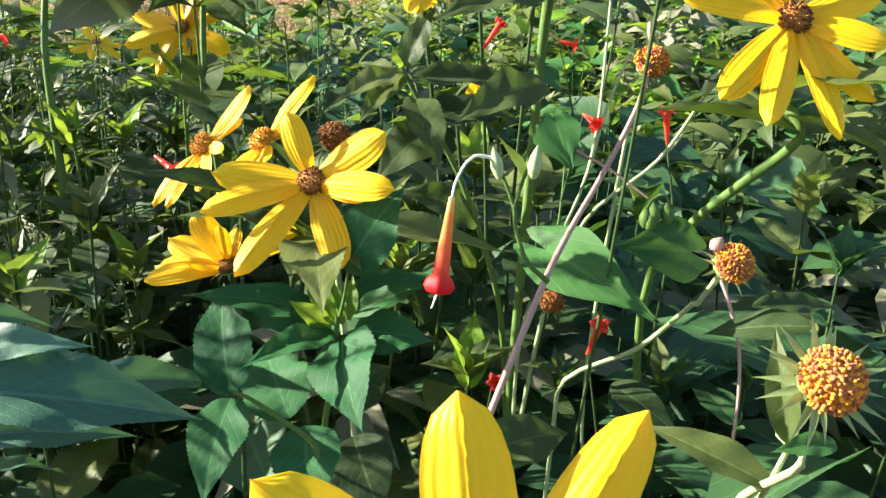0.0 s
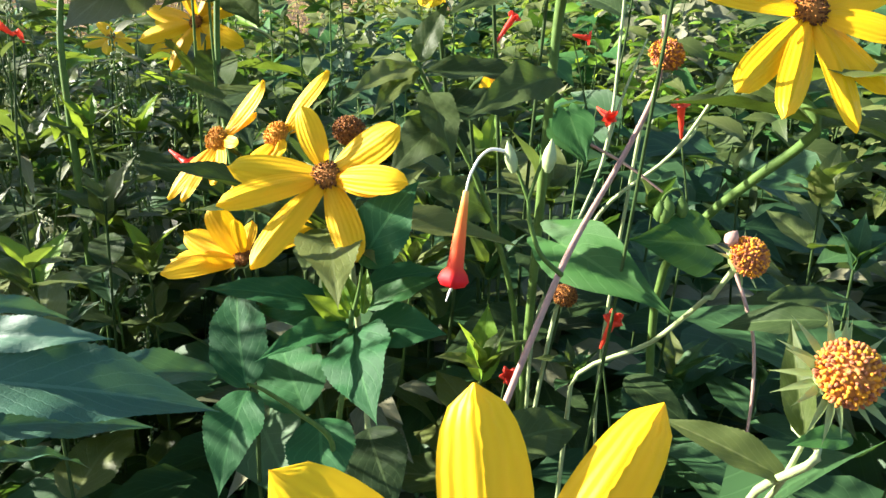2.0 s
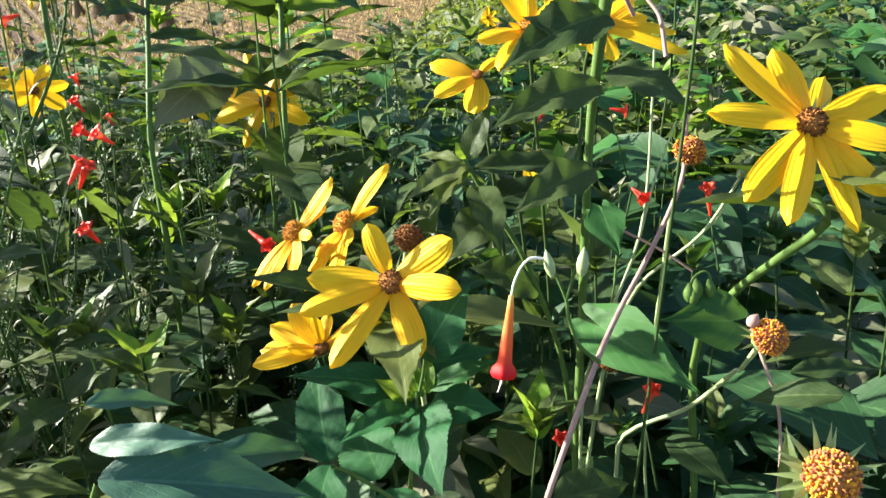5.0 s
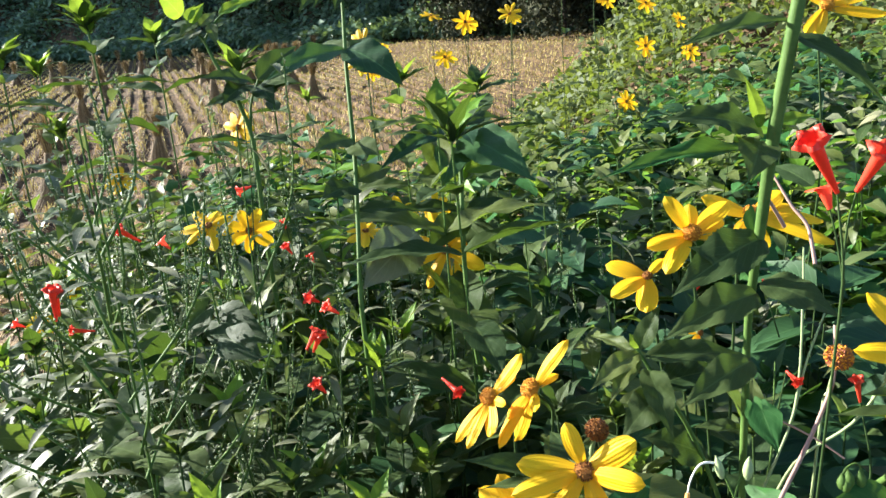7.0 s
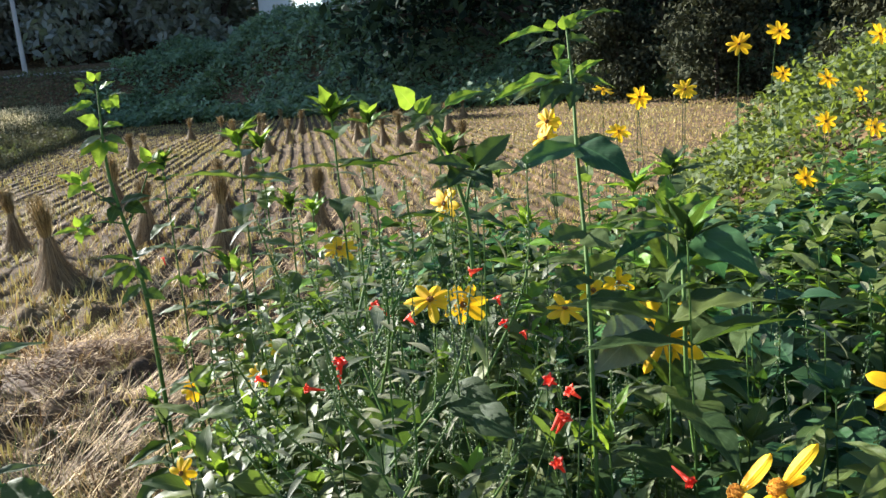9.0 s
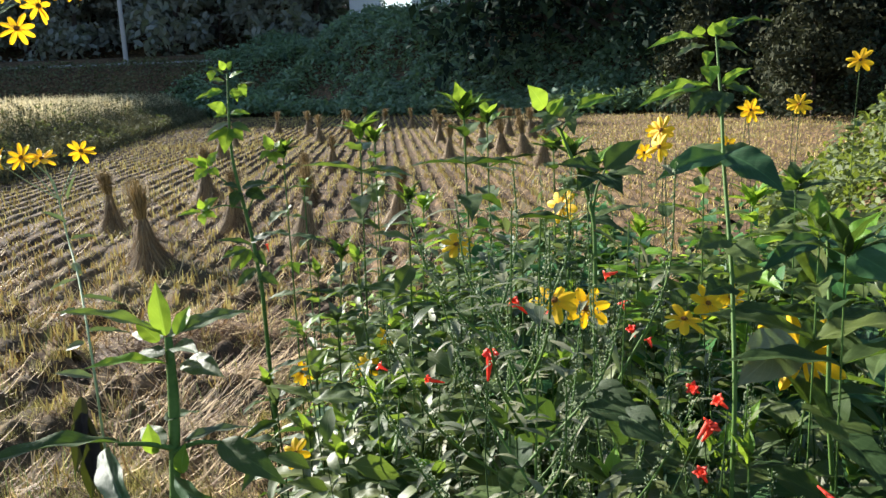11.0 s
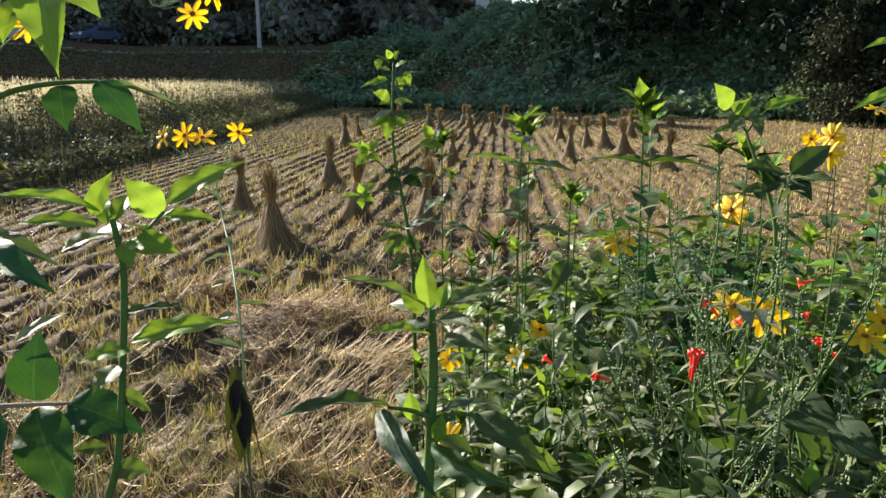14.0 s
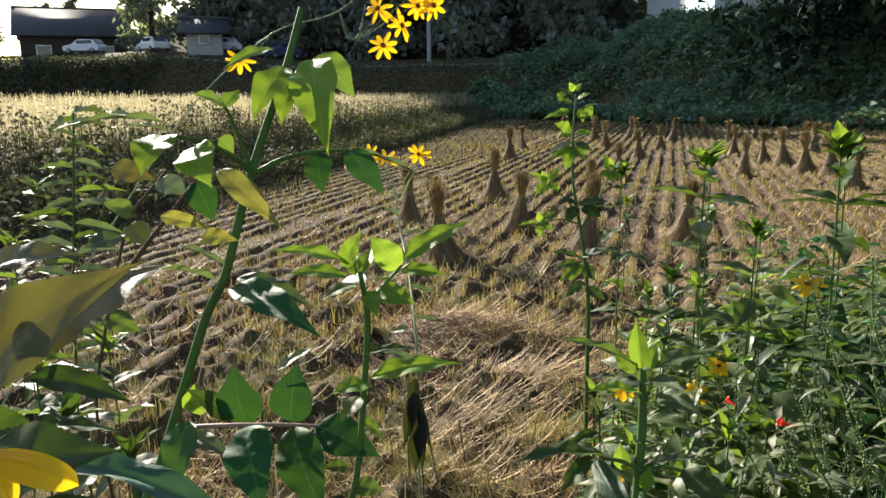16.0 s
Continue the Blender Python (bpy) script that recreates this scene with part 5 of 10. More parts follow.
def flower_gradient():
    """Tube orange above, red towards the lobes."""
    m, nt, p = shader("petal_orange_to_red")
    uv = nt.nodes.new("ShaderNodeUVMap")
    sep = nt.nodes.new("ShaderNodeSeparateXYZ")
    nt.links.new(uv.outputs[0], sep.inputs[0])
    n = noise_node(nt, 250.0)
    v = math_node(nt, "ADD", sep.outputs[1], math_node(nt, "MULTIPLY", math_node(nt, "SUBTRACT", n, 0.5), 0.15))
    nt.links.new(ramp(nt, v, [(0.0, (0.75, 0.42, 0.12)), (0.18, (0.78, 0.20, 0.03)), (0.6, (0.72, 0.10, 0.025)), (0.82, (0.62, 0.04, 0.015)), (0.9, (0.55, 0.012, 0.015))]), p.inputs["Base Color"])
    p.inputs["Roughness"].default_value, p.inputs["Specular IOR Level"].default_value = 0.5, 0.15
    bump(nt, n, 0.2, 0.0004, p)
    return m


TRUMPETS = {"petal_red": trumpet(RED), "petal_tube_orange": trumpet(flower_gradient(), True)}


def red_flower(t, base, tip, star, mat):
    b, e = Vector(base), Vector(tip)
    d = e - b
    m = rng_matrix(b, d, (0.3, -0.8, 0.5)) @ pose(0, 0, 0, -90)
    k = star / 2.2
    return part("red_flower", TRUMPETS[mat.name], t, t.matrix_basis.inverted() @ m @ Matrix.Diagonal((k, k, max(d.length, 0.012), 1)))


def bud(t, foot_at, tip_at, r, mat, name="bud"):
    """A plump bud between two points."""
    a, b = Vector(foot_at), Vector(tip_at)
    inv = t.matrix_basis.inverted()
    prof = [(0.0, 0.35), (0.15, 0.75), (0.4, 1.0), (0.65, 0.8), (0.85, 0.4), (1.0, 0.04)]
    return part(name, as_mesh(name, tube([tuple(inv @ a.lerp(b, f)) for f, _ in prof], [r * q for _, q in prof], 10, True), mat), t)




# ---- the near flowers, vines and leaves ----
sunflower_plant((0.04, 0.48, 0.0), (-0.014, 0.362, 1.511), (-0.15, -0.81, 0.57), 0.0068, via=((-0.025, 0.386, 1.418), (-0.020, 0.383, 1.477),), stem=0.0018, label="large yellow ray flower with eight petals and a brown eye", tips=[(-0.025, 0.372, 1.535), (0.014, 0.364, 1.531), (0.019, 0.348, 1.514), (0.009, 0.355, 1.508), (0.001, 0.342, 1.484), (-0.037, 0.334, 1.482), (-0.053, 0.348, 1.501), (-0.052, 0.362, 1.512)], tone=DISC_SMALL, seed=1, width=0.95)
sunflower_plant((-0.04, 0.59, 0.0), (-0.092, 0.474, 1.492), (-0.54, -0.66, 0.53), 0.0065, via=(), stem=0.0018, label="yellow ray flower seen edge-on with an orange eye", tips=[(-0.068, 0.484, 1.522), (-0.074, 0.487, 1.504), (-0.077, 0.461, 1.494), (-0.086, 0.447, 1.476), (-0.103, 0.446, 1.466), (-0.115, 0.459, 1.462)], tone=DISC_FULL, seed=2, width=0.85)
sunflower_plant((-0.01, 0.61, 0.0), (-0.064, 0.489, 1.492), (-0.48, -0.63, 0.61), 0.0072, via=(), stem=0.0018, label="yellow ray flower seen edge-on with an orange eye", tips=[(-0.037, 0.501, 1.526), (-0.045, 0.500, 1.499), (-0.057, 0.466, 1.487), (-0.078, 0.470, 1.477), (-0.083, 0.457, 1.461), (-0.076, 0.483, 1.452)], tone=DISC_FULL, seed=3, width=0.85)
sunflower_plant((-0.00, 0.50, 0.0), (-0.055, 0.383, 1.465), (-0.10, -0.49, 0.86), 0.005, via=(), stem=0.0018, label="yellow ray flower half hidden among leaves", tips=[(-0.088, 0.388, 1.459), (-0.084, 0.396, 1.470), (-0.070, 0.391, 1.485), (-0.086, 0.370, 1.461), (-0.069, 0.374, 1.469), (-0.054, 0.399, 1.476), (-0.021, 0.403, 1.476), (-0.056, 0.380, 1.484)], tone=DISC_SMALL, seed=4, width=0.9)
sunflower_plant((0.21, 0.50, 0.0), (0.161, 0.376, 1.579), (0.04, -0.84, 0.54), 0.0075, via=((0.138, 0.429, 1.453), (0.176, 0.384, 1.533),), stem=0.0034, label="large yellow ray flower with nine drooping petals and a brown eye", tips=[(0.125, 0.386, 1.609), (0.146, 0.392, 1.606), (0.173, 0.405, 1.592), (0.195, 0.386, 1.590), (0.193, 0.367, 1.572), (0.118, 0.372, 1.584), (0.132, 0.354, 1.552), (0.147, 0.346, 1.545), (0.176, 0.352, 1.540), (0.188, 0.359, 1.553)], tone=DISC_SMALL, seed=5, width=0.82)
sunflower_plant((0.06, 0.24, 0.0), (0.0521, 0.1835, 1.4717), (-0.05, -0.62, 0.78), 0.0085, via=(), stem=0.0018, label="bright yellow ray flower close by", tips=[(0.0439, 0.2138, 1.5146), (0.0835, 0.2138, 1.5125), (0.0042, 0.1995, 1.5001), (0.1043, 0.1929, 1.4921), (0.0933, 0.1636, 1.4738), (0.0536, 0.1481, 1.4644), (0.0148, 0.1597, 1.4683)], tone=DISC_SMALL, seed=6, width=1.25, leaves=0)
seed_head((0.02, 0.48, 0.0), (-0.009, 0.387, 1.522), (0.23, -0.58, 0.78), 0.0062, HEAD_BROWN, False, label="spent brown flower head behind a yellow flower")
seed_head((0.14, 0.53, 0.0), (0.124, 0.429, 1.553), (0.07, -0.66, 0.75), 0.0070, HEAD_ORANGE, False, via=((0.120, 0.441, 1.519),), stem=0.0012)
seed_head((0.12, 0.52, 0.0), (0.153, 0.367, 1.485), (0.31, -0.71, 0.64), 0.0075, HEAD_ORANGE, False, via=((0.096, 0.406, 1.397), (0.129, 0.398, 1.428), (0.144, 0.379, 1.461)), stem=0.0015)
seed_head((0.16, 0.33, 0.0), (0.1331, 0.240, 1.507), (0.09, -0.80, 0.59), 0.0074, HEAD_ORANGE, True, via=((0.123, 0.253, 1.457), (0.132, 0.241, 1.482)), stem=0.0016, label="spent round orange flower head ringed by pale green sepals")
seed_head((0.11, 0.54, 0.0), (0.094, 0.445, 1.427), (0.07, -0.66, 0.75), 0.0058, HEAD_BROWN, False, stem=0.0011, stem_mat=STEM_DARK)
vine = thing("flowering_vine", (0.06, 0.32, 0.0), "thin purplish climbing vine with heart-shaped leaves", "vine", 'red-flowered vines')
stem_part(vine, [(0.06, 0.32, 0.0), (0.055, 0.315, 1.426), (0.061, 0.327, 1.443), (0.078, 0.353, 1.481), (0.089, 0.375, 1.494), (0.100, 0.391, 1.508), (0.113, 0.410, 1.527), (0.121, 0.423, 1.544), (0.123, 0.438, 1.569)], [0.0015, 0.0013, 0.0013, 0.0013, 0.0012, 0.0012, 0.0012, 0.0011, 0.0011], STEM_PURPLE)
stem_part(vine, [(0.119, 0.485, 1.590), (0.116, 0.498, 1.610), (0.107, 0.506, 1.622), (0.096, 0.517, 1.641)], [0.0013, 0.0012, 0.0010, 0.0008], STEM_PURPLE, "side_stem")
stem_part(vine, [(0.102, 0.496, 1.611), (0.092, 0.488, 1.629), (0.083, 0.474, 1.645)], [0.0013, 0.0011, 0.0008], STEM_PURPLE, "side_stem")
heart_at(vine, (0.0812, 0.3868, 1.4785), (0.1212, 0.3455, 1.4681), 0.62, (-0.30, -0.55, 0.78))
heart_at(vine, (0.1453, 0.3983, 1.4770), (0.1101, 0.3886, 1.4817), 0.92, (-0.15, -0.80, 0.58))
heart_at(vine, (0.081, 0.428, 1.520), (0.090, 0.413, 1.507), 0.86, (-0.01, -0.78, 0.62))
heart_at(vine, (0.082, 0.406, 1.529), (0.089, 0.390, 1.512), 0.85, (-0.05, -0.84, 0.54))
heart_at(vine, (0.081, 0.467, 1.628), (0.080, 0.460, 1.611), 0.86, (0.14, -0.78, 0.61))
stem_part(vine, [(0.078, 0.348, 1.481), (0.069, 0.346, 1.490), (0.064, 0.349, 1.502), (0.063, 0.351, 1.509), (0.056, 0.355, 1.525)], [0.0010, 0.0009, 0.0008, 0.0007, 0.0006], STEM, "side_stem")
stem_part(vine, [(0.063, 0.351, 1.509), (0.066, 0.353, 1.520), (0.069, 0.354, 1.529)], [0.0008, 0.0007, 0.0005], STEM, "side_stem")
bud(vine, (0.069, 0.351, 1.520), (0.070, 0.354, 1.532), 0.0028, STEM_PALE, "bud")
bud(vine, (0.057, 0.352, 1.519), (0.054, 0.356, 1.530), 0.0024, STEM_PALE, "bud")
stem_part(vine, [(0.054, 0.355, 1.526), (0.048, 0.353, 1.527), (0.044, 0.351, 1.524), (0.041, 0.348, 1.518), (0.040, 0.346, 1.513)], [0.0007, 0.0006, 0.0005, 0.0005, 0.0004], WHITE, "style")
red_flower(vine, (0.040, 0.346, 1.513), (0.037, 0.332, 1.481), 0.0068, ORANGE)
stem_part(vine, [(0.037, 0.331, 1.482), (0.036, 0.329, 1.480), (0.035, 0.328, 1.477)], [0.0005, 0.0004, 0.0003], WHITE, "stamen")
stem_part(vine, [(0.148, 0.377, 1.484), (0.154, 0.365, 1.468), (0.159, 0.360, 1.453), (0.160, 0.352, 1.434), (0.160, 0.348, 1.412)], [0.0009, 0.0008, 0.0007, 0.0007, 0.0006], STEM_PURPLE, "tendril")
bud(vine, (0.144, 0.367, 1.490), (0.148, 0.370, 1.495), 0.003, STEM_PURPLE, "dry_bud")
stem_part(vine, [(0.092, 0.426, 1.514), (0.113, 0.423, 1.504), (0.129, 0.419, 1.494)], [0.0007, 0.0006, 0.0005], STEM_PURPLE, "side_stem")
stem_part(vine, [(0.124, 0.400, 1.489), (0.126, 0.403, 1.497), (0.132, 0.405, 1.500), (0.135, 0.403, 1.495)], [0.0008, 0.0007, 0.0006, 0.0005], STEM, "side_stem")
bud(vine, (0.124, 0.398, 1.487), (0.124, 0.401, 1.496), 0.003, STEM, "green_bud")
bud(vine, (0.128, 0.398, 1.489), (0.127, 0.402, 1.498), 0.003, STEM, "green_bud")
bud(vine, (0.134, 0.399, 1.489), (0.133, 0.402, 1.498), 0.003, STEM, "green_bud")
bud(vine, (0.126, 0.397, 1.486), (0.126, 0.400, 1.495), 0.003, STEM, "green_bud")
cross = thing("branching_stem", (0.09, 0.45, 0.0), "pale green branching stem rising to a yellow flower", "stem")
stem_part(cross, [(0.09, 0.45, 0.0), (0.091, 0.451, 1.415), (0.106, 0.442, 1.474), (0.135, 0.435, 1.508), (0.152, 0.429, 1.545)], [0.0013, 0.0012, 0.0010, 0.0009, 0.0008], STEM_PALE)
stem_part(cross, [(0.135, 0.435, 1.508), (0.144, 0.439, 1.517), (0.147, 0.442, 1.525)], [0.0008, 0.0007, 0.0005], STEM_PALE, "side_stem")
bud(cross, (0.148, 0.429, 1.540), (0.155, 0.429, 1.552), 0.0024, STEM_PALE, "bud")
cross2 = thing("branching_stem", (0.08, 0.45, 0.0), "pale green branching stem among the leaves", "stem")
stem_part(cross2, [(0.08, 0.45, 0.0), (0.080, 0.446, 1.348), (0.083, 0.460, 1.411), (0.111, 0.481, 1.489), (0.117, 0.508, 1.556), (0.118, 0.521, 1.589)], [0.0011, 0.0011, 0.0010, 0.0009, 0.0008, 0.0007], STEM_PALE)
stem_part(cross2, [(0.111, 0.481, 1.489), (0.119, 0.493, 1.520), (0.131, 0.506, 1.551)], [0.0010, 0.0008, 0.0006], STEM_PALE, "side_stem")
stem_part(cross2, [(0.083, 0.460, 1.411), (0.097, 0.476, 1.451), (0.101, 0.502, 1.514)], [0.0008, 0.0007, 0.0005], STEM, "side_stem")
shoot_a = thing("leafy_plant", (-0.01, 0.36, 0.0), "upright green plant with broad toothed leaves in pairs", "plant", 'leafy plants in the bed')
stem_part(shoot_a, [(-0.01, 0.36, 0.0), (-0.009, 0.358, 1.402), (-0.006, 0.363, 1.427), (-0.005, 0.368, 1.451)], [0.0016, 0.0014, 0.0012, 0.0010], STEM)
leaf_at(shoot_a, (-0.0030, 0.3699, 1.4417), (0.0111, 0.3219, 1.4291), 1.20, 1, LEAF_BROAD, (-0.30, -0.72, 0.62))
leaf_at(shoot_a, (-0.0059, 0.3700, 1.4420), (-0.0345, 0.3330, 1.4453), 0.74, 0, LEAF_BROAD, (-0.15, -0.50, 0.85))
leaf_at(shoot_a, (-0.0119, 0.3775, 1.4474), (-0.0678, 0.3735, 1.4536), 0.64, 0, LEAF_BROAD, (-0.15, -0.50, 0.85))
leaf_at(shoot_a, (-0.0097, 0.3789, 1.4453), (-0.0507, 0.3844, 1.4397), 0.94, 0, LEAF_BROAD, (-0.12, -0.72, 0.68))
leaf_at(shoot_a, (0.0008, 0.3732, 1.4494), (0.0328, 0.3748, 1.4649), 0.71, 0, LEAF_HEART, (-0.50, -0.55, 0.67))
leaf_at(shoot_a, (-0.0010, 0.3859, 1.4542), (0.0307, 0.4031, 1.4549), 0.90, 0, LEAF_BROAD, (-0.15, -0.50, 0.85))
leaf_at(shoot_a, (0.0011, 0.3753, 1.4413), (0.0337, 0.3703, 1.4408), 1.26, 1, LEAF_BROAD, (-0.12, -0.72, 0.68))
leaf_at(shoot_a, (0.0014, 0.3481, 1.4805), (0.0209, 0.3604, 1.5096), 1.36, 1, LEAF_BROAD, (-0.12, -0.72, 0.68))
leaf_at(shoot_a, (-0.0056, 0.3712, 1.4449), (-0.0222, 0.3891, 1.4629), 0.79, 2, LEAF_BRIGHT, (-0.12, -0.72, 0.68))
leaf_at(shoot_a, (-0.0032, 0.3716, 1.4456), (-0.0093, 0.3828, 1.4601), 0.99, 2, LEAF_BRIGHT, (-0.12, -0.72, 0.68))
leaf_at(shoot_a, (-0.0005, 0.3722, 1.4471), (-0.0008, 0.3839, 1.4623), 1.00, 2, LEAF_BRIGHT, (-0.12, -0.72, 0.68))
leaf_at(shoot_a, (-0.0083, 0.3705, 1.4432), (-0.0252, 0.3698, 1.4556), 1.18, 2, LEAF_BRIGHT, (-0.15, -0.50, 0.85))
stem_part(shoot_a, [(-0.004, 0.368, 1.451), (-0.002, 0.369, 1.461), (-0.001, 0.370, 1.471)], [0.0009, 0.0007, 0.0006], STEM, "side_stem")
shoot_b = thing("leafy_plant", (-0.01, 0.33, 0.0), "low spreading plant with large dark toothed leaves", "plant", 'leafy plants in the bed')
stem_part(shoot_b, [(-0.01, 0.33, 0.0), (-0.007, 0.330, 1.411), (-0.019, 0.326, 1.427), (-0.030, 0.320, 1.440), (-0.035, 0.316, 1.445)], [0.0012, 0.0011, 0.0010, 0.0008, 0.0007], STEM)
leaf_at(shoot_b, (-0.0471, 0.3541, 1.4183), (-0.0612, 0.3978, 1.4466), 1.00, 1, LEAF_BROAD, (-0.10, -0.80, 0.60))
leaf_at(shoot_b, (-0.0457, 0.3495, 1.4202), (-0.0472, 0.3134, 1.3980), 1.16, 1, LEAF_BROAD, (-0.10, -0.75, 0.65))
leaf_at(shoot_b, (-0.0584, 0.3516, 1.4260), (-0.1098, 0.3086, 1.4423), 0.58, 0, LEAF_SKY_SHEEN, (-0.15, -0.50, 0.85))
leaf_at(shoot_b, (-0.0147, 0.3464, 1.4110), (-0.0063, 0.3124, 1.3935), 1.43, 1, LEAF_BROAD, (0.00, -0.75, 0.65))
leaf_at(shoot_b, (-0.0251, 0.3641, 1.4021), (-0.0440, 0.4016, 1.4154), 1.47, 1, LEAF_BROAD, (0.00, -0.80, 0.60))
leaf_at(shoot_b, (0.0028, 0.3623, 1.3962), (0.0181, 0.3378, 1.3752), 1.59, 1, LEAF_DARK, (-0.12, -0.72, 0.68))
leaf_at(shoot_b, (-0.0114, 0.3887, 1.3955), (0.0126, 0.4131, 1.4011), 1.69, 1, LEAF_DARK, (-0.12, -0.72, 0.68))
shoot_c = thing("leafy_plant", (-0.14, 0.28, 0.0), "plant with very large dull green leaves, bluish sky sheen painted on", "plant", 'leafy plants in the bed')
stem_part(shoot_c, [(-0.14, 0.28, 0.0), (-0.138, 0.285, 1.411), (-0.120, 0.283, 1.458)], [0.0021, 0.0017, 0.0013], STEM)
leaf_at(shoot_c, (-0.114, 0.275, 1.466), (-0.042, 0.291, 1.450), 0.98, 2, LEAF_SKY_SHEEN, (-0.03, -0.44, 0.90))
leaf_at(shoot_c, (-0.123, 0.288, 1.472), (-0.072, 0.290, 1.475), 0.58, 0, LEAF_SKY_SHEEN, (-0.02, -0.61, 0.80))
leaf_at(shoot_c, (-0.114, 0.278, 1.446), (-0.069, 0.305, 1.431), 0.62, 0, LEAF_SKY_SHEEN, (-0.03, -0.44, 0.90))
leaf_at(shoot_c, (-0.108, 0.274, 1.436), (-0.099, 0.315, 1.403), 0.52, 0, LEAF_SKY_SHEEN, (-0.03, -0.44, 0.90))
leaf_at(shoot_c, (-0.154, 0.336, 1.458), (-0.129, 0.371, 1.436), 0.67, 0, LEAF_SKY_SHEEN, (-0.03, -0.44, 0.90))
shoot_d = thing("leafy_plant", (0.13, 0.27, 0.0), "slender plant with long pointed leaves", "plant", 'leafy plants in the bed')
stem_part(shoot_d, [(0.13, 0.27, 0.0), (0.132, 0.266, 1.435), (0.128, 0.247, 1.470), (0.129, 0.243, 1.486)], [0.0011, 0.0010, 0.0008, 0.0007], STEM_PALE)
leaf_at(shoot_d, (0.129, 0.247, 1.470), (0.098, 0.261, 1.477), 0.80, 2, LEAF, (-0.03, -0.49, 0.87))
leaf_at(shoot_d, (0.129, 0.243, 1.486), (0.126, 0.258, 1.510), 0.73, 2, LEAF, (-0.51, -0.74, 0.45))
leaf_at(shoot_d, (0.138, 0.239, 1.490), (0.121, 0.234, 1.490), 0.81, 0, LEAF_HEART, (-0.03, -0.49, 0.87))
leaf_at(shoot_d, (0.179, 0.345, 1.470), (0.146, 0.361, 1.456), 0.80, 0, LEAF_DARK, (-0.03, -0.49, 0.87))
leaf_at(shoot_d, (0.167, 0.374, 1.463), (0.207, 0.385, 1.460), 0.60, 0, LEAF_DARK, (-0.03, -0.49, 0.87))
leaf_at(shoot_d, (0.062, 0.374, 1.384), (0.100, 0.395, 1.381), 1.19, 1, LEAF_DARK, (-0.02, -0.55, 0.84))
leaf_at(shoot_d, (0.121, 0.404, 1.405), (0.148, 0.379, 1.395), 0.99, 0, LEAF_DARK, (-0.02, -0.55, 0.84))
shoot_e = thing("leafy_plant", (0.07, 0.47, 0.0), "upright plant with a fresh green leafy top", "plant", 'leafy plants in the bed')
stem_part(shoot_e, [(0.07, 0.47, 0.0), (0.070, 0.465, 1.407), (0.045, 0.459, 1.483), (0.024, 0.459, 1.519), (0.012, 0.460, 1.540)], [0.0019, 0.0017, 0.0015, 0.0013, 0.0011], STEM)
leaf_at(shoot_e, (0.013, 0.460, 1.540), (0.026, 0.467, 1.567), 1.00, 0, LEAF, (-0.14, -0.78, 0.60))
leaf_at(shoot_e, (0.013, 0.459, 1.538), (-0.014, 0.424, 1.529), 0.77, 0, LEAF, (0.10, -0.39, 0.91))
leaf_at(shoot_e, (0.017, 0.459, 1.535), (0.080, 0.481, 1.527), 0.65, 0, LEAF_DARK, (0.10, -0.39, 0.91))
leaf_at(shoot_e, (0.012, 0.458, 1.537), (-0.003, 0.423, 1.521), 0.73, 0, LEAF, (0.10, -0.39, 0.91))
leaf_at(shoot_e, (0.018, 0.461, 1.526), (0.033, 0.420, 1.501), 0.77, 1, LEAF_DARK, (0.11, -0.49, 0.86))
leaf_at(shoot_e, (0.013, 0.460, 1.541), (0.007, 0.463, 1.549), 1.78, 0, LEAF_BRIGHT, (0.13, -0.66, 0.74))
leaf_at(shoot_e, (0.015, 0.461, 1.541), (0.018, 0.463, 1.547), 2.43, 0, LEAF_BRIGHT, (0.13, -0.66, 0.74))
leaf_at(shoot_e, (0.026, 0.458, 1.516), (0.069, 0.485, 1.513), 1.01, 1, LEAF_DARK, (0.10, -0.39, 0.91))
leaf_at(shoot_e, (0.010, 0.458, 1.537), (-0.021, 0.499, 1.530), 0.47, 0, LEAF, (0.10, -0.39, 0.91))
leaf_at(shoot_e, (0.029, 0.457, 1.513), (0.004, 0.434, 1.491), 1.23, 1, LEAF_DARK, (0.11, -0.49, 0.86))
leaf_at(shoot_e, (0.054, 0.463, 1.463), (0.016, 0.453, 1.479), 1.39, 1, LEAF_DARK, (0.11, -0.49, 0.86))
sunflower_plant((0.10, 0.62, 0.0), (0.046, 0.505, 1.604), (-0.08, -0.56, 0.82), 0.0065, via=(), stem=0.0018, label="yellow ray flower with an orange eye above dark leaves", tips=[(0.029, 0.512, 1.628), (0.045, 0.517, 1.621), (0.018, 0.489, 1.599), (0.030, 0.480, 1.584), (0.035, 0.499, 1.607), (0.071, 0.525, 1.620), (0.075, 0.508, 1.599), (0.067, 0.525, 1.608)], tone=DISC_FULL, seed=7, width=1.0)
sunflower_plant((0.14, 0.69, 0.0), (0.090, 0.566, 1.600), (0.28, -0.52, 0.81), 0.0065, via=(), stem=0.0018, label="yellow ray flower behind a thick green stem", tips=[(0.055, 0.565, 1.613), (0.086, 0.546, 1.582), (0.078, 0.558, 1.587), (0.111, 0.574, 1.614), (0.142, 0.549, 1.582), (0.138, 0.570, 1.592), (0.098, 0.547, 1.579), (0.120, 0.571, 1.602)], tone=DISC_FULL, seed=8, width=1.0)
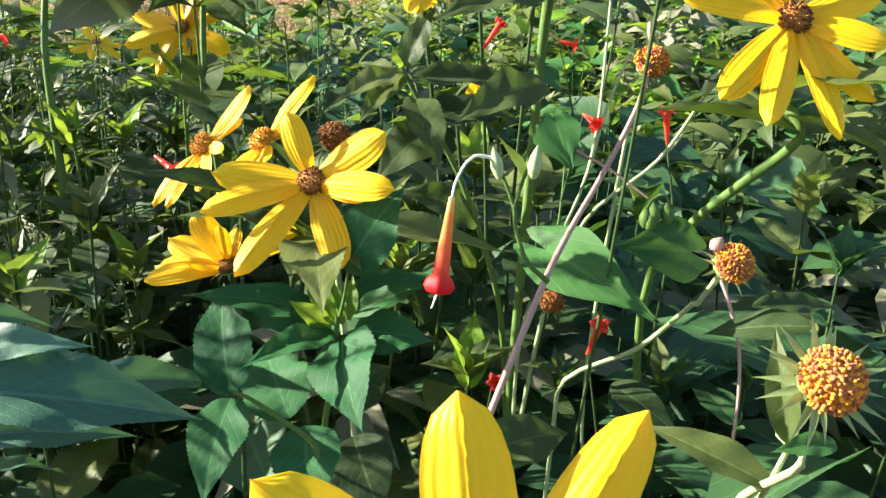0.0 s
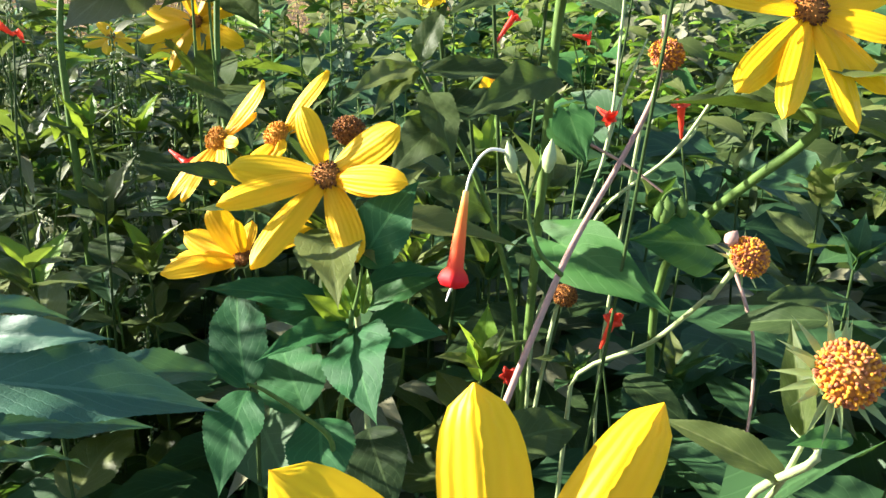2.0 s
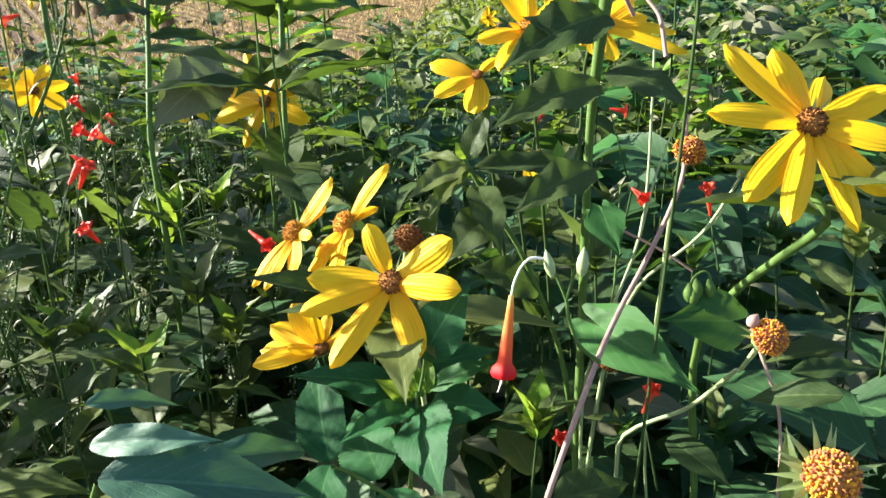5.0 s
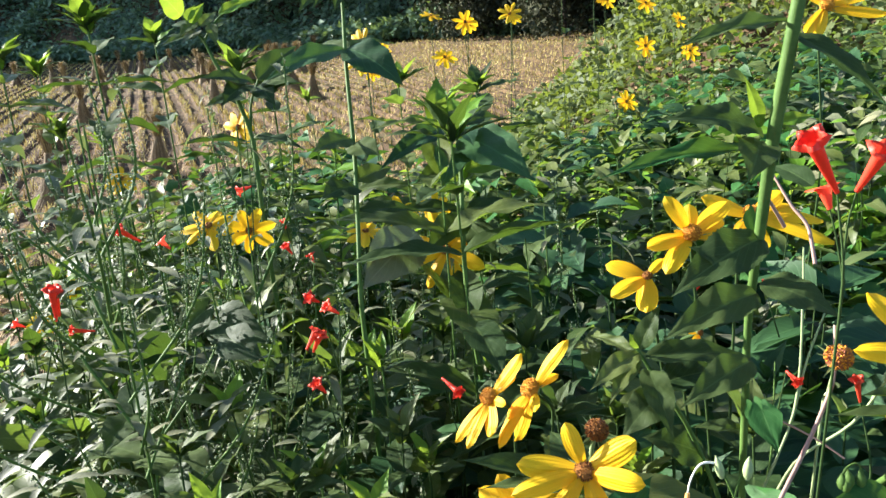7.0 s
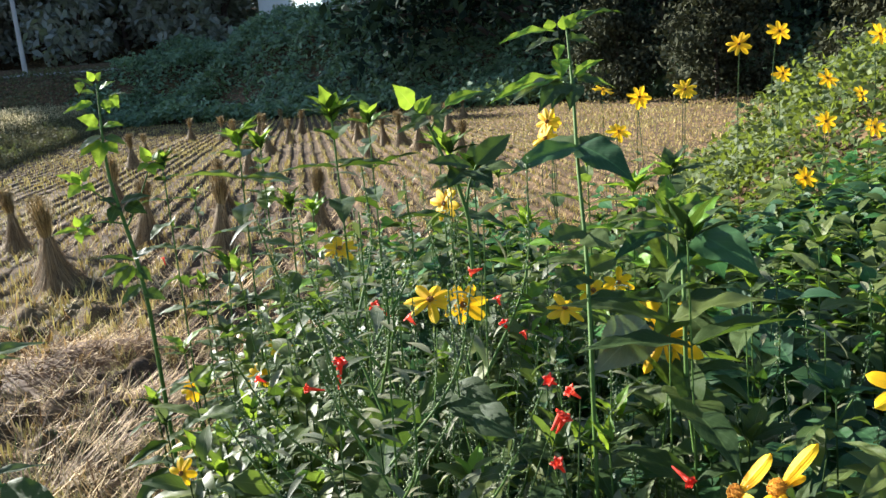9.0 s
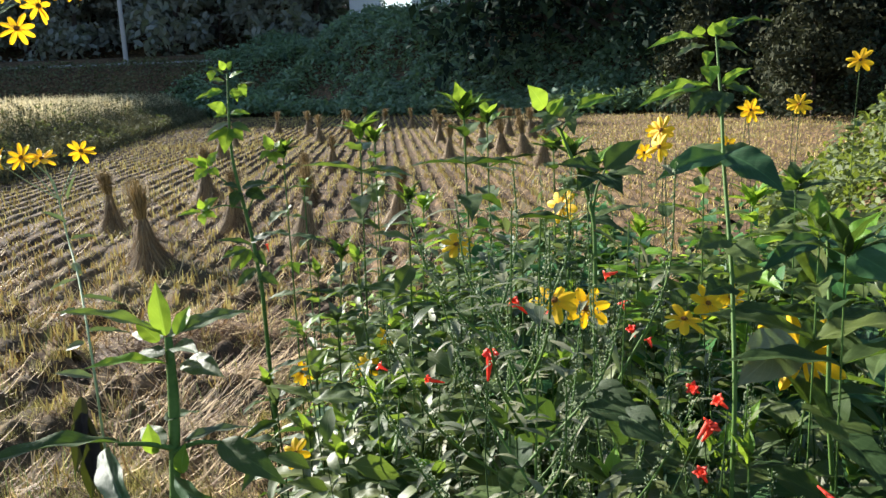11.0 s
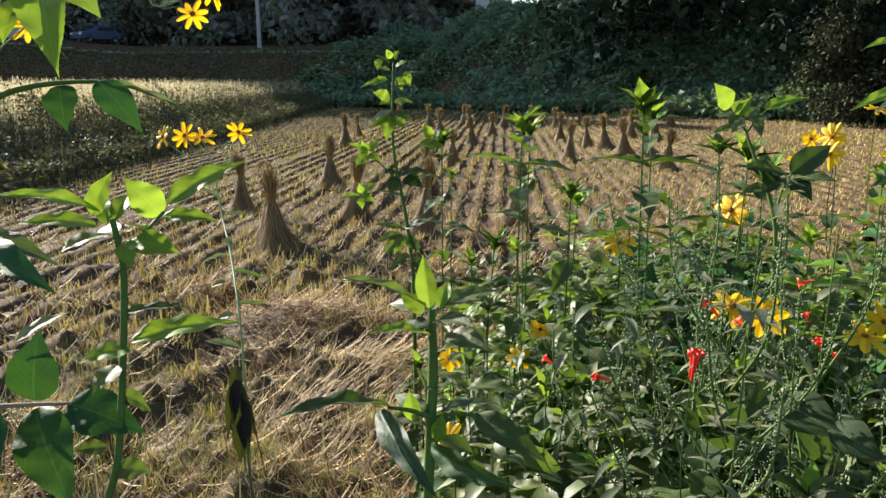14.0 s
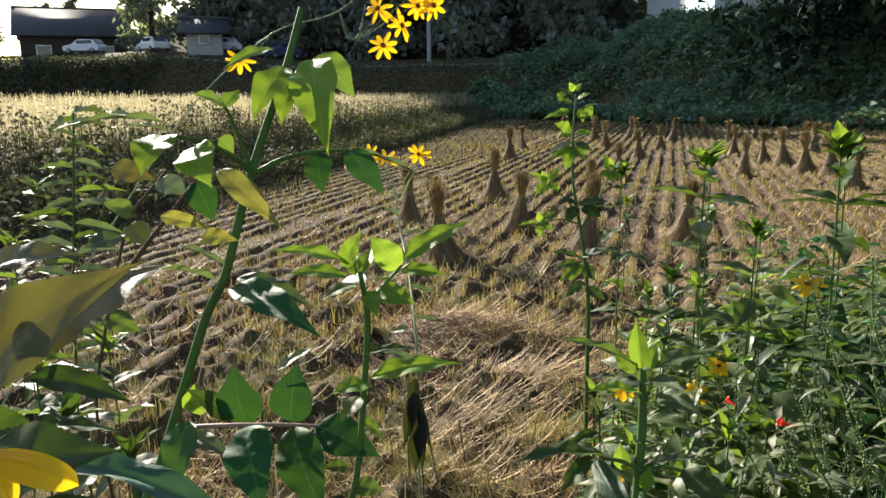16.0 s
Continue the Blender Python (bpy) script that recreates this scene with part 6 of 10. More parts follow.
sunflower_plant((0.07, 0.60, 0.0), (0.018, 0.483, 1.582), (-0.13, -0.62, 0.78), 0.004, via=(), stem=0.0018, label="yellow ray flower partly hidden by a leaf", tips=[(-0.009, 0.490, 1.587), (-0.004, 0.466, 1.573), (0.018, 0.461, 1.565), (0.006, 0.491, 1.584), (0.029, 0.497, 1.589)], tone=DISC_SMALL, seed=9, width=1.0)
sunflower_plant((0.10, 0.63, 0.0), (0.053, 0.511, 1.530), (0.63, -0.69, 0.36), 0.003, via=(), stem=0.0018, label="small yellow flower half opened", tips=[(0.044, 0.494, 1.519), (0.051, 0.497, 1.522), (0.044, 0.510, 1.531)], tone=DISC_SMALL, seed=10, width=0.8)
tall_a = thing("tall_plant", (0.08, 0.46, 0.0), "tall plant with a thick ribbed green stem", "plant", 'leafy plants in the bed')
stem_part(tall_a, [(0.08, 0.46, 0.0), (0.078, 0.457, 1.512), (0.079, 0.463, 1.563), (0.083, 0.459, 1.616), (0.089, 0.460, 1.679), (0.099, 0.464, 1.749), (0.107, 0.481, 1.795)], [0.0026, 0.0024, 0.0025, 0.0032, 0.0038, 0.0038, 0.0034], STEM)
leaf_at(tall_a, (0.082, 0.466, 1.672), (0.073, 0.427, 1.658), 1.15, 1, LEAF_DARK, (0.23, -0.63, 0.75))
leaf_at(tall_a, (0.084, 0.468, 1.676), (0.030, 0.446, 1.689), 0.88, 1, LEAF_DARK, (0.20, -0.47, 0.86))
leaf_at(tall_a, (0.080, 0.474, 1.664), (-0.003, 0.417, 1.663), 0.34, 0, LEAF_HEART, (0.19, -0.43, 0.88))
leaf_at(tall_a, (0.082, 0.464, 1.680), (0.073, 0.465, 1.708), 0.68, 0, LEAF_BRIGHT, (0.25, -0.79, 0.56))
leaf_at(tall_a, (0.088, 0.465, 1.680), (0.112, 0.479, 1.683), 0.87, 0, LEAF_BRIGHT, (0.21, -0.52, 0.83))
leaf_at(tall_a, (0.085, 0.460, 1.615), (0.035, 0.417, 1.595), 0.89, 1, LEAF_DARK, (0.21, -0.52, 0.83))
leaf_at(tall_a, (0.083, 0.459, 1.580), (0.030, 0.417, 1.567), 0.75, 1, LEAF_DARK, (0.21, -0.52, 0.83))
leaf_at(tall_a, (0.085, 0.461, 1.586), (0.125, 0.446, 1.571), 1.13, 1, LEAF_DARK, (0.21, -0.52, 0.83))
leaf_at(tall_a, (0.097, 0.470, 1.737), (0.034, 0.428, 1.729), 0.38, 0, LEAF_DARK, (0.19, -0.43, 0.88))
leaf_at(tall_a, (0.097, 0.468, 1.731), (0.140, 0.447, 1.694), 0.60, 0, LEAF_DARK, (0.19, -0.43, 0.88))
leaf_at(tall_a, (0.081, 0.455, 1.537), (0.040, 0.417, 1.524), 0.81, 1, LEAF_DARK, (0.21, -0.52, 0.83))
leaf_at(tall_a, (0.068, 0.439, 1.601), (0.043, 0.437, 1.616), 1.22, 1, LEAF_DARK, (0.20, -0.47, 0.86))
sunflower_plant((0.25, 1.06, 0.0), (0.198, 0.943, 1.725), (0.15, -0.70, 0.70), 0.0075, via=(), stem=0.0018, label="yellow ray flower with an orange eye", tips=[(0.173, 0.909, 1.699), (0.184, 0.910, 1.693), (0.220, 0.950, 1.729), (0.261, 0.956, 1.711), (0.250, 0.979, 1.732), (0.212, 0.975, 1.756), (0.176, 0.961, 1.744)], tone=DISC_FULL, seed=11, width=1.0)
red_vine_a = thing("flowering_vine", (0.11, 0.36, 0.0), "thin green vine with red trumpet flowers", "vine", 'red-flowered vines')
stem_part(red_vine_a, [(0.11, 0.36, 0.0), (0.108, 0.357, 1.625), (0.104, 0.362, 1.667)], [0.0008, 0.0007, 0.0005], STEM_DARK)
red_flower(red_vine_a, (0.104, 0.362, 1.667), (0.088, 0.345, 1.697), 0.0075, RED)
stem_part(red_vine_a, [(0.111, 0.374, 1.628), (0.112, 0.374, 1.649), (0.115, 0.375, 1.664)], [0.0007, 0.0005, 0.0004], STEM_DARK, "side_stem")
red_flower(red_vine_a, (0.115, 0.375, 1.664), (0.123, 0.363, 1.687), 0.0075, RED)
stem_part(red_vine_a, [(0.114, 0.382, 1.615), (0.109, 0.380, 1.638), (0.105, 0.380, 1.654)], [0.0007, 0.0005, 0.0004], STEM_DARK, "side_stem")
red_flower(red_vine_a, (0.105, 0.380, 1.654), (0.103, 0.382, 1.661), 0.0075, RED)
red_vine_b = thing("flowering_vine", (-0.22, 0.51, 0.0), "thin green vine with red trumpet flowers", "vine", 'red-flowered vines')
stem_part(red_vine_b, [(-0.22, 0.51, 0.0), (-0.223, 0.512, 1.470), (-0.222, 0.524, 1.533)], [0.0008, 0.0007, 0.0005], STEM_DARK)
red_flower(red_vine_b, (-0.222, 0.524, 1.533), (-0.230, 0.516, 1.543), 0.0060, RED)
stem_part(red_vine_b, [(-0.257, 0.488, 1.464), (-0.247, 0.490, 1.494), (-0.239, 0.493, 1.515)], [0.0007, 0.0005, 0.0004], STEM_DARK, "side_stem")
red_flower(red_vine_b, (-0.239, 0.493, 1.515), (-0.231, 0.500, 1.530), 0.0060, RED)
stem_part(red_vine_b, [(0.098, 0.478, 1.471), (0.102, 0.479, 1.499), (0.105, 0.481, 1.518)], [0.0007, 0.0005, 0.0004], STEM_DARK, "side_stem")
red_flower(red_vine_b, (0.105, 0.481, 1.518), (0.111, 0.470, 1.515), 0.0044, RED)
stem_part(red_vine_b, [(0.117, 0.398, 1.376), (0.111, 0.399, 1.404), (0.107, 0.401, 1.422)], [0.0007, 0.0005, 0.0004], STEM_DARK, "side_stem")
red_flower(red_vine_b, (0.107, 0.401, 1.422), (0.109, 0.389, 1.445), 0.0044, RED)
red_vine_c = thing("flowering_vine", (-0.40, 0.41, 0.0), "thin green vine with red trumpet flowers", "vine", 'red-flowered vines')
stem_part(red_vine_c, [(-0.40, 0.41, 0.0), (-0.395, 0.411, 1.489), (-0.393, 0.416, 1.568)], [0.0008, 0.0007, 0.0005], STEM_DARK)
red_flower(red_vine_c, (-0.393, 0.416, 1.568), (-0.388, 0.414, 1.596), 0.0060, RED)
stem_part(red_vine_c, [(-0.631, 0.676, 1.335), (-0.612, 0.677, 1.396), (-0.599, 0.682, 1.437)], [0.0007, 0.0005, 0.0004], STEM_DARK, "side_stem")
red_flower(red_vine_c, (-0.599, 0.682, 1.437), (-0.610, 0.657, 1.448), 0.0060, RED)
stem_part(red_vine_c, [(-0.246, 0.564, 1.454), (-0.249, 0.557, 1.499), (-0.253, 0.555, 1.530)], [0.0007, 0.0005, 0.0004], STEM_DARK, "side_stem")
red_flower(red_vine_c, (-0.253, 0.555, 1.530), (-0.257, 0.543, 1.539), 0.0060, RED)
stem_part(red_vine_c, [(-0.253, 0.498, 1.440), (-0.244, 0.498, 1.482), (-0.237, 0.500, 1.510)], [0.0007, 0.0005, 0.0004], STEM_DARK, "side_stem")
red_flower(red_vine_c, (-0.237, 0.500, 1.510), (-0.227, 0.498, 1.528), 0.0060, RED)
stem_part(red_vine_c, [(-0.226, 0.513, 1.398), (-0.229, 0.507, 1.442), (-0.233, 0.504, 1.472)], [0.0007, 0.0005, 0.0004], STEM_DARK, "side_stem")
red_flower(red_vine_c, (-0.233, 0.504, 1.472), (-0.237, 0.495, 1.486), 0.0060, RED)
stem_part(red_vine_c, [(-0.397, 0.749, 1.411), (-0.383, 0.749, 1.468), (-0.373, 0.752, 1.507)], [0.0007, 0.0005, 0.0004], STEM_DARK, "side_stem")
red_flower(red_vine_c, (-0.373, 0.752, 1.507), (-0.376, 0.743, 1.521), 0.0060, RED)
stem_part(red_vine_c, [(-0.143, 0.573, 1.383), (-0.148, 0.566, 1.428), (-0.153, 0.563, 1.459)], [0.0007, 0.0005, 0.0004], STEM_DARK, "side_stem")
red_flower(red_vine_c, (-0.153, 0.563, 1.459), (-0.134, 0.548, 1.453), 0.0060, RED)
stem_part(red_vine_c, [(-0.453, 0.568, 1.499), (-0.439, 0.568, 1.547), (-0.429, 0.572, 1.579)], [0.0007, 0.0005, 0.0004], STEM_DARK, "side_stem")
red_flower(red_vine_c, (-0.429, 0.572, 1.579), (-0.435, 0.551, 1.597), 0.0060, RED)
stem_part(red_vine_c, [(-0.402, 0.589, 1.486), (-0.403, 0.583, 1.535), (-0.406, 0.581, 1.569)], [0.0007, 0.0005, 0.0004], STEM_DARK, "side_stem")
red_flower(red_vine_c, (-0.406, 0.581, 1.569), (-0.414, 0.579, 1.578), 0.0060, RED)
stem_part(red_vine_c, [(-1.757, 1.490, 1.144), (-1.707, 1.495, 1.271), (-1.675, 1.507, 1.359)], [0.0007, 0.0005, 0.0004], STEM_DARK, "side_stem")
red_flower(red_vine_c, (-1.675, 1.507, 1.359), (-1.682, 1.509, 1.382), 0.0060, RED)
stem_part(red_vine_c, [(-0.394, 0.812, 1.420), (-0.396, 0.803, 1.481), (-0.401, 0.800, 1.523)], [0.0007, 0.0005, 0.0004], STEM_DARK, "side_stem")
red_flower(red_vine_c, (-0.401, 0.800, 1.523), (-0.405, 0.800, 1.534), 0.0060, RED)
red_vine_d = thing("flowering_vine", (0.15, 0.45, 0.0), "thin green vine with red trumpet flowers", "vine", 'red-flowered vines')
stem_part(red_vine_d, [(0.15, 0.45, 0.0), (0.151, 0.449, 1.467), (0.144, 0.458, 1.510)], [0.0008, 0.0007, 0.0005], STEM_DARK)
red_flower(red_vine_d, (0.144, 0.458, 1.510), (0.140, 0.454, 1.529), 0.0044, RED)
stem_part(red_vine_d, [(0.061, 0.415, 1.347), (0.063, 0.416, 1.372), (0.065, 0.419, 1.389)], [0.0007, 0.0005, 0.0004], STEM_DARK, "side_stem")
red_flower(red_vine_d, (0.065, 0.419, 1.389), (0.066, 0.407, 1.401), 0.0044, RED)
stem_part(red_vine_d, [(0.115, 0.586, 1.495), (0.107, 0.586, 1.522), (0.101, 0.588, 1.541)], [0.0007, 0.0005, 0.0004], STEM_DARK, "side_stem")
red_flower(red_vine_d, (0.101, 0.588, 1.541), (0.109, 0.588, 1.540), 0.0044, RED)
stem_part(red_vine_d, [(0.046, 0.581, 1.485), (0.049, 0.581, 1.512), (0.052, 0.584, 1.532)], [0.0007, 0.0005, 0.0004], STEM_DARK, "side_stem")
red_flower(red_vine_d, (0.052, 0.584, 1.532), (0.065, 0.592, 1.552), 0.0044, RED)
stem_part(red_vine_d, [(-0.381, 0.773, 1.422), (-0.368, 0.773, 1.461), (-0.360, 0.777, 1.488)], [0.0007, 0.0005, 0.0004], STEM_DARK, "side_stem")
red_flower(red_vine_d, (-0.360, 0.777, 1.488), (-0.364, 0.779, 1.495), 0.0060, RED)
red_vine_e = thing("flowering_vine", (-0.37, 0.67, 0.0), "thin green vine with red trumpet flowers", "vine", 'red-flowered vines')
stem_part(red_vine_e, [(-0.37, 0.67, 0.0), (-0.374, 0.670, 1.510), (-0.372, 0.683, 1.602)], [0.0008, 0.0007, 0.0005], STEM_DARK)
red_flower(red_vine_e, (-0.372, 0.683, 1.602), (-0.386, 0.678, 1.598), 0.0060, RED)
stem_part(red_vine_e, [(-0.421, 0.418, 1.510), (-0.407, 0.421, 1.545), (-0.398, 0.425, 1.568)], [0.0007, 0.0005, 0.0004], STEM_DARK, "side_stem")
red_flower(red_vine_e, (-0.398, 0.425, 1.568), (-0.394, 0.422, 1.591), 0.0060, RED)
stem_part(red_vine_e, [(-0.674, 0.655, 1.358), (-0.669, 0.654, 1.413), (-0.669, 0.657, 1.451)], [0.0007, 0.0005, 0.0004], STEM_DARK, "side_stem")
red_flower(red_vine_e, (-0.669, 0.657, 1.451), (-0.682, 0.655, 1.456), 0.0060, RED)
heart_at(red_vine_c, (-0.389, 0.512, 1.489), (-0.423, 0.494, 1.527), 0.95, (0.39, -0.73, 0.56), HEART_DARK)
heart_at(red_vine_c, (-0.329, 0.591, 1.459), (-0.356, 0.584, 1.484), 0.95, (0.39, -0.73, 0.56), HEART_DARK)
heart_at(red_vine_b, (-0.347, 0.551, 1.511), (-0.289, 0.534, 1.499), 0.79, (0.13, -0.72, 0.68), HEART_DARK)
heart_at(red_vine_b, (-0.364, 0.552, 1.520), (-0.390, 0.536, 1.490), 0.9, (0.13, -0.72, 0.68), HEART_DARK)
heart_at(red_vine_e, (-0.287, 0.467, 1.534), (-0.252, 0.452, 1.524), 0.90, (0.25, -0.74, 0.63), HEART_DARK)
sunflower_plant((-0.50, 2.42, 0.0), (-0.529, 2.340, 1.698), (0.41, -0.82, 0.40), 0.0055, label="bright yellow ray flower on a thin green stem", n=8, length=0.038, tone=DISC_SMALL, seed=20, droop=0.1)
sunflower_plant((-0.44, 2.49, 0.0), (-0.408, 2.412, 1.709), (0.05, -0.78, 0.62), 0.0055, label="bright yellow ray flower on a thin green stem", n=8, length=0.038, tone=DISC_SMALL, seed=21, droop=0.1)
sunflower_plant((0.01, 2.78, 0.0), (-0.022, 2.702, 1.569), (0.40, -0.78, 0.49), 0.0055, label="bright yellow ray flower on a thin green stem", n=8, length=0.038, tone=DISC_SMALL, seed=22, droop=0.1)
sunflower_plant((-0.18, 2.67, 0.0), (-0.155, 2.594, 1.856), (0.42, -0.85, 0.31), 0.0055, label="bright yellow ray flower on a thin green stem", n=8, length=0.038, tone=DISC_SMALL, seed=23, droop=0.1)
sunflower_plant((-0.24, 2.61, 0.0), (-0.265, 2.534, 1.828), (0.06, -0.95, 0.32), 0.0055, label="bright yellow ray flower on a thin green stem", n=8, length=0.038, tone=DISC_SMALL, seed=24, droop=0.1)
sunflower_plant((-0.05, 2.82, 0.0), (-0.020, 2.736, 1.702), (0.45, -0.64, 0.62), 0.0055, label="bright yellow ray flower on a thin green stem", n=8, length=0.038, tone=DISC_SMALL, seed=25, droop=0.1)
sunflower_plant((0.15, 2.84, 0.0), (0.117, 2.762, 1.539), (0.41, -0.82, 0.40), 0.0055, label="bright yellow ray flower on a thin green stem", n=8, length=0.038, tone=DISC_SMALL, seed=26, droop=0.1)
sunflower_plant((-0.60, 2.30, 0.0), (-0.567, 2.220, 1.610), (0.36, -0.64, 0.69), 0.0055, label="bright yellow ray flower on a thin green stem", n=8, length=0.038, tone=DISC_SMALL, seed=27, droop=0.1)
sunflower_plant((-0.05, 2.60, 0.0), (-0.077, 2.524, 1.417), (0.41, -0.82, 0.40), 0.0055, label="bright yellow ray flower on a thin green stem", n=8, length=0.038, tone=DISC_SMALL, seed=28, droop=0.1)
sunflower_plant((0.09, 2.80, 0.0), (0.121, 2.720, 1.823), (0.57, -0.68, 0.46), 0.0055, label="bright yellow ray flower on a thin green stem", n=8, length=0.038, tone=DISC_SMALL, seed=29, droop=0.1)
sunflower_plant((-0.65, 2.61, 0.0), (-0.684, 2.532, 1.721), (0.22, -0.30, 0.93), 0.0055, label="bright yellow ray flower on a thin green stem", n=8, length=0.038, tone=DISC_SMALL, seed=30, droop=0.1)
sunflower_plant((0.06, 3.19, 0.0), (0.092, 3.113, 1.626), (0.64, -0.63, 0.44), 0.0055, label="bright yellow ray flower on a thin green stem", n=8, length=0.038, tone=DISC_SMALL, seed=31, droop=0.1)
sunflower_plant((-0.14, 3.20, 0.0), (-0.166, 3.123, 1.714), (0.40, -0.78, 0.49), 0.0055, label="bright yellow ray flower on a thin green stem", n=8, length=0.038, tone=DISC_SMALL, seed=32, droop=0.1)
sunflower_plant((-0.16, 0.80, 0.0), (-0.187, 0.729, 1.520), (-0.12, -0.90, 0.42), 0.0068, label="large yellow ray flower among dark leaves", n=8, length=0.05, tone=DISC_SMALL, seed=39, droop=0.15)
sunflower_plant((-0.55, 1.69, 0.0), (-0.585, 1.605, 1.692), (-0.23, -0.90, 0.37), 0.0055, label="yellow ray flower among the leaves", n=8, length=0.033, tone=DISC_SMALL, seed=40, droop=0.1)
sunflower_plant((-0.60, 1.63, 0.0), (-0.572, 1.547, 1.661), (-0.29, -0.93, 0.21), 0.0055, label="yellow ray flower among the leaves", n=7, length=0.033, tone=DISC_SMALL, seed=41, droop=0.1)
sunflower_plant((-0.69, 1.02, 0.0), (-0.722, 0.937, 1.559), (0.14, -0.44, 0.89), 0.0055, label="yellow ray flower among the leaves", n=7, length=0.033, tone=DISC_SMALL, seed=42, droop=0.1)
sunflower_plant((-0.63, 1.15, 0.0), (-0.596, 1.067, 1.606), (-0.34, -0.90, 0.28), 0.0055, label="yellow ray flower among the leaves", n=8, length=0.033, tone=DISC_SMALL, seed=43, droop=0.1)
sunflower_plant((-0.45, 0.84, 0.0), (-0.481, 0.764, 1.538), (0.10, -0.58, 0.81), 0.0055, label="yellow ray flower among the leaves", n=7, length=0.033, tone=DISC_SMALL, seed=44, droop=0.1)
sunflower_plant((-0.49, 0.89, 0.0), (-0.459, 0.815, 1.516), (0.40, -0.78, 0.49), 0.0055, label="yellow ray flower among the leaves", n=7, length=0.033, tone=DISC_SMALL, seed=45, droop=0.1)
sunflower_plant((-0.22, 1.05, 0.0), (-0.249, 0.975, 1.474), (0.28, -0.18, 0.94), 0.0055, label="yellow ray flower among the leaves", n=8, length=0.033, tone=DISC_SMALL, seed=46, droop=0.1)
sunflower_plant((-0.40, 1.05, 0.0), (-0.370, 0.972, 1.468), (0.19, -0.23, 0.96), 0.0055, label="yellow ray flower among the leaves", n=7, length=0.033, tone=DISC_SMALL, seed=47, droop=0.1)
sunflower_plant((-0.35, 1.43, 0.0), (-0.379, 1.350, 1.402), (0.36, -0.64, 0.69), 0.0055, label="yellow ray flower among the leaves", n=7, length=0.033, tone=DISC_SMALL, seed=48, droop=0.1)
sunflower_plant((-1.07, 0.98, 0.0), (-1.040, 0.904, 1.305), (0.37, -0.68, 0.63), 0.0042, label="yellow ray flower among the leaves", n=8, length=0.024, tone=DISC_SMALL, seed=49, droop=0.1)
sunflower_plant((-0.84, 0.96, 0.0), (-0.872, 0.882, 1.352), (0.37, -0.68, 0.63), 0.0042, label="yellow ray flower among the leaves", n=7, length=0.024, tone=DISC_SMALL, seed=50, droop=0.1)
sunflower_plant((-0.87, 0.74, 0.0), (-0.841, 0.657, 1.298), (0.21, -0.75, 0.63), 0.0042, label="yellow ray flower among the leaves", n=7, length=0.024, tone=DISC_SMALL, seed=51, droop=0.1)
sunflower_plant((-0.84, 1.03, 0.0), (-0.871, 0.948, 1.384), (0.29, -0.46, 0.84), 0.0042, label="yellow ray flower among the leaves", n=8, length=0.024, tone=DISC_SMALL, seed=52, droop=0.1)
sunflower_plant((-0.62, 2.77, 0.0), (-0.594, 2.686, 1.678), (0.49, -0.73, 0.48), 0.0055, label="yellow ray flower among the leaves", n=7, length=0.033, tone=DISC_SMALL, seed=53, droop=0.1)
sunflower_plant((-0.43, 2.86, 0.0), (-0.460, 2.776, 1.689), (0.44, -0.65, 0.62), 0.0055, label="yellow ray flower among the leaves", n=7, length=0.033, tone=DISC_SMALL, seed=54, droop=0.1)
sunflower_plant((-0.89, 2.60, 0.0), (-0.862, 2.520, 1.624), (0.44, -0.84, 0.31), 0.0055, label="yellow ray flower among the leaves", n=8, length=0.033, tone=DISC_SMALL, seed=55, droop=0.1)
sunflower_plant((-0.85, 2.55, 0.0), (-0.881, 2.466, 1.559), (0.36, -0.91, 0.21), 0.0055, label="yellow ray flower among the leaves", n=7, length=0.033, tone=DISC_SMALL, seed=56, droop=0.1)
sunflower_plant((-0.41, 1.25, 0.0), (-0.381, 1.174, 1.437), (0.41, -0.60, 0.68), 0.0055, label="yellow ray flower among the leaves", n=7, length=0.033, tone=DISC_SMALL, seed=57, droop=0.1)
side_a = thing("yellow_flower_plant", (-1.86, 1.04, 0.0), "slender plant with several small yellow flowers", "flower", 'yellow flowers in the bed')
stem_part(side_a, [(-1.86, 1.04, 0.0), (-1.858, 1.037, 1.115), (-2.088, 1.182, 1.314), (-2.261, 1.278, 1.416), (-2.323, 1.300, 1.565), (-2.361, 1.268, 1.632)], [0.0034, 0.0032, 0.0030, 0.0027, 0.0024, 0.0020], STEM_PALE)
flower_head(side_a, (-2.391, 1.251, 1.645), (0.51, -0.76, 0.40), 0.008, n=8, length=0.046, seed=61)
stem_part(side_a, [(-2.285, 1.288, 1.517), (-2.337, 1.269, 1.576), (-2.390, 1.251, 1.640)], [0.0018, 0.0015, 0.0012], STEM_PALE, "side_stem")
flower_head(side_a, (-2.470, 1.223, 1.640), (-0.06, -0.94, 0.34), 0.008, n=8, length=0.046, seed=62)
stem_part(side_a, [(-2.285, 1.288, 1.517), (-2.386, 1.260, 1.570), (-2.469, 1.222, 1.635)], [0.0018, 0.0015, 0.0012], STEM_PALE, "side_stem")
flower_head(side_a, (-2.340, 1.283, 1.640), (0.48, -0.32, 0.82), 0.008, n=8, length=0.046, seed=63)
stem_part(side_a, [(-2.285, 1.288, 1.517), (-2.312, 1.285, 1.572), (-2.340, 1.283, 1.635)], [0.0018, 0.0015, 0.0012], STEM_PALE, "side_stem")
flower_head(side_a, (-2.246, 1.350, 1.657), (0.75, -0.29, 0.60), 0.008, n=8, length=0.046, seed=64)
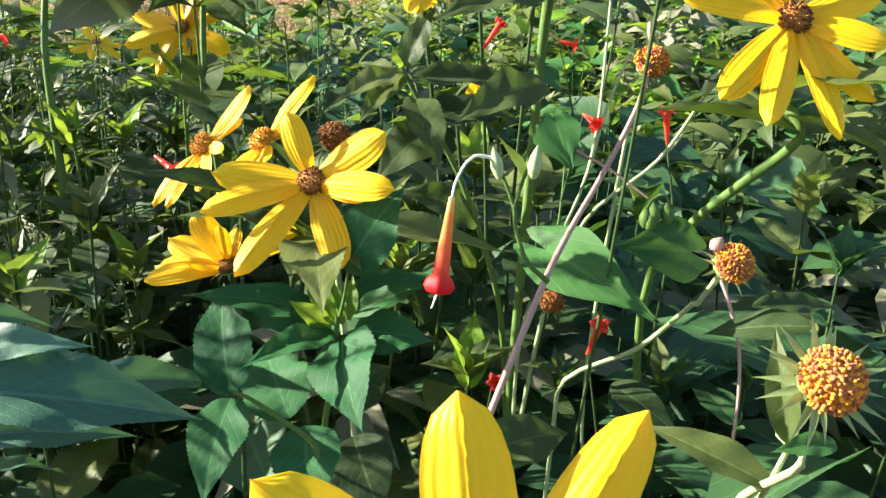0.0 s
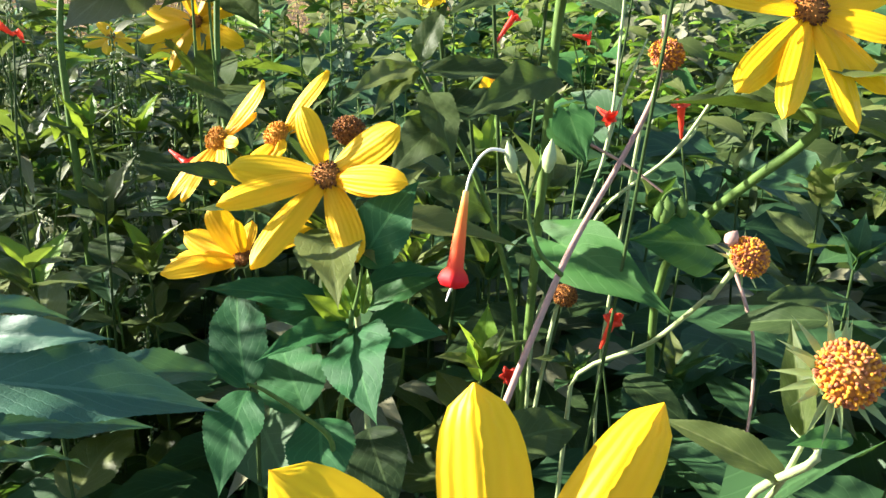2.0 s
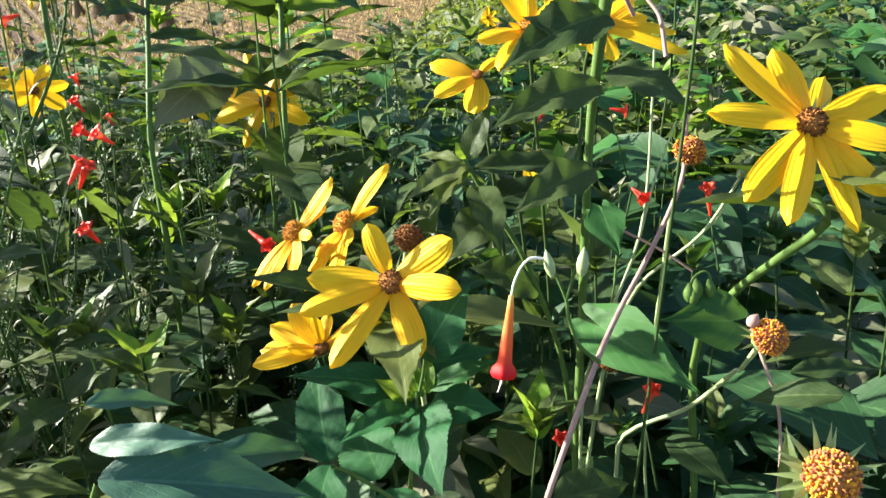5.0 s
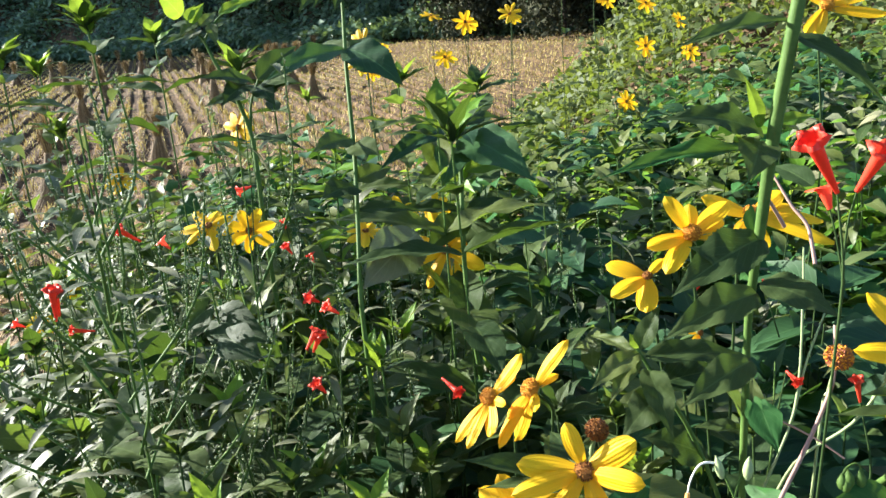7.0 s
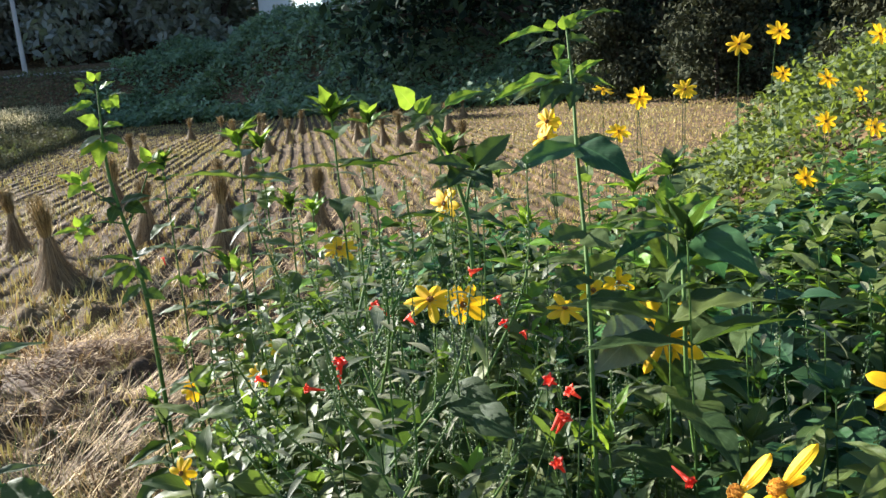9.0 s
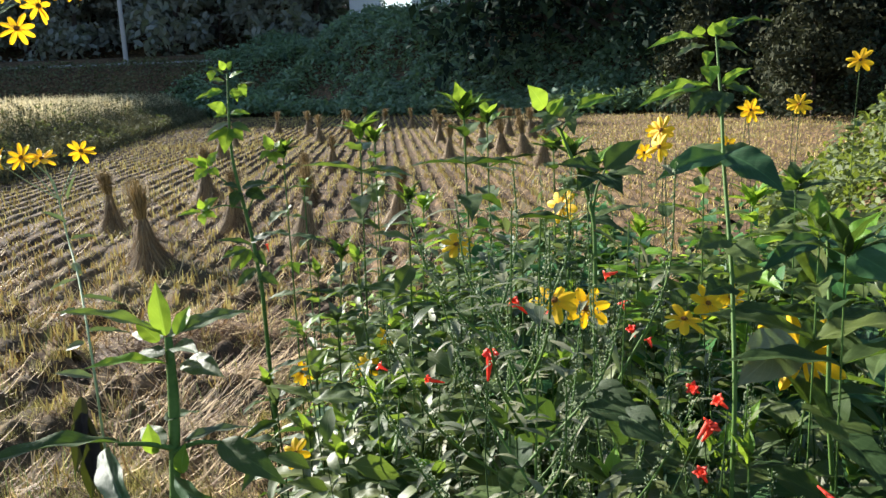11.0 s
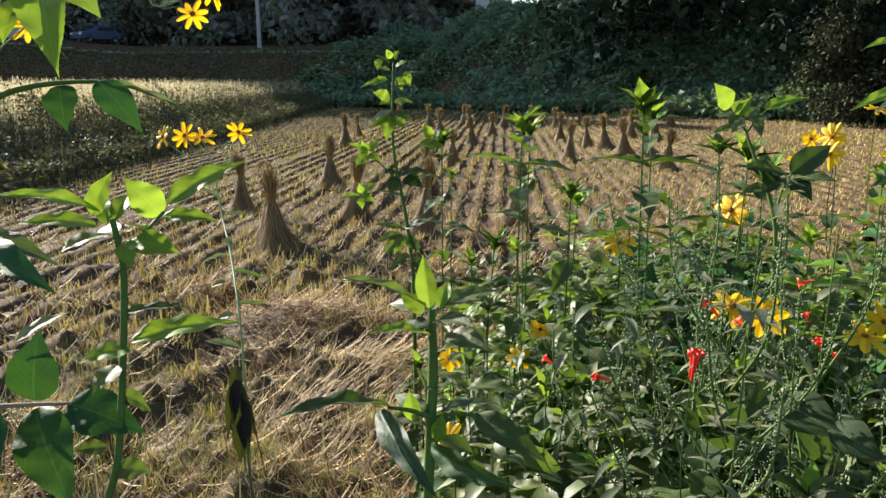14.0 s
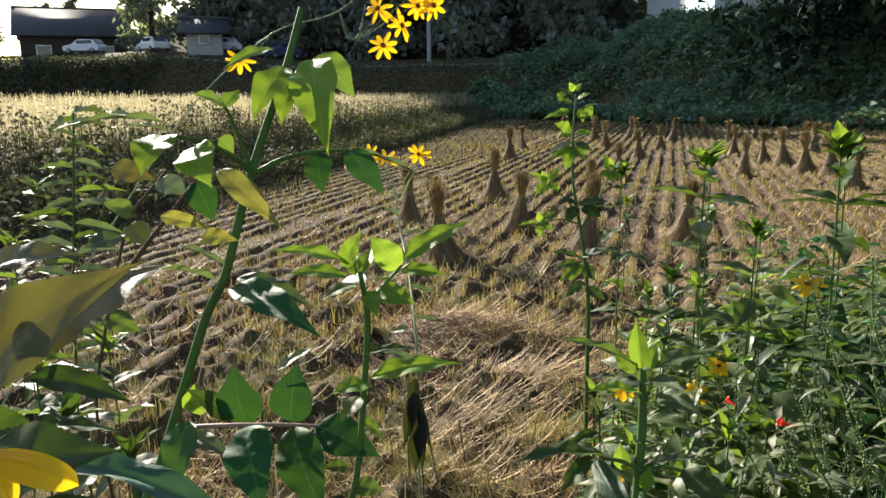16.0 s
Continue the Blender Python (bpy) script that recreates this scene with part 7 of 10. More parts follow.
stem_part(side_a, [(-2.285, 1.288, 1.517), (-2.266, 1.320, 1.591), (-2.246, 1.349, 1.652)], [0.0018, 0.0015, 0.0012], STEM_PALE, "side_stem")
leaf_at(side_a, (-2.150, 1.212, 1.352), (-2.109, 1.207, 1.320), 1.03, 2, LEAF_GREY_SHEEN, (0.31, -0.45, 0.84))
leaf_at(side_a, (-2.090, 1.161, 1.236), (-2.125, 1.133, 1.218), 1.10, 2, LEAF_GREY_SHEEN, (0.31, -0.45, 0.84))
leaf_at(side_a, (-2.018, 1.127, 1.157), (-2.059, 1.096, 1.139), 1.27, 2, LEAF_GREY_SHEEN, (0.31, -0.45, 0.84))
leaf_at(side_a, (-1.907, 1.062, 1.098), (-1.990, 1.012, 1.112), 0.67, 2, LEAF_GREY_SHEEN, (0.31, -0.45, 0.84))
leaf_at(side_a, (-2.139, 1.208, 1.304), (-2.204, 1.157, 1.273), 0.46, 2, LEAF_GREY_SHEEN, (0.31, -0.45, 0.84))
leaf_at(side_a, (-2.163, 1.220, 1.416), (-2.095, 1.266, 1.422), 0.49, 2, LEAF_GREY_SHEEN, (0.31, -0.45, 0.84))
leaf_at(side_a, (-2.266, 1.300, 1.516), (-2.249, 1.330, 1.591), 0.51, 2, LEAF_GREY_SHEEN, (0.31, -0.45, 0.84))
leaf_at(side_a, (-2.127, 1.203, 1.255), (-2.022, 1.265, 1.229), 0.33, 2, LEAF_GREY_SHEEN, (0.31, -0.45, 0.84))
leaf_at(side_a, (-2.017, 1.135, 1.187), (-1.918, 1.198, 1.177), 0.37, 2, LEAF_GREY_SHEEN, (0.31, -0.45, 0.84))
leaf_at(side_a, (-2.264, 1.285, 1.449), (-2.332, 1.249, 1.485), 0.50, 2, LEAF_GREY_SHEEN, (0.31, -0.45, 0.84))
side_b = thing("yellow_flower_plant", (-2.68, 0.01, 0.0), "tall branching plant hung with small yellow flowers", "flower", 'yellow flowers in the bed')
stem_part(side_b, [(-2.68, 0.01, 0.0), (-2.678, 0.009, 0.717), (-2.588, 0.280, 1.229), (-2.424, 0.645, 1.805), (-2.302, 0.865, 2.027), (-2.188, 1.025, 2.089), (-2.124, 1.143, 2.216)], [0.0029, 0.0027, 0.0025, 0.0023, 0.0021, 0.0019, 0.0017], STEM_PALE)
flower_head(side_b, (-2.094, 1.111, 1.991), (0.74, -0.60, 0.29), 0.008, n=8, length=0.05, seed=71, droop=0.35)
stem_part(side_b, [(-2.188, 1.025, 2.089), (-2.151, 1.046, 2.008), (-2.117, 1.088, 2.008), (-2.097, 1.113, 1.985)], [0.0011, 0.0009, 0.0008, 0.0007], STEM_PALE, "side_stem")
flower_head(side_b, (-2.119, 1.112, 2.096), (0.51, -0.78, 0.37), 0.008, n=8, length=0.05, seed=72, droop=0.35)
stem_part(side_b, [(-2.188, 1.025, 2.089), (-2.151, 1.046, 2.008), (-2.142, 1.089, 2.112), (-2.122, 1.114, 2.090)], [0.0011, 0.0009, 0.0008, 0.0007], STEM_PALE, "side_stem")
flower_head(side_b, (-2.067, 1.162, 2.047), (0.99, 0.00, 0.14), 0.008, n=8, length=0.05, seed=73, droop=0.35)
stem_part(side_b, [(-2.188, 1.025, 2.089), (-2.151, 1.046, 2.008), (-2.090, 1.138, 2.063), (-2.070, 1.164, 2.041)], [0.0011, 0.0009, 0.0008, 0.0007], STEM_PALE, "side_stem")
flower_head(side_b, (-2.046, 1.204, 2.102), (0.90, -0.26, 0.35), 0.008, n=8, length=0.05, seed=74, droop=0.35)
stem_part(side_b, [(-2.188, 1.025, 2.089), (-2.151, 1.046, 2.008), (-2.069, 1.181, 2.119), (-2.049, 1.206, 2.096)], [0.0011, 0.0009, 0.0008, 0.0007], STEM_PALE, "side_stem")
flower_head(side_b, (-2.017, 1.240, 2.102), (0.99, -0.15, -0.01), 0.008, n=8, length=0.05, seed=75, droop=0.35)
stem_part(side_b, [(-2.188, 1.025, 2.089), (-2.151, 1.046, 2.008), (-2.040, 1.217, 2.118), (-2.020, 1.242, 2.096)], [0.0011, 0.0009, 0.0008, 0.0007], STEM_PALE, "side_stem")
flower_head(side_b, (-2.348, 0.785, 1.956), (0.68, -0.33, 0.66), 0.008, n=8, length=0.05, seed=76, droop=0.35)
stem_part(side_b, [(-2.302, 0.865, 2.027), (-2.325, 0.819, 1.971), (-2.348, 0.785, 1.949)], [0.0011, 0.0009, 0.0007], STEM_PALE, "side_stem")
flower_head(side_b, (-2.048, 1.217, 2.150), (0.72, -0.58, 0.38), 0.008, n=8, length=0.05, seed=77, droop=0.35)
stem_part(side_b, [(-2.188, 1.025, 2.089), (-2.151, 1.046, 2.008), (-2.071, 1.194, 2.167), (-2.051, 1.219, 2.145)], [0.0011, 0.0009, 0.0008, 0.0007], STEM_PALE, "side_stem")
dried = thing("withered_plant", (-1.45, 0.75, 0.0), "black withered plant with shrivelled hanging leaves", "plant")
stem_part(dried, [(-1.45, 0.75, 0.0), (-1.454, 0.748, 0.938), (-1.485, 0.763, 1.058), (-1.519, 0.775, 1.180), (-1.544, 0.792, 1.230)], [0.0021, 0.0019, 0.0017, 0.0015, 0.0013], STEM_BROWN)
leaf_at(dried, (-1.521, 0.777, 1.192), (-1.503, 0.730, 1.075), 0.61, 2, LEAF_DEAD, (0.72, -0.58, 0.38))
leaf_at(dried, (-1.517, 0.778, 1.180), (-1.470, 0.755, 1.025), 0.56, 2, LEAF_DEAD, (0.72, -0.58, 0.38))
leaf_at(dried, (-1.525, 0.780, 1.218), (-1.510, 0.756, 1.134), 0.80, 2, LEAF_DEAD, (0.72, -0.58, 0.38))
leaf_at(dried, (-1.511, 0.777, 1.155), (-1.475, 0.779, 1.071), 0.70, 2, LEAF_DEAD, (0.72, -0.58, 0.38))
leaf_at(dried, (-1.521, 0.773, 1.180), (-1.515, 0.747, 1.127), 1.19, 2, LEAF_DEAD, (0.72, -0.58, 0.38))
leaf_at(dried, (-1.500, 0.764, 1.121), (-1.479, 0.742, 1.019), 0.79, 2, LEAF_DEAD, (0.72, -0.58, 0.38))
stem_part(dried, [(-1.483, 0.781, 1.108), (-1.445, 0.771, 1.030), (-1.410, 0.762, 0.965)], [0.0017, 0.0014, 0.0011], STEM_BROWN, "side_stem")
near_a = thing("leafy_plant", (-0.44, 0.13, 0.0), "sturdy shoot with bright green young leaves at its top", "plant", 'leafy plants in the bed')
stem_part(near_a, [(-0.44, 0.13, 0.0), (-0.4186, 0.1139, 1.5849), (-0.4225, 0.1205, 1.6204), (-0.4259, 0.1274, 1.6560), (-0.4306, 0.1323, 1.6871)], [0.0034, 0.0029, 0.0029, 0.0029, 0.0020], STEM)
leaf_at(near_a, (-0.4317, 0.1318, 1.6880), (-0.4382, 0.1344, 1.7153), 1.07, 2, LEAF_BRIGHT, (0.42, -0.79, 0.45))
leaf_at(near_a, (-0.4253, 0.1365, 1.6891), (-0.4197, 0.1835, 1.6877), 0.71, 0, LEAF, (0.12, -0.36, 0.93))
leaf_at(near_a, (-0.4354, 0.1298, 1.6901), (-0.4588, 0.0875, 1.7089), 0.49, 0, LEAF, (0.08, -0.30, 0.95))
leaf_at(near_a, (-0.4263, 0.1258, 1.6748), (-0.4300, 0.0827, 1.6859), 0.63, 0, LEAF_BRIGHT, (0.12, -0.36, 0.93))
leaf_at(near_a, (-0.4190, 0.1311, 1.6758), (-0.3873, 0.1276, 1.6735), 1.02, 0, LEAF, (0.16, -0.42, 0.89))
leaf_at(near_a, (-0.4344, 0.1292, 1.6851), (-0.4493, 0.1277, 1.6952), 1.34, 2, LEAF_BRIGHT, (0.31, -0.64, 0.70))
leaf_at(near_a, (-0.4272, 0.1349, 1.6879), (-0.4341, 0.1515, 1.6983), 1.03, 2, LEAF_BRIGHT, (0.37, -0.73, 0.58))
leaf_at(near_a, (-0.4336, 0.1360, 1.6853), (-0.4513, 0.1722, 1.6805), 0.68, 0, LEAF, (0.16, -0.42, 0.89))
leaf_at(near_a, (-0.4366, 0.1339, 1.6854), (-0.4664, 0.1375, 1.6824), 0.89, 0, LEAF, (0.16, -0.42, 0.89))
leaf_at(near_a, (-0.4247, 0.1290, 1.6826), (-0.3909, 0.1166, 1.6887), 0.75, 0, LEAF_DARK, (0.12, -0.36, 0.93))
leaf_at(near_a, (-0.4276, 0.1263, 1.6798), (-0.4490, 0.1230, 1.6760), 1.19, 0, LEAF_DARK, (0.08, -0.30, 0.95))
leaf_at(near_a, (-0.4259, 0.0934, 1.6447), (-0.4283, 0.0217, 1.6616), 0.44, 0, LEAF_DARK, (0.08, -0.30, 0.95))
leaf_at(near_a, (-0.4240, 0.0828, 1.6467), (-0.3652, 0.0572, 1.6310), 0.44, 0, LEAF_DEEP, (0.74, -0.66, 0.10))
leaf_at(near_a, (-0.4008, 0.1326, 1.6335), (-0.3579, 0.1338, 1.6196), 0.78, 0, LEAF_DARK, (0.24, -0.54, 0.81))
leaf_at(near_a, (-0.4182, 0.1163, 1.6168), (-0.3526, 0.1007, 1.6217), 0.49, 0, LEAF_DEEP, (0.74, -0.66, 0.10))
leaf_at(near_a, (-0.4158, 0.1227, 1.6349), (-0.4075, 0.1636, 1.6270), 0.47, 0, LEAF_GREY_SHEEN, (0.05, -0.24, 0.97))
leaf_at(near_a, (-0.4275, 0.1133, 1.6298), (-0.4317, 0.1144, 1.6451), 1.59, 2, LEAF_BRIGHT, (0.37, -0.73, 0.58))
leaf_at(near_a, (-0.4158, 0.1186, 1.6191), (-0.4154, 0.1227, 1.6337), 1.47, 2, LEAF_BRIGHT, (0.37, -0.73, 0.58))
leaf_at(near_a, (-0.4235, 0.1171, 1.6338), (-0.4503, 0.1237, 1.6349), 0.95, 0, LEAF_DARK, (0.24, -0.54, 0.81))
leaf_at(near_a, (-0.4239, 0.1200, 1.6461), (-0.4324, 0.1492, 1.6374), 0.84, 0, LEAF_DARK, (0.16, -0.42, 0.89))
stem_part(near_a, [(-0.4227, 0.1206, 1.6308), (-0.4275, 0.1090, 1.6372), (-0.4268, 0.0927, 1.6444)], [0.0016, 0.0013, 0.0010], STEM, "side_stem")
stem_part(near_a, [(-0.4220, 0.1206, 1.6287), (-0.4121, 0.1273, 1.6334), (-0.4003, 0.1330, 1.6334)], [0.0016, 0.0013, 0.0010], STEM, "side_stem")
near_b = thing("leafy_plant", (-0.63, 0.03, 0.0), "sturdy shoot with glowing bright green leaves", "plant", 'leafy plants in the bed')
stem_part(near_b, [(-0.63, 0.03, 0.0), (-0.5966, 0.0196, 1.5440), (-0.5956, 0.0320, 1.5860), (-0.6003, 0.0431, 1.6419), (-0.6069, 0.0526, 1.6978), (-0.6158, 0.0532, 1.7284)], [0.0034, 0.0025, 0.0024, 0.0022, 0.0021, 0.0018], STEM)
leaf_at(near_b, (-0.6227, 0.0485, 1.7340), (-0.6389, -0.0033, 1.7469), 0.66, 0, LEAF_BRIGHT, (0.21, -0.39, 0.90))
leaf_at(near_b, (-0.6249, 0.0457, 1.7312), (-0.6194, 0.0574, 1.7557), 1.11, 1, LEAF_BRIGHT, (0.50, -0.70, 0.51))
leaf_at(near_b, (-0.6034, 0.0780, 1.7291), (-0.6219, 0.0674, 1.7503), 1.38, 1, LEAF_BRIGHT, (0.39, -0.59, 0.70))
leaf_at(near_b, (-0.6010, 0.0818, 1.7355), (-0.5939, 0.1351, 1.7569), 0.75, 0, LEAF_BRIGHT, (0.31, -0.50, 0.81))
leaf_at(near_b, (-0.6022, 0.0788, 1.7284), (-0.5776, 0.0998, 1.7250), 0.91, 0, LEAF_BRIGHT, (0.26, -0.44, 0.86))
leaf_at(near_b, (-0.6222, 0.0465, 1.7249), (-0.6370, 0.0072, 1.7294), 0.96, 0, LEAF_BRIGHT, (0.21, -0.39, 0.90))
leaf_at(near_b, (-0.6166, 0.0499, 1.7193), (-0.6067, 0.0168, 1.7156), 0.94, 0, LEAF, (0.31, -0.50, 0.81))
leaf_at(near_b, (-0.6049, 0.0593, 1.7160), (-0.5751, 0.0705, 1.7099), 1.26, 0, LEAF_BRIGHT, (0.35, -0.55, 0.76))
leaf_at(near_b, (-0.6080, 0.0564, 1.7152), (-0.5849, 0.0463, 1.7031), 0.98, 1, LEAF_BRIGHT, (0.39, -0.59, 0.70))
leaf_at(near_b, (-0.5982, 0.0487, 1.6552), (-0.5836, 0.1158, 1.6536), 0.69, 0, LEAF_BRIGHT, (0.21, -0.39, 0.90))
leaf_at(near_b, (-0.5985, 0.0474, 1.6517), (-0.6005, 0.0180, 1.6506), 1.27, 0, LEAF_BRIGHT, (0.26, -0.44, 0.86))
leaf_at(near_b, (-0.6058, 0.0463, 1.6712), (-0.5916, 0.0857, 1.6695), 0.56, 0, LEAF_DARK, (0.08, -0.22, 0.97))
leaf_at(near_b, (-0.6015, 0.0288, 1.5936), (-0.6060, 0.0118, 1.5958), 1.45, 0, LEAF, (0.31, -0.50, 0.81))
leaf_at(near_b, (-0.5956, 0.0305, 1.5807), (-0.5801, 0.0436, 1.5784), 1.64, 0, LEAF, (0.31, -0.50, 0.81))
leaf_at(near_b, (-0.6146, 0.0539, 1.7274), (-0.6285, 0.0724, 1.7404), 1.16, 2, LEAF_BRIGHT, (0.47, -0.67, 0.58))
leaf_at(near_b, (-0.6175, 0.0508, 1.7256), (-0.6410, 0.0613, 1.7403), 0.92, 2, LEAF_BRIGHT, (0.47, -0.67, 0.58))
leaf_at(near_b, (-0.6116, 0.0550, 1.7215), (-0.6519, 0.0573, 1.7111), 0.76, 0, LEAF, (0.21, -0.39, 0.90))
leaf_at(near_b, (-0.6079, 0.0589, 1.7240), (-0.6225, 0.0839, 1.7132), 1.02, 0, LEAF_DARK, (0.21, -0.39, 0.90))
leaf_at(near_b, (-0.6024, 0.0412, 1.6419), (-0.5927, 0.0198, 1.6319), 1.29, 0, LEAF, (0.31, -0.50, 0.81))
leaf_at(near_b, (-0.5984, 0.0401, 1.6244), (-0.6020, 0.0591, 1.6061), 1.29, 0, LEAF, (0.31, -0.50, 0.81))
stem_part(near_b, [(-0.6077, 0.0529, 1.7012), (-0.6055, 0.0662, 1.7178), (-0.6021, 0.0798, 1.7312)], [0.0015, 0.0012, 0.0009], STEM, "side_stem")
near_c = thing("tall_plant", (-0.81, -0.08, 0.0), "tall thick-stemmed plant with drooping leaves, some yellow and eaten", "plant", 'leafy plants in the bed')
stem_part(near_c, [(-0.81, -0.08, 0.0), (-0.7122, -0.0900, 1.5271), (-0.7079, -0.0696, 1.5779), (-0.7051, -0.0532, 1.6209), (-0.7011, -0.0271, 1.6913), (-0.6960, -0.0118, 1.7225), (-0.6944, 0.0128, 1.7968), (-0.6890, 0.0404, 1.8671), (-0.6876, 0.0564, 1.9140)], [0.0048, 0.0039, 0.0037, 0.0036, 0.0034, 0.0034, 0.0033, 0.0029, 0.0024], STEM)
leaf_at(near_c, (-0.6676, 0.0520, 1.8763), (-0.6065, 0.0254, 1.8154), 0.75, 1, LEAF_BRIGHT, (0.58, -0.63, 0.52))
leaf_at(near_c, (-0.6798, 0.0366, 1.8710), (-0.6608, 0.0010, 1.8354), 0.97, 1, LEAF_BRIGHT, (0.55, -0.60, 0.58))
leaf_at(near_c, (-0.6880, 0.0314, 1.8841), (-0.6792, -0.0093, 1.8696), 0.78, 0, LEAF_BRIGHT, (0.42, -0.49, 0.77))
leaf_at(near_c, (-0.6750, 0.0600, 1.8795), (-0.6526, 0.0762, 1.8497), 1.27, 1, LEAF, (0.46, -0.53, 0.71))
leaf_at(near_c, (-0.6746, 0.0387, 1.8587), (-0.6571, 0.0195, 1.8317), 1.01, 1, LEAF_BRIGHT, (0.55, -0.60, 0.58))
leaf_at(near_c, (-0.6928, 0.0456, 1.8479), (-0.6999, 0.0763, 1.8236), 1.12, 0, LEAF_GREY_SHEEN, (0.36, -0.44, 0.82))
leaf_at(near_c, (-0.6951, -0.0042, 1.8448), (-0.6913, -0.0284, 1.8523), 1.58, 0, LEAF_BRIGHT, (0.46, -0.53, 0.71))
leaf_at(near_c, (-0.6955, -0.0048, 1.8440), (-0.7000, 0.0089, 1.8550), 1.84, 0, LEAF_BRIGHT, (0.46, -0.53, 0.71))
leaf_at(near_c, (-0.6802, -0.0546, 1.8263), (-0.6553, -0.0794, 1.8042), 1.44, 1, LEAF_BRIGHT, (0.55, -0.60, 0.58))
leaf_at(near_c, (-0.6769, -0.0383, 1.8169), (-0.6351, -0.0438, 1.7954), 1.20, 1, LEAF_BRIGHT, (0.55, -0.60, 0.58))
leaf_at(near_c, (-0.6821, -0.0543, 1.8340), (-0.6425, -0.1338, 1.8305), 0.24, 0, LEAF_GREY_SHEEN, (0.05, -0.15, 0.99))
leaf_at(near_c, (-0.6943, -0.0102, 1.8221), (-0.6960, -0.0001, 1.8108), 2.19, 0, LEAF, (0.46, -0.53, 0.71))
leaf_at(near_c, (-0.6782, -0.0516, 1.8284), (-0.6732, -0.0912, 1.8318), 0.48, 0, LEAF_GREY_SHEEN, (0.10, -0.20, 0.97))
leaf_at(near_c, (-0.6818, 0.0612, 1.8076), (-0.6659, 0.0552, 1.7801), 1.35, 1, LEAF_BROAD, (0.55, -0.60, 0.58))
leaf_at(near_c, (-0.6668, 0.0788, 1.8100), (-0.6362, 0.0886, 1.7791), 1.07, 0, LEAF_BROAD, (0.46, -0.53, 0.71))
leaf_at(near_c, (-0.6668, 0.0788, 1.8100), (-0.6396, 0.1324, 1.7839), 0.25, 0, LEAF_GREY_SHEEN, (0.15, -0.25, 0.96))
leaf_at(near_c, (-0.6909, -0.0133, 1.7995), (-0.6382, 0.0044, 1.7634), 0.59, 0, LEAF_YELLOW, (0.51, -0.57, 0.65))
leaf_at(near_c, (-0.6943, -0.0568, 1.7702), (-0.6807, -0.0290, 1.7608), 0.89, 0, LEAF_YELLOW, (0.46, -0.53, 0.71))
leaf_at(near_c, (-0.6935, -0.0307, 1.7520), (-0.6754, -0.0108, 1.7504), 1.23, 1, LEAF_YELLOW, (0.42, -0.49, 0.77))
leaf_at(near_c, (-0.7219, -0.0783, 1.8023), (-0.7115, -0.0536, 1.7943), 1.47, 1, LEAF_OLD, (0.46, -0.53, 0.71))
leaf_at(near_c, (-0.6818, -0.0131, 1.7159), (-0.5844, -0.0006, 1.6993), 0.56, 0, LEAF_BROAD, (0.31, -0.39, 0.86))
leaf_at(near_c, (-0.6895, -0.0052, 1.7201), (-0.6414, 0.0280, 1.7011), 0.72, 0, LEAF_GREY_SHEEN, (0.20, -0.29, 0.93))
leaf_at(near_c, (-0.6916, -0.0228, 1.7206), (-0.6509, -0.0935, 1.7418), 0.41, 0, LEAF_GREY_SHEEN, (0.15, -0.25, 0.96))
leaf_at(near_c, (-0.7129, -0.0394, 1.7453), (-0.6908, -0.0057, 1.7233), 0.41, 0, LEAF_GREY_SHEEN, (0.15, -0.25, 0.96))
leaf_at(near_c, (-0.7111, -0.0235, 1.7906), (-0.6979, -0.0170, 1.7629), 1.55, 0, LEAF_BROAD, (0.46, -0.53, 0.71))
leaf_at(near_c, (-0.6519, -0.0229, 1.6244), (-0.6540, -0.0279, 1.6660), 1.61, 1, LEAF_BROAD, (0.58, -0.63, 0.52))
leaf_at(near_c, (-0.6393, 0.0059, 1.6213), (-0.6421, 0.0149, 1.6612), 1.61, 1, LEAF_BROAD, (0.58, -0.63, 0.52))
leaf_at(near_c, (-0.6348, 0.0242, 1.6143), (-0.5864, 0.0444, 1.6022), 1.25, 0, LEAF_BROAD, (0.46, -0.53, 0.71))
leaf_at(near_c, (-0.6510, -0.0227, 1.6214), (-0.5993, -0.0373, 1.5843), 1.09, 1, LEAF_BROAD, (0.55, -0.60, 0.58))
leaf_at(near_c, (-0.6385, 0.0051, 1.6159), (-0.5810, -0.0039, 1.5757), 1.05, 0, LEAF_HEART, (0.55, -0.60, 0.58))
leaf_at(near_c, (-0.6857, -0.0451, 1.6261), (-0.6803, -0.0470, 1.6502), 1.54, 1, LEAF_BRIGHT, (0.55, -0.60, 0.58))
leaf_at(near_c, (-0.6602, 0.0075, 1.6535), (-0.6603, 0.0415, 1.6642), 0.68, 0, LEAF_GREY_SHEEN, (0.15, -0.25, 0.96))
leaf_at(near_c, (-0.6896, -0.0512, 1.6208), (-0.6587, -0.0734, 1.5849), 1.00, 1, LEAF_HEART, (0.46, -0.53, 0.71))
leaf_at(near_c, (-0.7012, -0.0524, 1.6092), (-0.6531, -0.0323, 1.5980), 0.63, 0, LEAF_GREY_SHEEN, (0.20, -0.29, 0.93))
leaf_at(near_c, (-0.6602, -0.0310, 1.6282), (-0.6641, -0.0584, 1.6539), 1.07, 0, LEAF_DARK, (0.36, -0.44, 0.82))
stem_part(near_c, [(-0.6936, 0.0132, 1.7952), (-0.6874, -0.0060, 1.8100), (-0.6842, -0.0299, 1.8210), (-0.6815, -0.0558, 1.8270)], [0.0021, 0.0018, 0.0015, 0.0011], STEM, "side_stem")
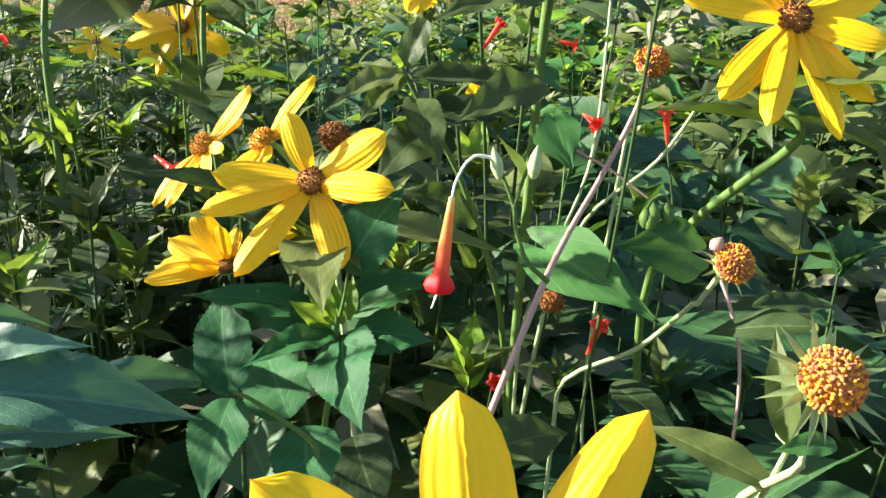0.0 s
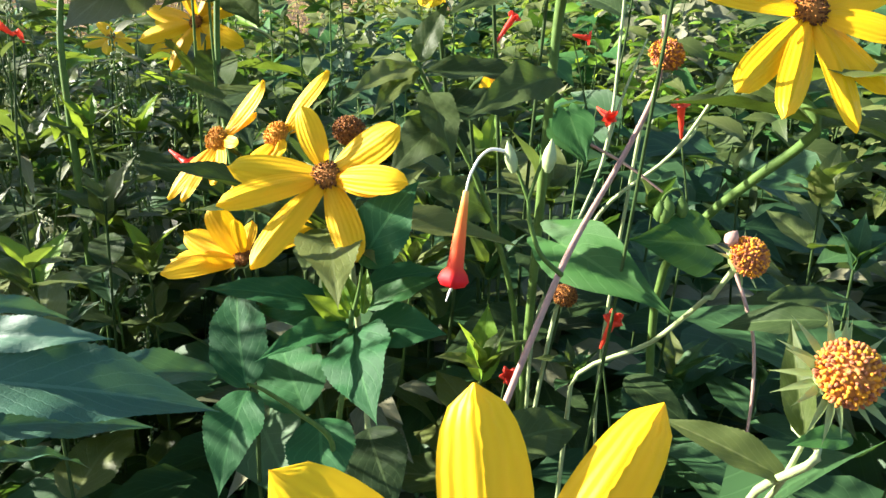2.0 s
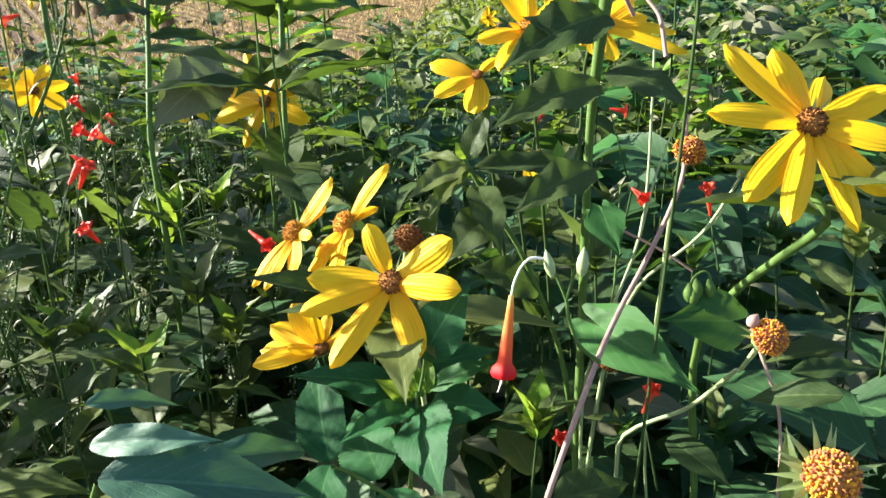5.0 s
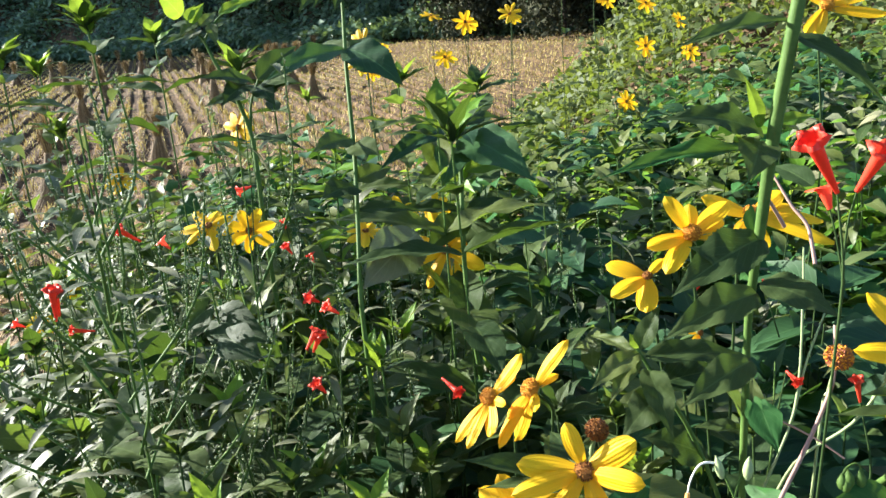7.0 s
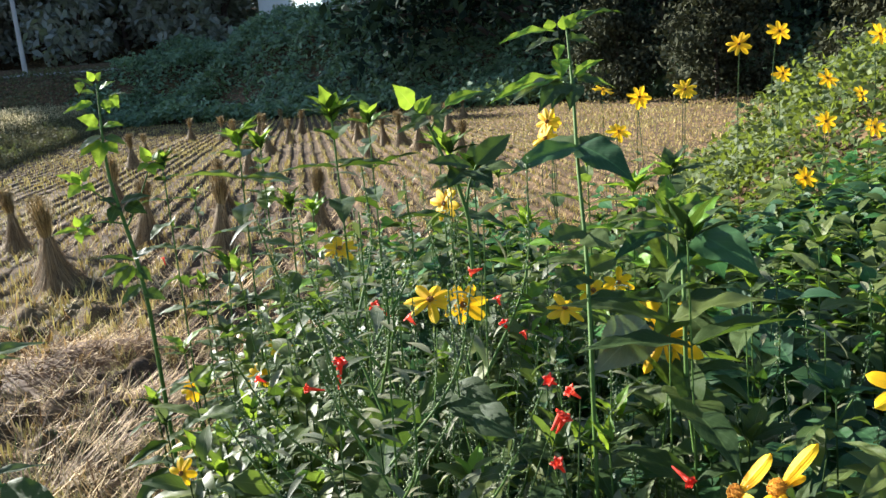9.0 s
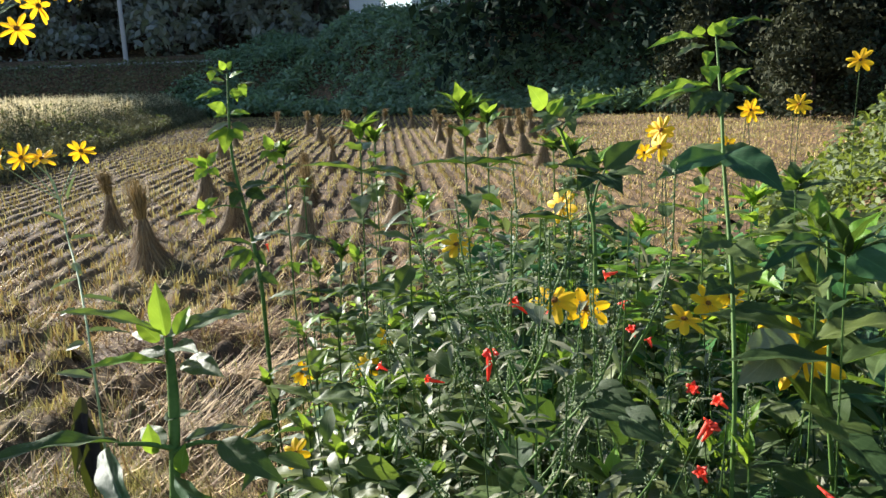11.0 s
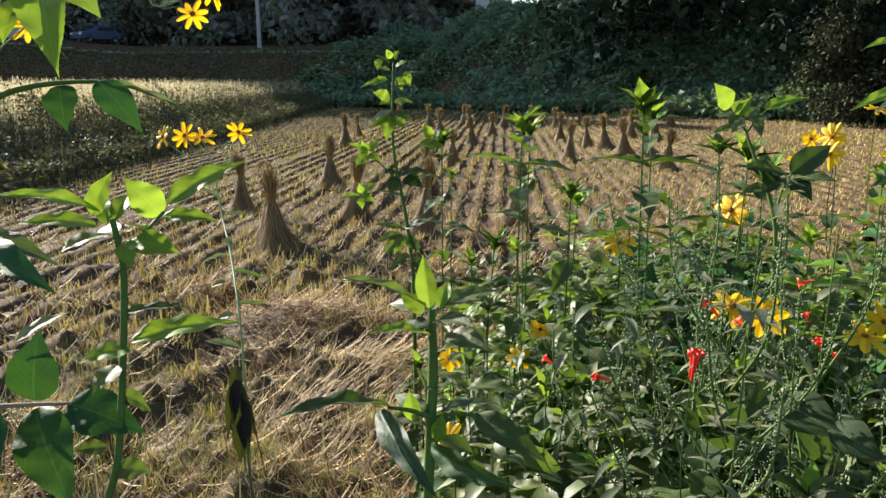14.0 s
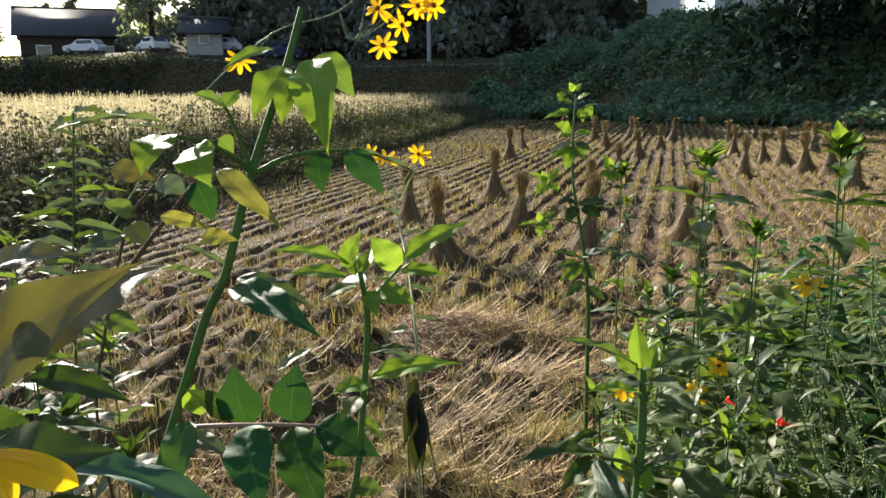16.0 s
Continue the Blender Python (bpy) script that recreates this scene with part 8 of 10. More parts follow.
stem_part(near_c, [(-0.6944, 0.0128, 1.7968), (-0.6932, 0.0053, 1.8185), (-0.6950, -0.0043, 1.8440)], [0.0018, 0.0015, 0.0010], STEM, "side_stem")
stem_part(near_c, [(-0.6926, 0.0144, 1.7952), (-0.6890, 0.0367, 1.8049), (-0.6825, 0.0608, 1.8092), (-0.6668, 0.0788, 1.8100)], [0.0022, 0.0019, 0.0016, 0.0012], STEM, "side_stem")
stem_part(near_c, [(-0.7043, -0.0550, 1.6123), (-0.6639, -0.0299, 1.6203), (-0.6452, -0.0015, 1.6190), (-0.6337, 0.0254, 1.6143)], [0.0019, 0.0016, 0.0014, 0.0011], STEM_PURPLE, "side_stem")
stem_part(near_c, [(-0.7111, -0.0235, 1.7906), (-0.7233, -0.0469, 1.7592), (-0.7343, -0.0687, 1.7285)], [0.0014, 0.0016, 0.0018], STEM_BROWN, "side_stem")
near_d = thing("leafy_plant", (-0.61, -0.23, 0.0), "plant with huge yellow-green leaves, spotted and holed", "plant", 'leafy plants in the bed')
stem_part(near_d, [(-0.61, -0.23, 0.0), (-0.606, -0.227, 1.621), (-0.588, -0.209, 1.712), (-0.561, -0.195, 1.754)], [0.0029, 0.0025, 0.0021, 0.0017], STEM)
leaf_at(near_d, (-0.5051, -0.1867, 1.7043), (-0.4619, -0.1065, 1.6555), 0.44, 0, LEAF_SKY_SHEEN, (0.10, -0.12, 0.99))
leaf_at(near_d, (-0.4915, -0.1878, 1.7508), (-0.5091, -0.1237, 1.7735), 0.94, 1, LEAF_OLD, (0.46, -0.53, 0.71))
leaf_at(near_d, (-0.5639, -0.1718, 1.7181), (-0.5696, -0.1247, 1.6916), 0.81, 0, LEAF_DARK, (0.36, -0.44, 0.82))
leaf_at(near_d, (-0.4897, -0.1894, 1.6884), (-0.4697, -0.1472, 1.6520), 0.88, 0, LEAF_DARK, (0.36, -0.44, 0.82))
leaf_at(near_d, (-0.5288, -0.1819, 1.7066), (-0.5312, -0.1426, 1.6928), 0.76, 0, LEAF_DARK, (0.20, -0.29, 0.93))
leaf_at(near_d, (-0.534, -0.201, 1.729), (-0.466, -0.149, 1.785), 0.74, 1, LEAF_OLD, (0.76, -0.28, 0.59))
leaf_at(near_d, (-0.517, -0.208, 1.693), (-0.451, -0.167, 1.719), 0.98, 0, LEAF_DARK, (0.55, -0.34, 0.76))
leaf_at(near_d, (-0.602, -0.201, 1.687), (-0.589, -0.162, 1.658), 1.52, 1, LEAF_DARK, (0.54, -0.43, 0.72))
leaf_at(near_d, (-0.625, -0.189, 1.714), (-0.568, -0.146, 1.732), 0.95, 1, LEAF_DARK, (0.63, -0.40, 0.67))
leaf_at(near_d, (-0.716, -0.163, 1.744), (-0.635, -0.123, 1.760), 0.53, 0, LEAF_OLD, (0.47, -0.37, 0.80))
leaf_at(near_d, (-0.562, -0.207, 1.719), (-0.538, -0.173, 1.734), 0.97, 0, LEAF_DARK, (0.47, -0.37, 0.80))
sunflower_plant((-0.40, -0.09, 0.0), (-0.450, -0.210, 1.733), (0.47, -0.37, 0.80), 0.006, via=(), stem=0.0018, label="yellow ray flower at the edge of the bed", tips=[(-0.429, -0.194, 1.727), (-0.421, -0.186, 1.724), (-0.440, -0.204, 1.714), (-0.458, -0.224, 1.722)], tone=DISC_SMALL, seed=90, width=1.0)
near_e = thing("leafy_plant", (-1.33, 0.02, 0.0), "bushy plant with many narrow grey-green leaves", "plant", 'leafy plants in the bed')
stem_part(near_e, [(-1.33, 0.02, 0.0), (-1.327, 0.022, 1.379), (-1.312, 0.033, 1.615), (-1.289, 0.047, 1.831)], [0.0021, 0.0019, 0.0016, 0.0013], STEM)
leaf_at(near_e, (-1.321, 0.057, 1.831), (-1.393, 0.119, 1.824), 0.46, 2, LEAF_GREY_SHEEN, (0.41, -0.32, 0.85))
leaf_at(near_e, (-1.319, 0.055, 1.820), (-1.226, 0.006, 1.809), 0.31, 2, LEAF, (0.47, -0.37, 0.80))
leaf_at(near_e, (-1.318, 0.054, 1.810), (-1.367, 0.111, 1.813), 0.64, 2, LEAF_GREY_SHEEN, (0.54, -0.43, 0.73))
leaf_at(near_e, (-1.316, 0.052, 1.799), (-1.319, 0.016, 1.811), 0.79, 2, LEAF_GREY_SHEEN, (0.36, -0.28, 0.89))
leaf_at(near_e, (-1.315, 0.051, 1.789), (-1.348, 0.097, 1.769), 0.76, 2, LEAF, (0.54, -0.43, 0.73))
leaf_at(near_e, (-1.313, 0.050, 1.778), (-1.259, 0.009, 1.778), 0.60, 2, LEAF_GREY_SHEEN, (0.48, -0.38, 0.79))
leaf_at(near_e, (-1.312, 0.048, 1.767), (-1.284, 0.084, 1.752), 0.66, 2, LEAF_GREY_SHEEN, (0.54, -0.43, 0.73))
leaf_at(near_e, (-1.310, 0.047, 1.757), (-1.371, 0.014, 1.752), 0.53, 2, LEAF, (0.42, -0.33, 0.84))
leaf_at(near_e, (-1.309, 0.045, 1.746), (-1.334, 0.097, 1.734), 0.57, 2, LEAF_GREY_SHEEN, (0.48, -0.38, 0.79))
leaf_at(near_e, (-1.307, 0.044, 1.736), (-1.285, -0.009, 1.734), 0.67, 2, LEAF_GREY_SHEEN, (0.43, -0.34, 0.84))
leaf_at(near_e, (-1.305, 0.043, 1.725), (-1.289, 0.106, 1.722), 0.51, 2, LEAF, (0.46, -0.36, 0.81))
leaf_at(near_e, (-1.304, 0.041, 1.714), (-1.315, 0.002, 1.702), 1.03, 2, LEAF_GREY_SHEEN, (0.47, -0.38, 0.80))
leaf_at(near_e, (-1.302, 0.040, 1.704), (-1.220, 0.088, 1.708), 0.41, 2, LEAF_GREY_SHEEN, (0.38, -0.30, 0.88))
leaf_at(near_e, (-1.301, 0.038, 1.693), (-1.255, -0.037, 1.701), 0.43, 2, LEAF, (0.52, -0.41, 0.75))
leaf_at(near_e, (-1.299, 0.037, 1.683), (-1.257, 0.090, 1.668), 0.58, 2, LEAF_GREY_SHEEN, (0.56, -0.45, 0.69))
leaf_at(near_e, (-1.298, 0.036, 1.672), (-1.362, -0.006, 1.677), 0.47, 2, LEAF_GREY_SHEEN, (0.40, -0.31, 0.86))
leaf_at(near_e, (-1.296, 0.034, 1.662), (-1.310, 0.077, 1.663), 0.87, 2, LEAF, (0.44, -0.35, 0.83))
leaf_at(near_e, (-1.295, 0.033, 1.651), (-1.409, -0.012, 1.638), 0.32, 2, LEAF_GREY_SHEEN, (0.37, -0.29, 0.89))
leaf_at(near_e, (-1.293, 0.032, 1.640), (-1.225, 0.076, 1.652), 0.54, 2, LEAF_GREY_SHEEN, (0.49, -0.39, 0.78))
leaf_at(near_e, (-1.292, 0.030, 1.630), (-1.297, -0.011, 1.633), 0.96, 2, LEAF, (0.47, -0.37, 0.80))
leaf_at(near_e, (-1.290, 0.029, 1.619), (-1.242, 0.062, 1.622), 0.77, 2, LEAF_GREY_SHEEN, (0.36, -0.28, 0.89))
leaf_at(near_e, (-1.289, 0.027, 1.609), (-1.381, -0.012, 1.608), 0.42, 2, LEAF_GREY_SHEEN, (0.38, -0.30, 0.87))
leaf_at(near_e, (-1.287, 0.026, 1.598), (-1.278, 0.075, 1.602), 0.64, 2, LEAF, (0.40, -0.31, 0.86))
leaf_at(near_e, (-1.285, 0.025, 1.588), (-1.427, -0.014, 1.567), 0.23, 2, LEAF_GREY_SHEEN, (0.36, -0.28, 0.89))
leaf_at(near_e, (-1.284, 0.023, 1.577), (-1.297, 0.081, 1.553), 0.74, 2, LEAF_GREY_SHEEN, (0.36, -0.28, 0.89))
leaf_at(near_e, (-1.282, 0.022, 1.566), (-1.318, -0.006, 1.576), 0.65, 2, LEAF, (0.42, -0.33, 0.85))
leaf_at(near_e, (-1.281, 0.020, 1.556), (-1.230, 0.063, 1.551), 0.51, 2, LEAF_GREY_SHEEN, (0.36, -0.28, 0.89))
leaf_at(near_e, (-1.279, 0.019, 1.545), (-1.238, -0.049, 1.579), 0.45, 2, LEAF_GREY_SHEEN, (0.51, -0.40, 0.76))
leaf_at(near_e, (-1.278, 0.018, 1.535), (-1.212, 0.051, 1.532), 0.61, 2, LEAF, (0.41, -0.32, 0.86))
leaf_at(near_e, (-1.276, 0.016, 1.524), (-1.296, -0.034, 1.536), 0.77, 2, LEAF_GREY_SHEEN, (0.35, -0.28, 0.89))
leaf_at(near_e, (-1.275, 0.015, 1.514), (-1.298, 0.061, 1.506), 0.86, 2, LEAF_GREY_SHEEN, (0.56, -0.44, 0.70))
leaf_at(near_e, (-1.273, 0.013, 1.503), (-1.358, -0.038, 1.481), 0.36, 2, LEAF, (0.47, -0.37, 0.80))
leaf_at(near_e, (-1.272, 0.012, 1.492), (-1.202, 0.043, 1.491), 0.45, 2, LEAF_GREY_SHEEN, (0.36, -0.28, 0.89))
leaf_at(near_e, (-1.270, 0.011, 1.482), (-1.383, -0.040, 1.445), 0.25, 2, LEAF_GREY_SHEEN, (0.56, -0.44, 0.70))
near_f = thing("leafy_plant", (-1.12, -0.00, 0.0), "weedy stem with yellowing leaves", "plant", 'leafy plants in the bed')
stem_part(near_f, [(-1.12, -0.00, 0.0), (-1.116, -0.003, 1.501), (-1.070, 0.036, 1.708), (-1.031, 0.072, 1.772)], [0.0021, 0.0019, 0.0016, 0.0013], STEM_BROWN)
leaf_at(near_f, (-1.070, 0.036, 1.708), (-1.030, 0.048, 1.689), 1.45, 0, LEAF_YELLOW, (0.51, -0.40, 0.76))
leaf_at(near_f, (-1.066, 0.045, 1.720), (-1.071, 0.011, 1.736), 1.59, 0, LEAF, (0.51, -0.40, 0.76))
leaf_at(near_f, (-1.073, 0.029, 1.695), (-1.076, -0.010, 1.687), 1.51, 0, LEAF_GREY_SHEEN, (0.51, -0.40, 0.76))
leaf_at(near_f, (-1.035, 0.063, 1.760), (-1.004, 0.082, 1.745), 1.66, 0, LEAF_GREY_SHEEN, (0.51, -0.40, 0.76))
leaf_at(near_f, (-1.094, 0.023, 1.653), (-1.047, 0.045, 1.644), 1.17, 0, LEAF, (0.51, -0.40, 0.76))
leaf_at(near_f, (-1.104, 0.017, 1.625), (-1.127, -0.026, 1.628), 1.29, 0, LEAF_GREY_SHEEN, (0.51, -0.40, 0.76))
leaf_at(near_f, (-1.103, 0.011, 1.599), (-1.063, 0.039, 1.582), 1.22, 0, LEAF, (0.51, -0.40, 0.76))
shoot((-1.04, -0.08, 0.0), (-1.062, -0.076, 1.574), 0.08, 7, 0.04, LEAF, LEAF, 0.002, 400, "leafy weed at the edge of the bed")
shoot((-1.15, 0.03, 0.0), (-1.168, 0.029, 1.552), 0.07, 7, 0.04, LEAF_GREY_SHEEN, LEAF_BRIGHT, 0.002, 401, "leafy weed at the edge of the bed")
shoot((-1.39, -0.02, 0.0), (-1.412, -0.023, 1.573), 0.07, 7, 0.04, LEAF_GREY_SHEEN, LEAF, 0.002, 402, "leafy weed at the edge of the bed")
shoot((-0.96, -0.07, 0.0), (-0.980, -0.065, 1.545), 0.07, 7, 0.04, LEAF_DARK, LEAF_BRIGHT, 0.002, 403, "leafy weed at the edge of the bed")
shoot((-0.91, -0.02, 0.0), (-0.934, -0.022, 1.500), 0.08, 7, 0.04, LEAF_DARK, LEAF, 0.002, 404, "leafy weed at the edge of the bed")
shoot((-1.67, 0.07, 0.0), (-1.693, 0.073, 1.698), 0.08, 7, 0.04, LEAF_GREY_SHEEN, LEAF_BRIGHT, 0.002, 405, "leafy weed at the edge of the bed")
shoot((-1.57, 0.01, 0.0), (-1.594, 0.010, 1.619), 0.08, 7, 0.04, LEAF, LEAF, 0.002, 406, "leafy weed at the edge of the bed")
mid_a = thing("leafy_plant", (-0.50, 0.96, 0.0), "leaning plant with broad leaves at its top", "plant", 'leafy plants in the bed')
stem_part(mid_a, [(-0.50, 0.96, 0.0), (-0.4616, 0.8581, 1.4932), (-0.4719, 0.8818, 1.6151), (-0.4908, 0.8866, 1.6772), (-0.5068, 0.8857, 1.7089), (-0.5216, 0.8863, 1.7442)], [0.0034, 0.0030, 0.0028, 0.0026, 0.0022, 0.0016], STEM)
leaf_at(mid_a, (-0.5431, 0.8817, 1.7725), (-0.5567, 0.8587, 1.8035), 1.41, 1, LEAF_BRIGHT, (0.28, -0.77, 0.57))
leaf_at(mid_a, (-0.5030, 0.9024, 1.7706), (-0.4659, 0.9485, 1.7843), 0.83, 0, LEAF_BRIGHT, (0.17, -0.57, 0.80))
leaf_at(mid_a, (-0.5124, 0.8951, 1.7608), (-0.4967, 0.8744, 1.7359), 0.92, 0, LEAF, (0.23, -0.68, 0.69))
leaf_at(mid_a, (-0.5331, 0.8842, 1.7611), (-0.5242, 0.9063, 1.7853), 1.14, 2, LEAF_BRIGHT, (0.28, -0.77, 0.57))
leaf_at(mid_a, (-0.5374, 0.8832, 1.7660), (-0.5339, 0.9007, 1.7831), 1.41, 2, LEAF_BRIGHT, (0.28, -0.77, 0.57))
leaf_at(mid_a, (-0.5290, 0.8867, 1.7622), (-0.5336, 0.8581, 1.7495), 1.36, 0, LEAF_DARK, (0.17, -0.57, 0.80))
leaf_at(mid_a, (-0.5233, 0.8878, 1.7542), (-0.5262, 0.8484, 1.7411), 0.87, 0, LEAF_GREY_SHEEN, (0.17, -0.57, 0.80))
leaf_at(mid_a, (-0.5150, 0.8920, 1.7534), (-0.5051, 0.9342, 1.7630), 0.99, 0, LEAF_DARK, (0.17, -0.57, 0.80))
leaf_at(mid_a, (-0.5261, 0.8874, 1.7589), (-0.5642, 0.8911, 1.7620), 1.23, 0, LEAF, (0.11, -0.45, 0.89))
leaf_at(mid_a, (-0.5203, 0.8879, 1.7478), (-0.5477, 0.8368, 1.7400), 0.73, 0, LEAF, (0.11, -0.45, 0.89))
leaf_at(mid_a, (-0.5234, 0.8888, 1.7587), (-0.5168, 0.9189, 1.7733), 1.19, 0, LEAF, (0.23, -0.68, 0.69))
leaf_at(mid_a, (-0.4636, 0.9038, 1.6885), (-0.4339, 0.9622, 1.7218), 1.06, 0, LEAF_DARK, (0.26, -0.73, 0.63))
leaf_at(mid_a, (-0.4690, 0.9004, 1.6867), (-0.5090, 0.8474, 1.6984), 1.12, 0, LEAF_DARK, (0.14, -0.51, 0.85))
leaf_at(mid_a, (-0.4600, 0.9045, 1.6836), (-0.4067, 0.8977, 1.6822), 1.10, 0, LEAF_DARK, (0.11, -0.45, 0.89))
leaf_at(mid_a, (-0.4738, 0.8971, 1.6833), (-0.4772, 0.8333, 1.6661), 0.99, 1, LEAF_DARK, (0.23, -0.68, 0.69))
leaf_at(mid_a, (-0.4647, 0.9013, 1.6810), (-0.4280, 0.8695, 1.6601), 1.13, 1, LEAF_DARK, (0.23, -0.68, 0.69))
leaf_at(mid_a, (-0.4802, 0.8902, 1.6687), (-0.5054, 0.8413, 1.6650), 1.07, 0, LEAF, (0.11, -0.45, 0.89))
stem_part(mid_a, [(-0.5216, 0.8861, 1.7434), (-0.5302, 0.8843, 1.7547), (-0.5402, 0.8824, 1.7692)], [0.0016, 0.0013, 0.0010], STEM, "side_stem")
stem_part(mid_a, [(-0.5201, 0.8862, 1.7403), (-0.5110, 0.8953, 1.7584), (-0.5003, 0.9038, 1.7703)], [0.0016, 0.0013, 0.0010], STEM, "side_stem")
stem_part(mid_a, [(-0.4741, 0.8825, 1.6228), (-0.4724, 0.8924, 1.6605), (-0.4636, 0.9038, 1.6885)], [0.0020, 0.0016, 0.0012], STEM, "side_stem")
mid_b = thing("tall_plant", (-0.23, 0.59, 0.0), "tall plant with a straight pale stem and drooping leaves", "plant", 'leafy plants in the bed')
stem_part(mid_b, [(-0.23, 0.59, 0.0), (-0.2271, 0.5834, 1.5046), (-0.2396, 0.6292, 1.5782), (-0.2518, 0.6702, 1.6307), (-0.2720, 0.7260, 1.7099), (-0.2851, 0.7681, 1.7672), (-0.2963, 0.7997, 1.8131), (-0.3058, 0.8238, 1.8534)], [0.0026, 0.0022, 0.0021, 0.0021, 0.0020, 0.0018, 0.0015, 0.0010], STEM)
leaf_at(mid_b, (-0.3161, 0.8173, 1.8493), (-0.3595, 0.7456, 1.8386), 0.50, 0, LEAF_BRIGHT, (0.11, -0.45, 0.89))
leaf_at(mid_b, (-0.3220, 0.8150, 1.8523), (-0.3246, 0.8163, 1.8639), 2.56, 1, LEAF_BRIGHT, (0.23, -0.68, 0.69))
leaf_at(mid_b, (-0.3112, 0.8128, 1.8399), (-0.3330, 0.7519, 1.8273), 0.49, 0, LEAF_GREY_SHEEN, (0.11, -0.45, 0.89))
leaf_at(mid_b, (-0.3013, 0.8270, 1.8569), (-0.2820, 0.8751, 1.8702), 0.77, 0, LEAF_BRIGHT, (0.17, -0.57, 0.80))
leaf_at(mid_b, (-0.2979, 0.8293, 1.8591), (-0.2560, 0.9107, 1.8647), 0.34, 0, LEAF_DARK, (0.08, -0.39, 0.92))
leaf_at(mid_b, (-0.3020, 0.8174, 1.8391), (-0.2799, 0.8615, 1.8294), 1.00, 1, LEAF_DARK, (0.17, -0.57, 0.80))
leaf_at(mid_b, (-0.3104, 0.8091, 1.8348), (-0.3061, 0.7838, 1.8160), 0.85, 1, LEAF_BRIGHT, (0.28, -0.77, 0.57))
leaf_at(mid_b, (-0.3066, 0.7980, 1.8183), (-0.2968, 0.7633, 1.7964), 0.98, 1, LEAF_BRIGHT, (0.28, -0.77, 0.57))
leaf_at(mid_b, (-0.2901, 0.7914, 1.7985), (-0.2691, 0.8408, 1.8133), 0.54, 0, LEAF_BRIGHT, (0.17, -0.57, 0.80))
leaf_at(mid_b, (-0.3010, 0.7839, 1.7970), (-0.3528, 0.6941, 1.7782), 0.54, 0, LEAF_BRIGHT, (0.14, -0.51, 0.85))
leaf_at(mid_b, (-0.3019, 0.7824, 1.7959), (-0.3350, 0.7020, 1.7749), 0.38, 0, LEAF_GREY_SHEEN, (0.11, -0.45, 0.89))
leaf_at(mid_b, (-0.2991, 0.7809, 1.7921), (-0.3071, 0.7123, 1.7651), 0.74, 1, LEAF_DARK, (0.26, -0.73, 0.63))
leaf_at(mid_b, (-0.2953, 0.7808, 1.7893), (-0.2952, 0.7177, 1.7671), 0.66, 0, LEAF_DARK, (0.26, -0.73, 0.63))
leaf_at(mid_b, (-0.2865, 0.7863, 1.7898), (-0.2810, 0.7368, 1.7644), 0.85, 0, LEAF_DARK, (0.26, -0.73, 0.63))
leaf_at(mid_b, (-0.2859, 0.7895, 1.7933), (-0.2560, 0.8370, 1.7804), 0.64, 0, LEAF, (0.17, -0.57, 0.80))
leaf_at(mid_b, (-0.2876, 0.7916, 1.7971), (-0.2671, 0.8228, 1.7850), 1.51, 0, LEAF_DARK, (0.17, -0.57, 0.80))
leaf_at(mid_b, (-0.2751, 0.7380, 1.7255), (-0.3203, 0.6520, 1.7080), 0.74, 0, LEAF_DEEP, (0.17, -0.57, 0.80))
leaf_at(mid_b, (-0.2742, 0.7394, 1.7265), (-0.2109, 0.7068, 1.6917), 1.06, 1, LEAF_DEEP, (0.20, -0.63, 0.75))
leaf_at(mid_b, (-0.2745, 0.7354, 1.7221), (-0.3233, 0.7805, 1.7285), 0.97, 0, LEAF_DARK, (0.11, -0.45, 0.89))
leaf_at(mid_b, (-0.2726, 0.7373, 1.7230), (-0.2484, 0.8193, 1.7219), 0.76, 0, LEAF_DARK, (0.11, -0.45, 0.89))
leaf_at(mid_b, (-0.1887, 0.6450, 1.5632), (-0.2257, 0.5940, 1.5288), 1.42, 1, LEAF_GREY_SHEEN, (0.28, -0.77, 0.57))
leaf_at(mid_b, (-0.2416, 0.6367, 1.5874), (-0.1897, 0.6621, 1.5786), 0.73, 0, LEAF_DARK, (0.08, -0.39, 0.92))
leaf_at(mid_b, (-0.2468, 0.6512, 1.6063), (-0.2616, 0.6085, 1.6056), 1.44, 1, LEAF_DARK, (0.17, -0.57, 0.80))
leaf_at(mid_b, (-0.2466, 0.6556, 1.6110), (-0.2248, 0.6911, 1.6148), 1.40, 0, LEAF, (0.17, -0.57, 0.80))
leaf_at(mid_b, (-0.3011, 0.8256, 1.8505), (-0.2934, 0.8536, 1.8540), 1.27, 1, LEAF, (0.17, -0.57, 0.80))
leaf_at(mid_b, (-0.3069, 0.8226, 1.8510), (-0.3097, 0.8249, 1.8665), 2.45, 2, LEAF_BRIGHT, (0.32, -0.84, 0.44))
leaf_at(mid_b, (-0.3047, 0.8244, 1.8533), (-0.2981, 0.8313, 1.8680), 2.22, 2, LEAF_BRIGHT, (0.32, -0.84, 0.44))
leaf_at(mid_b, (-0.2554, 0.6770, 1.6408), (-0.2233, 0.6578, 1.6344), 1.69, 0, LEAF_DARK, (0.17, -0.57, 0.80))
leaf_at(mid_b, (-0.2573, 0.6805, 1.6459), (-0.2760, 0.6353, 1.6437), 1.31, 0, LEAF_DARK, (0.17, -0.57, 0.80))
mid_c = thing("tall_plant", (-1.21, 1.01, 0.0), "tall slender plant with small bright leaves against the field", "plant", 'leafy plants in the bed')
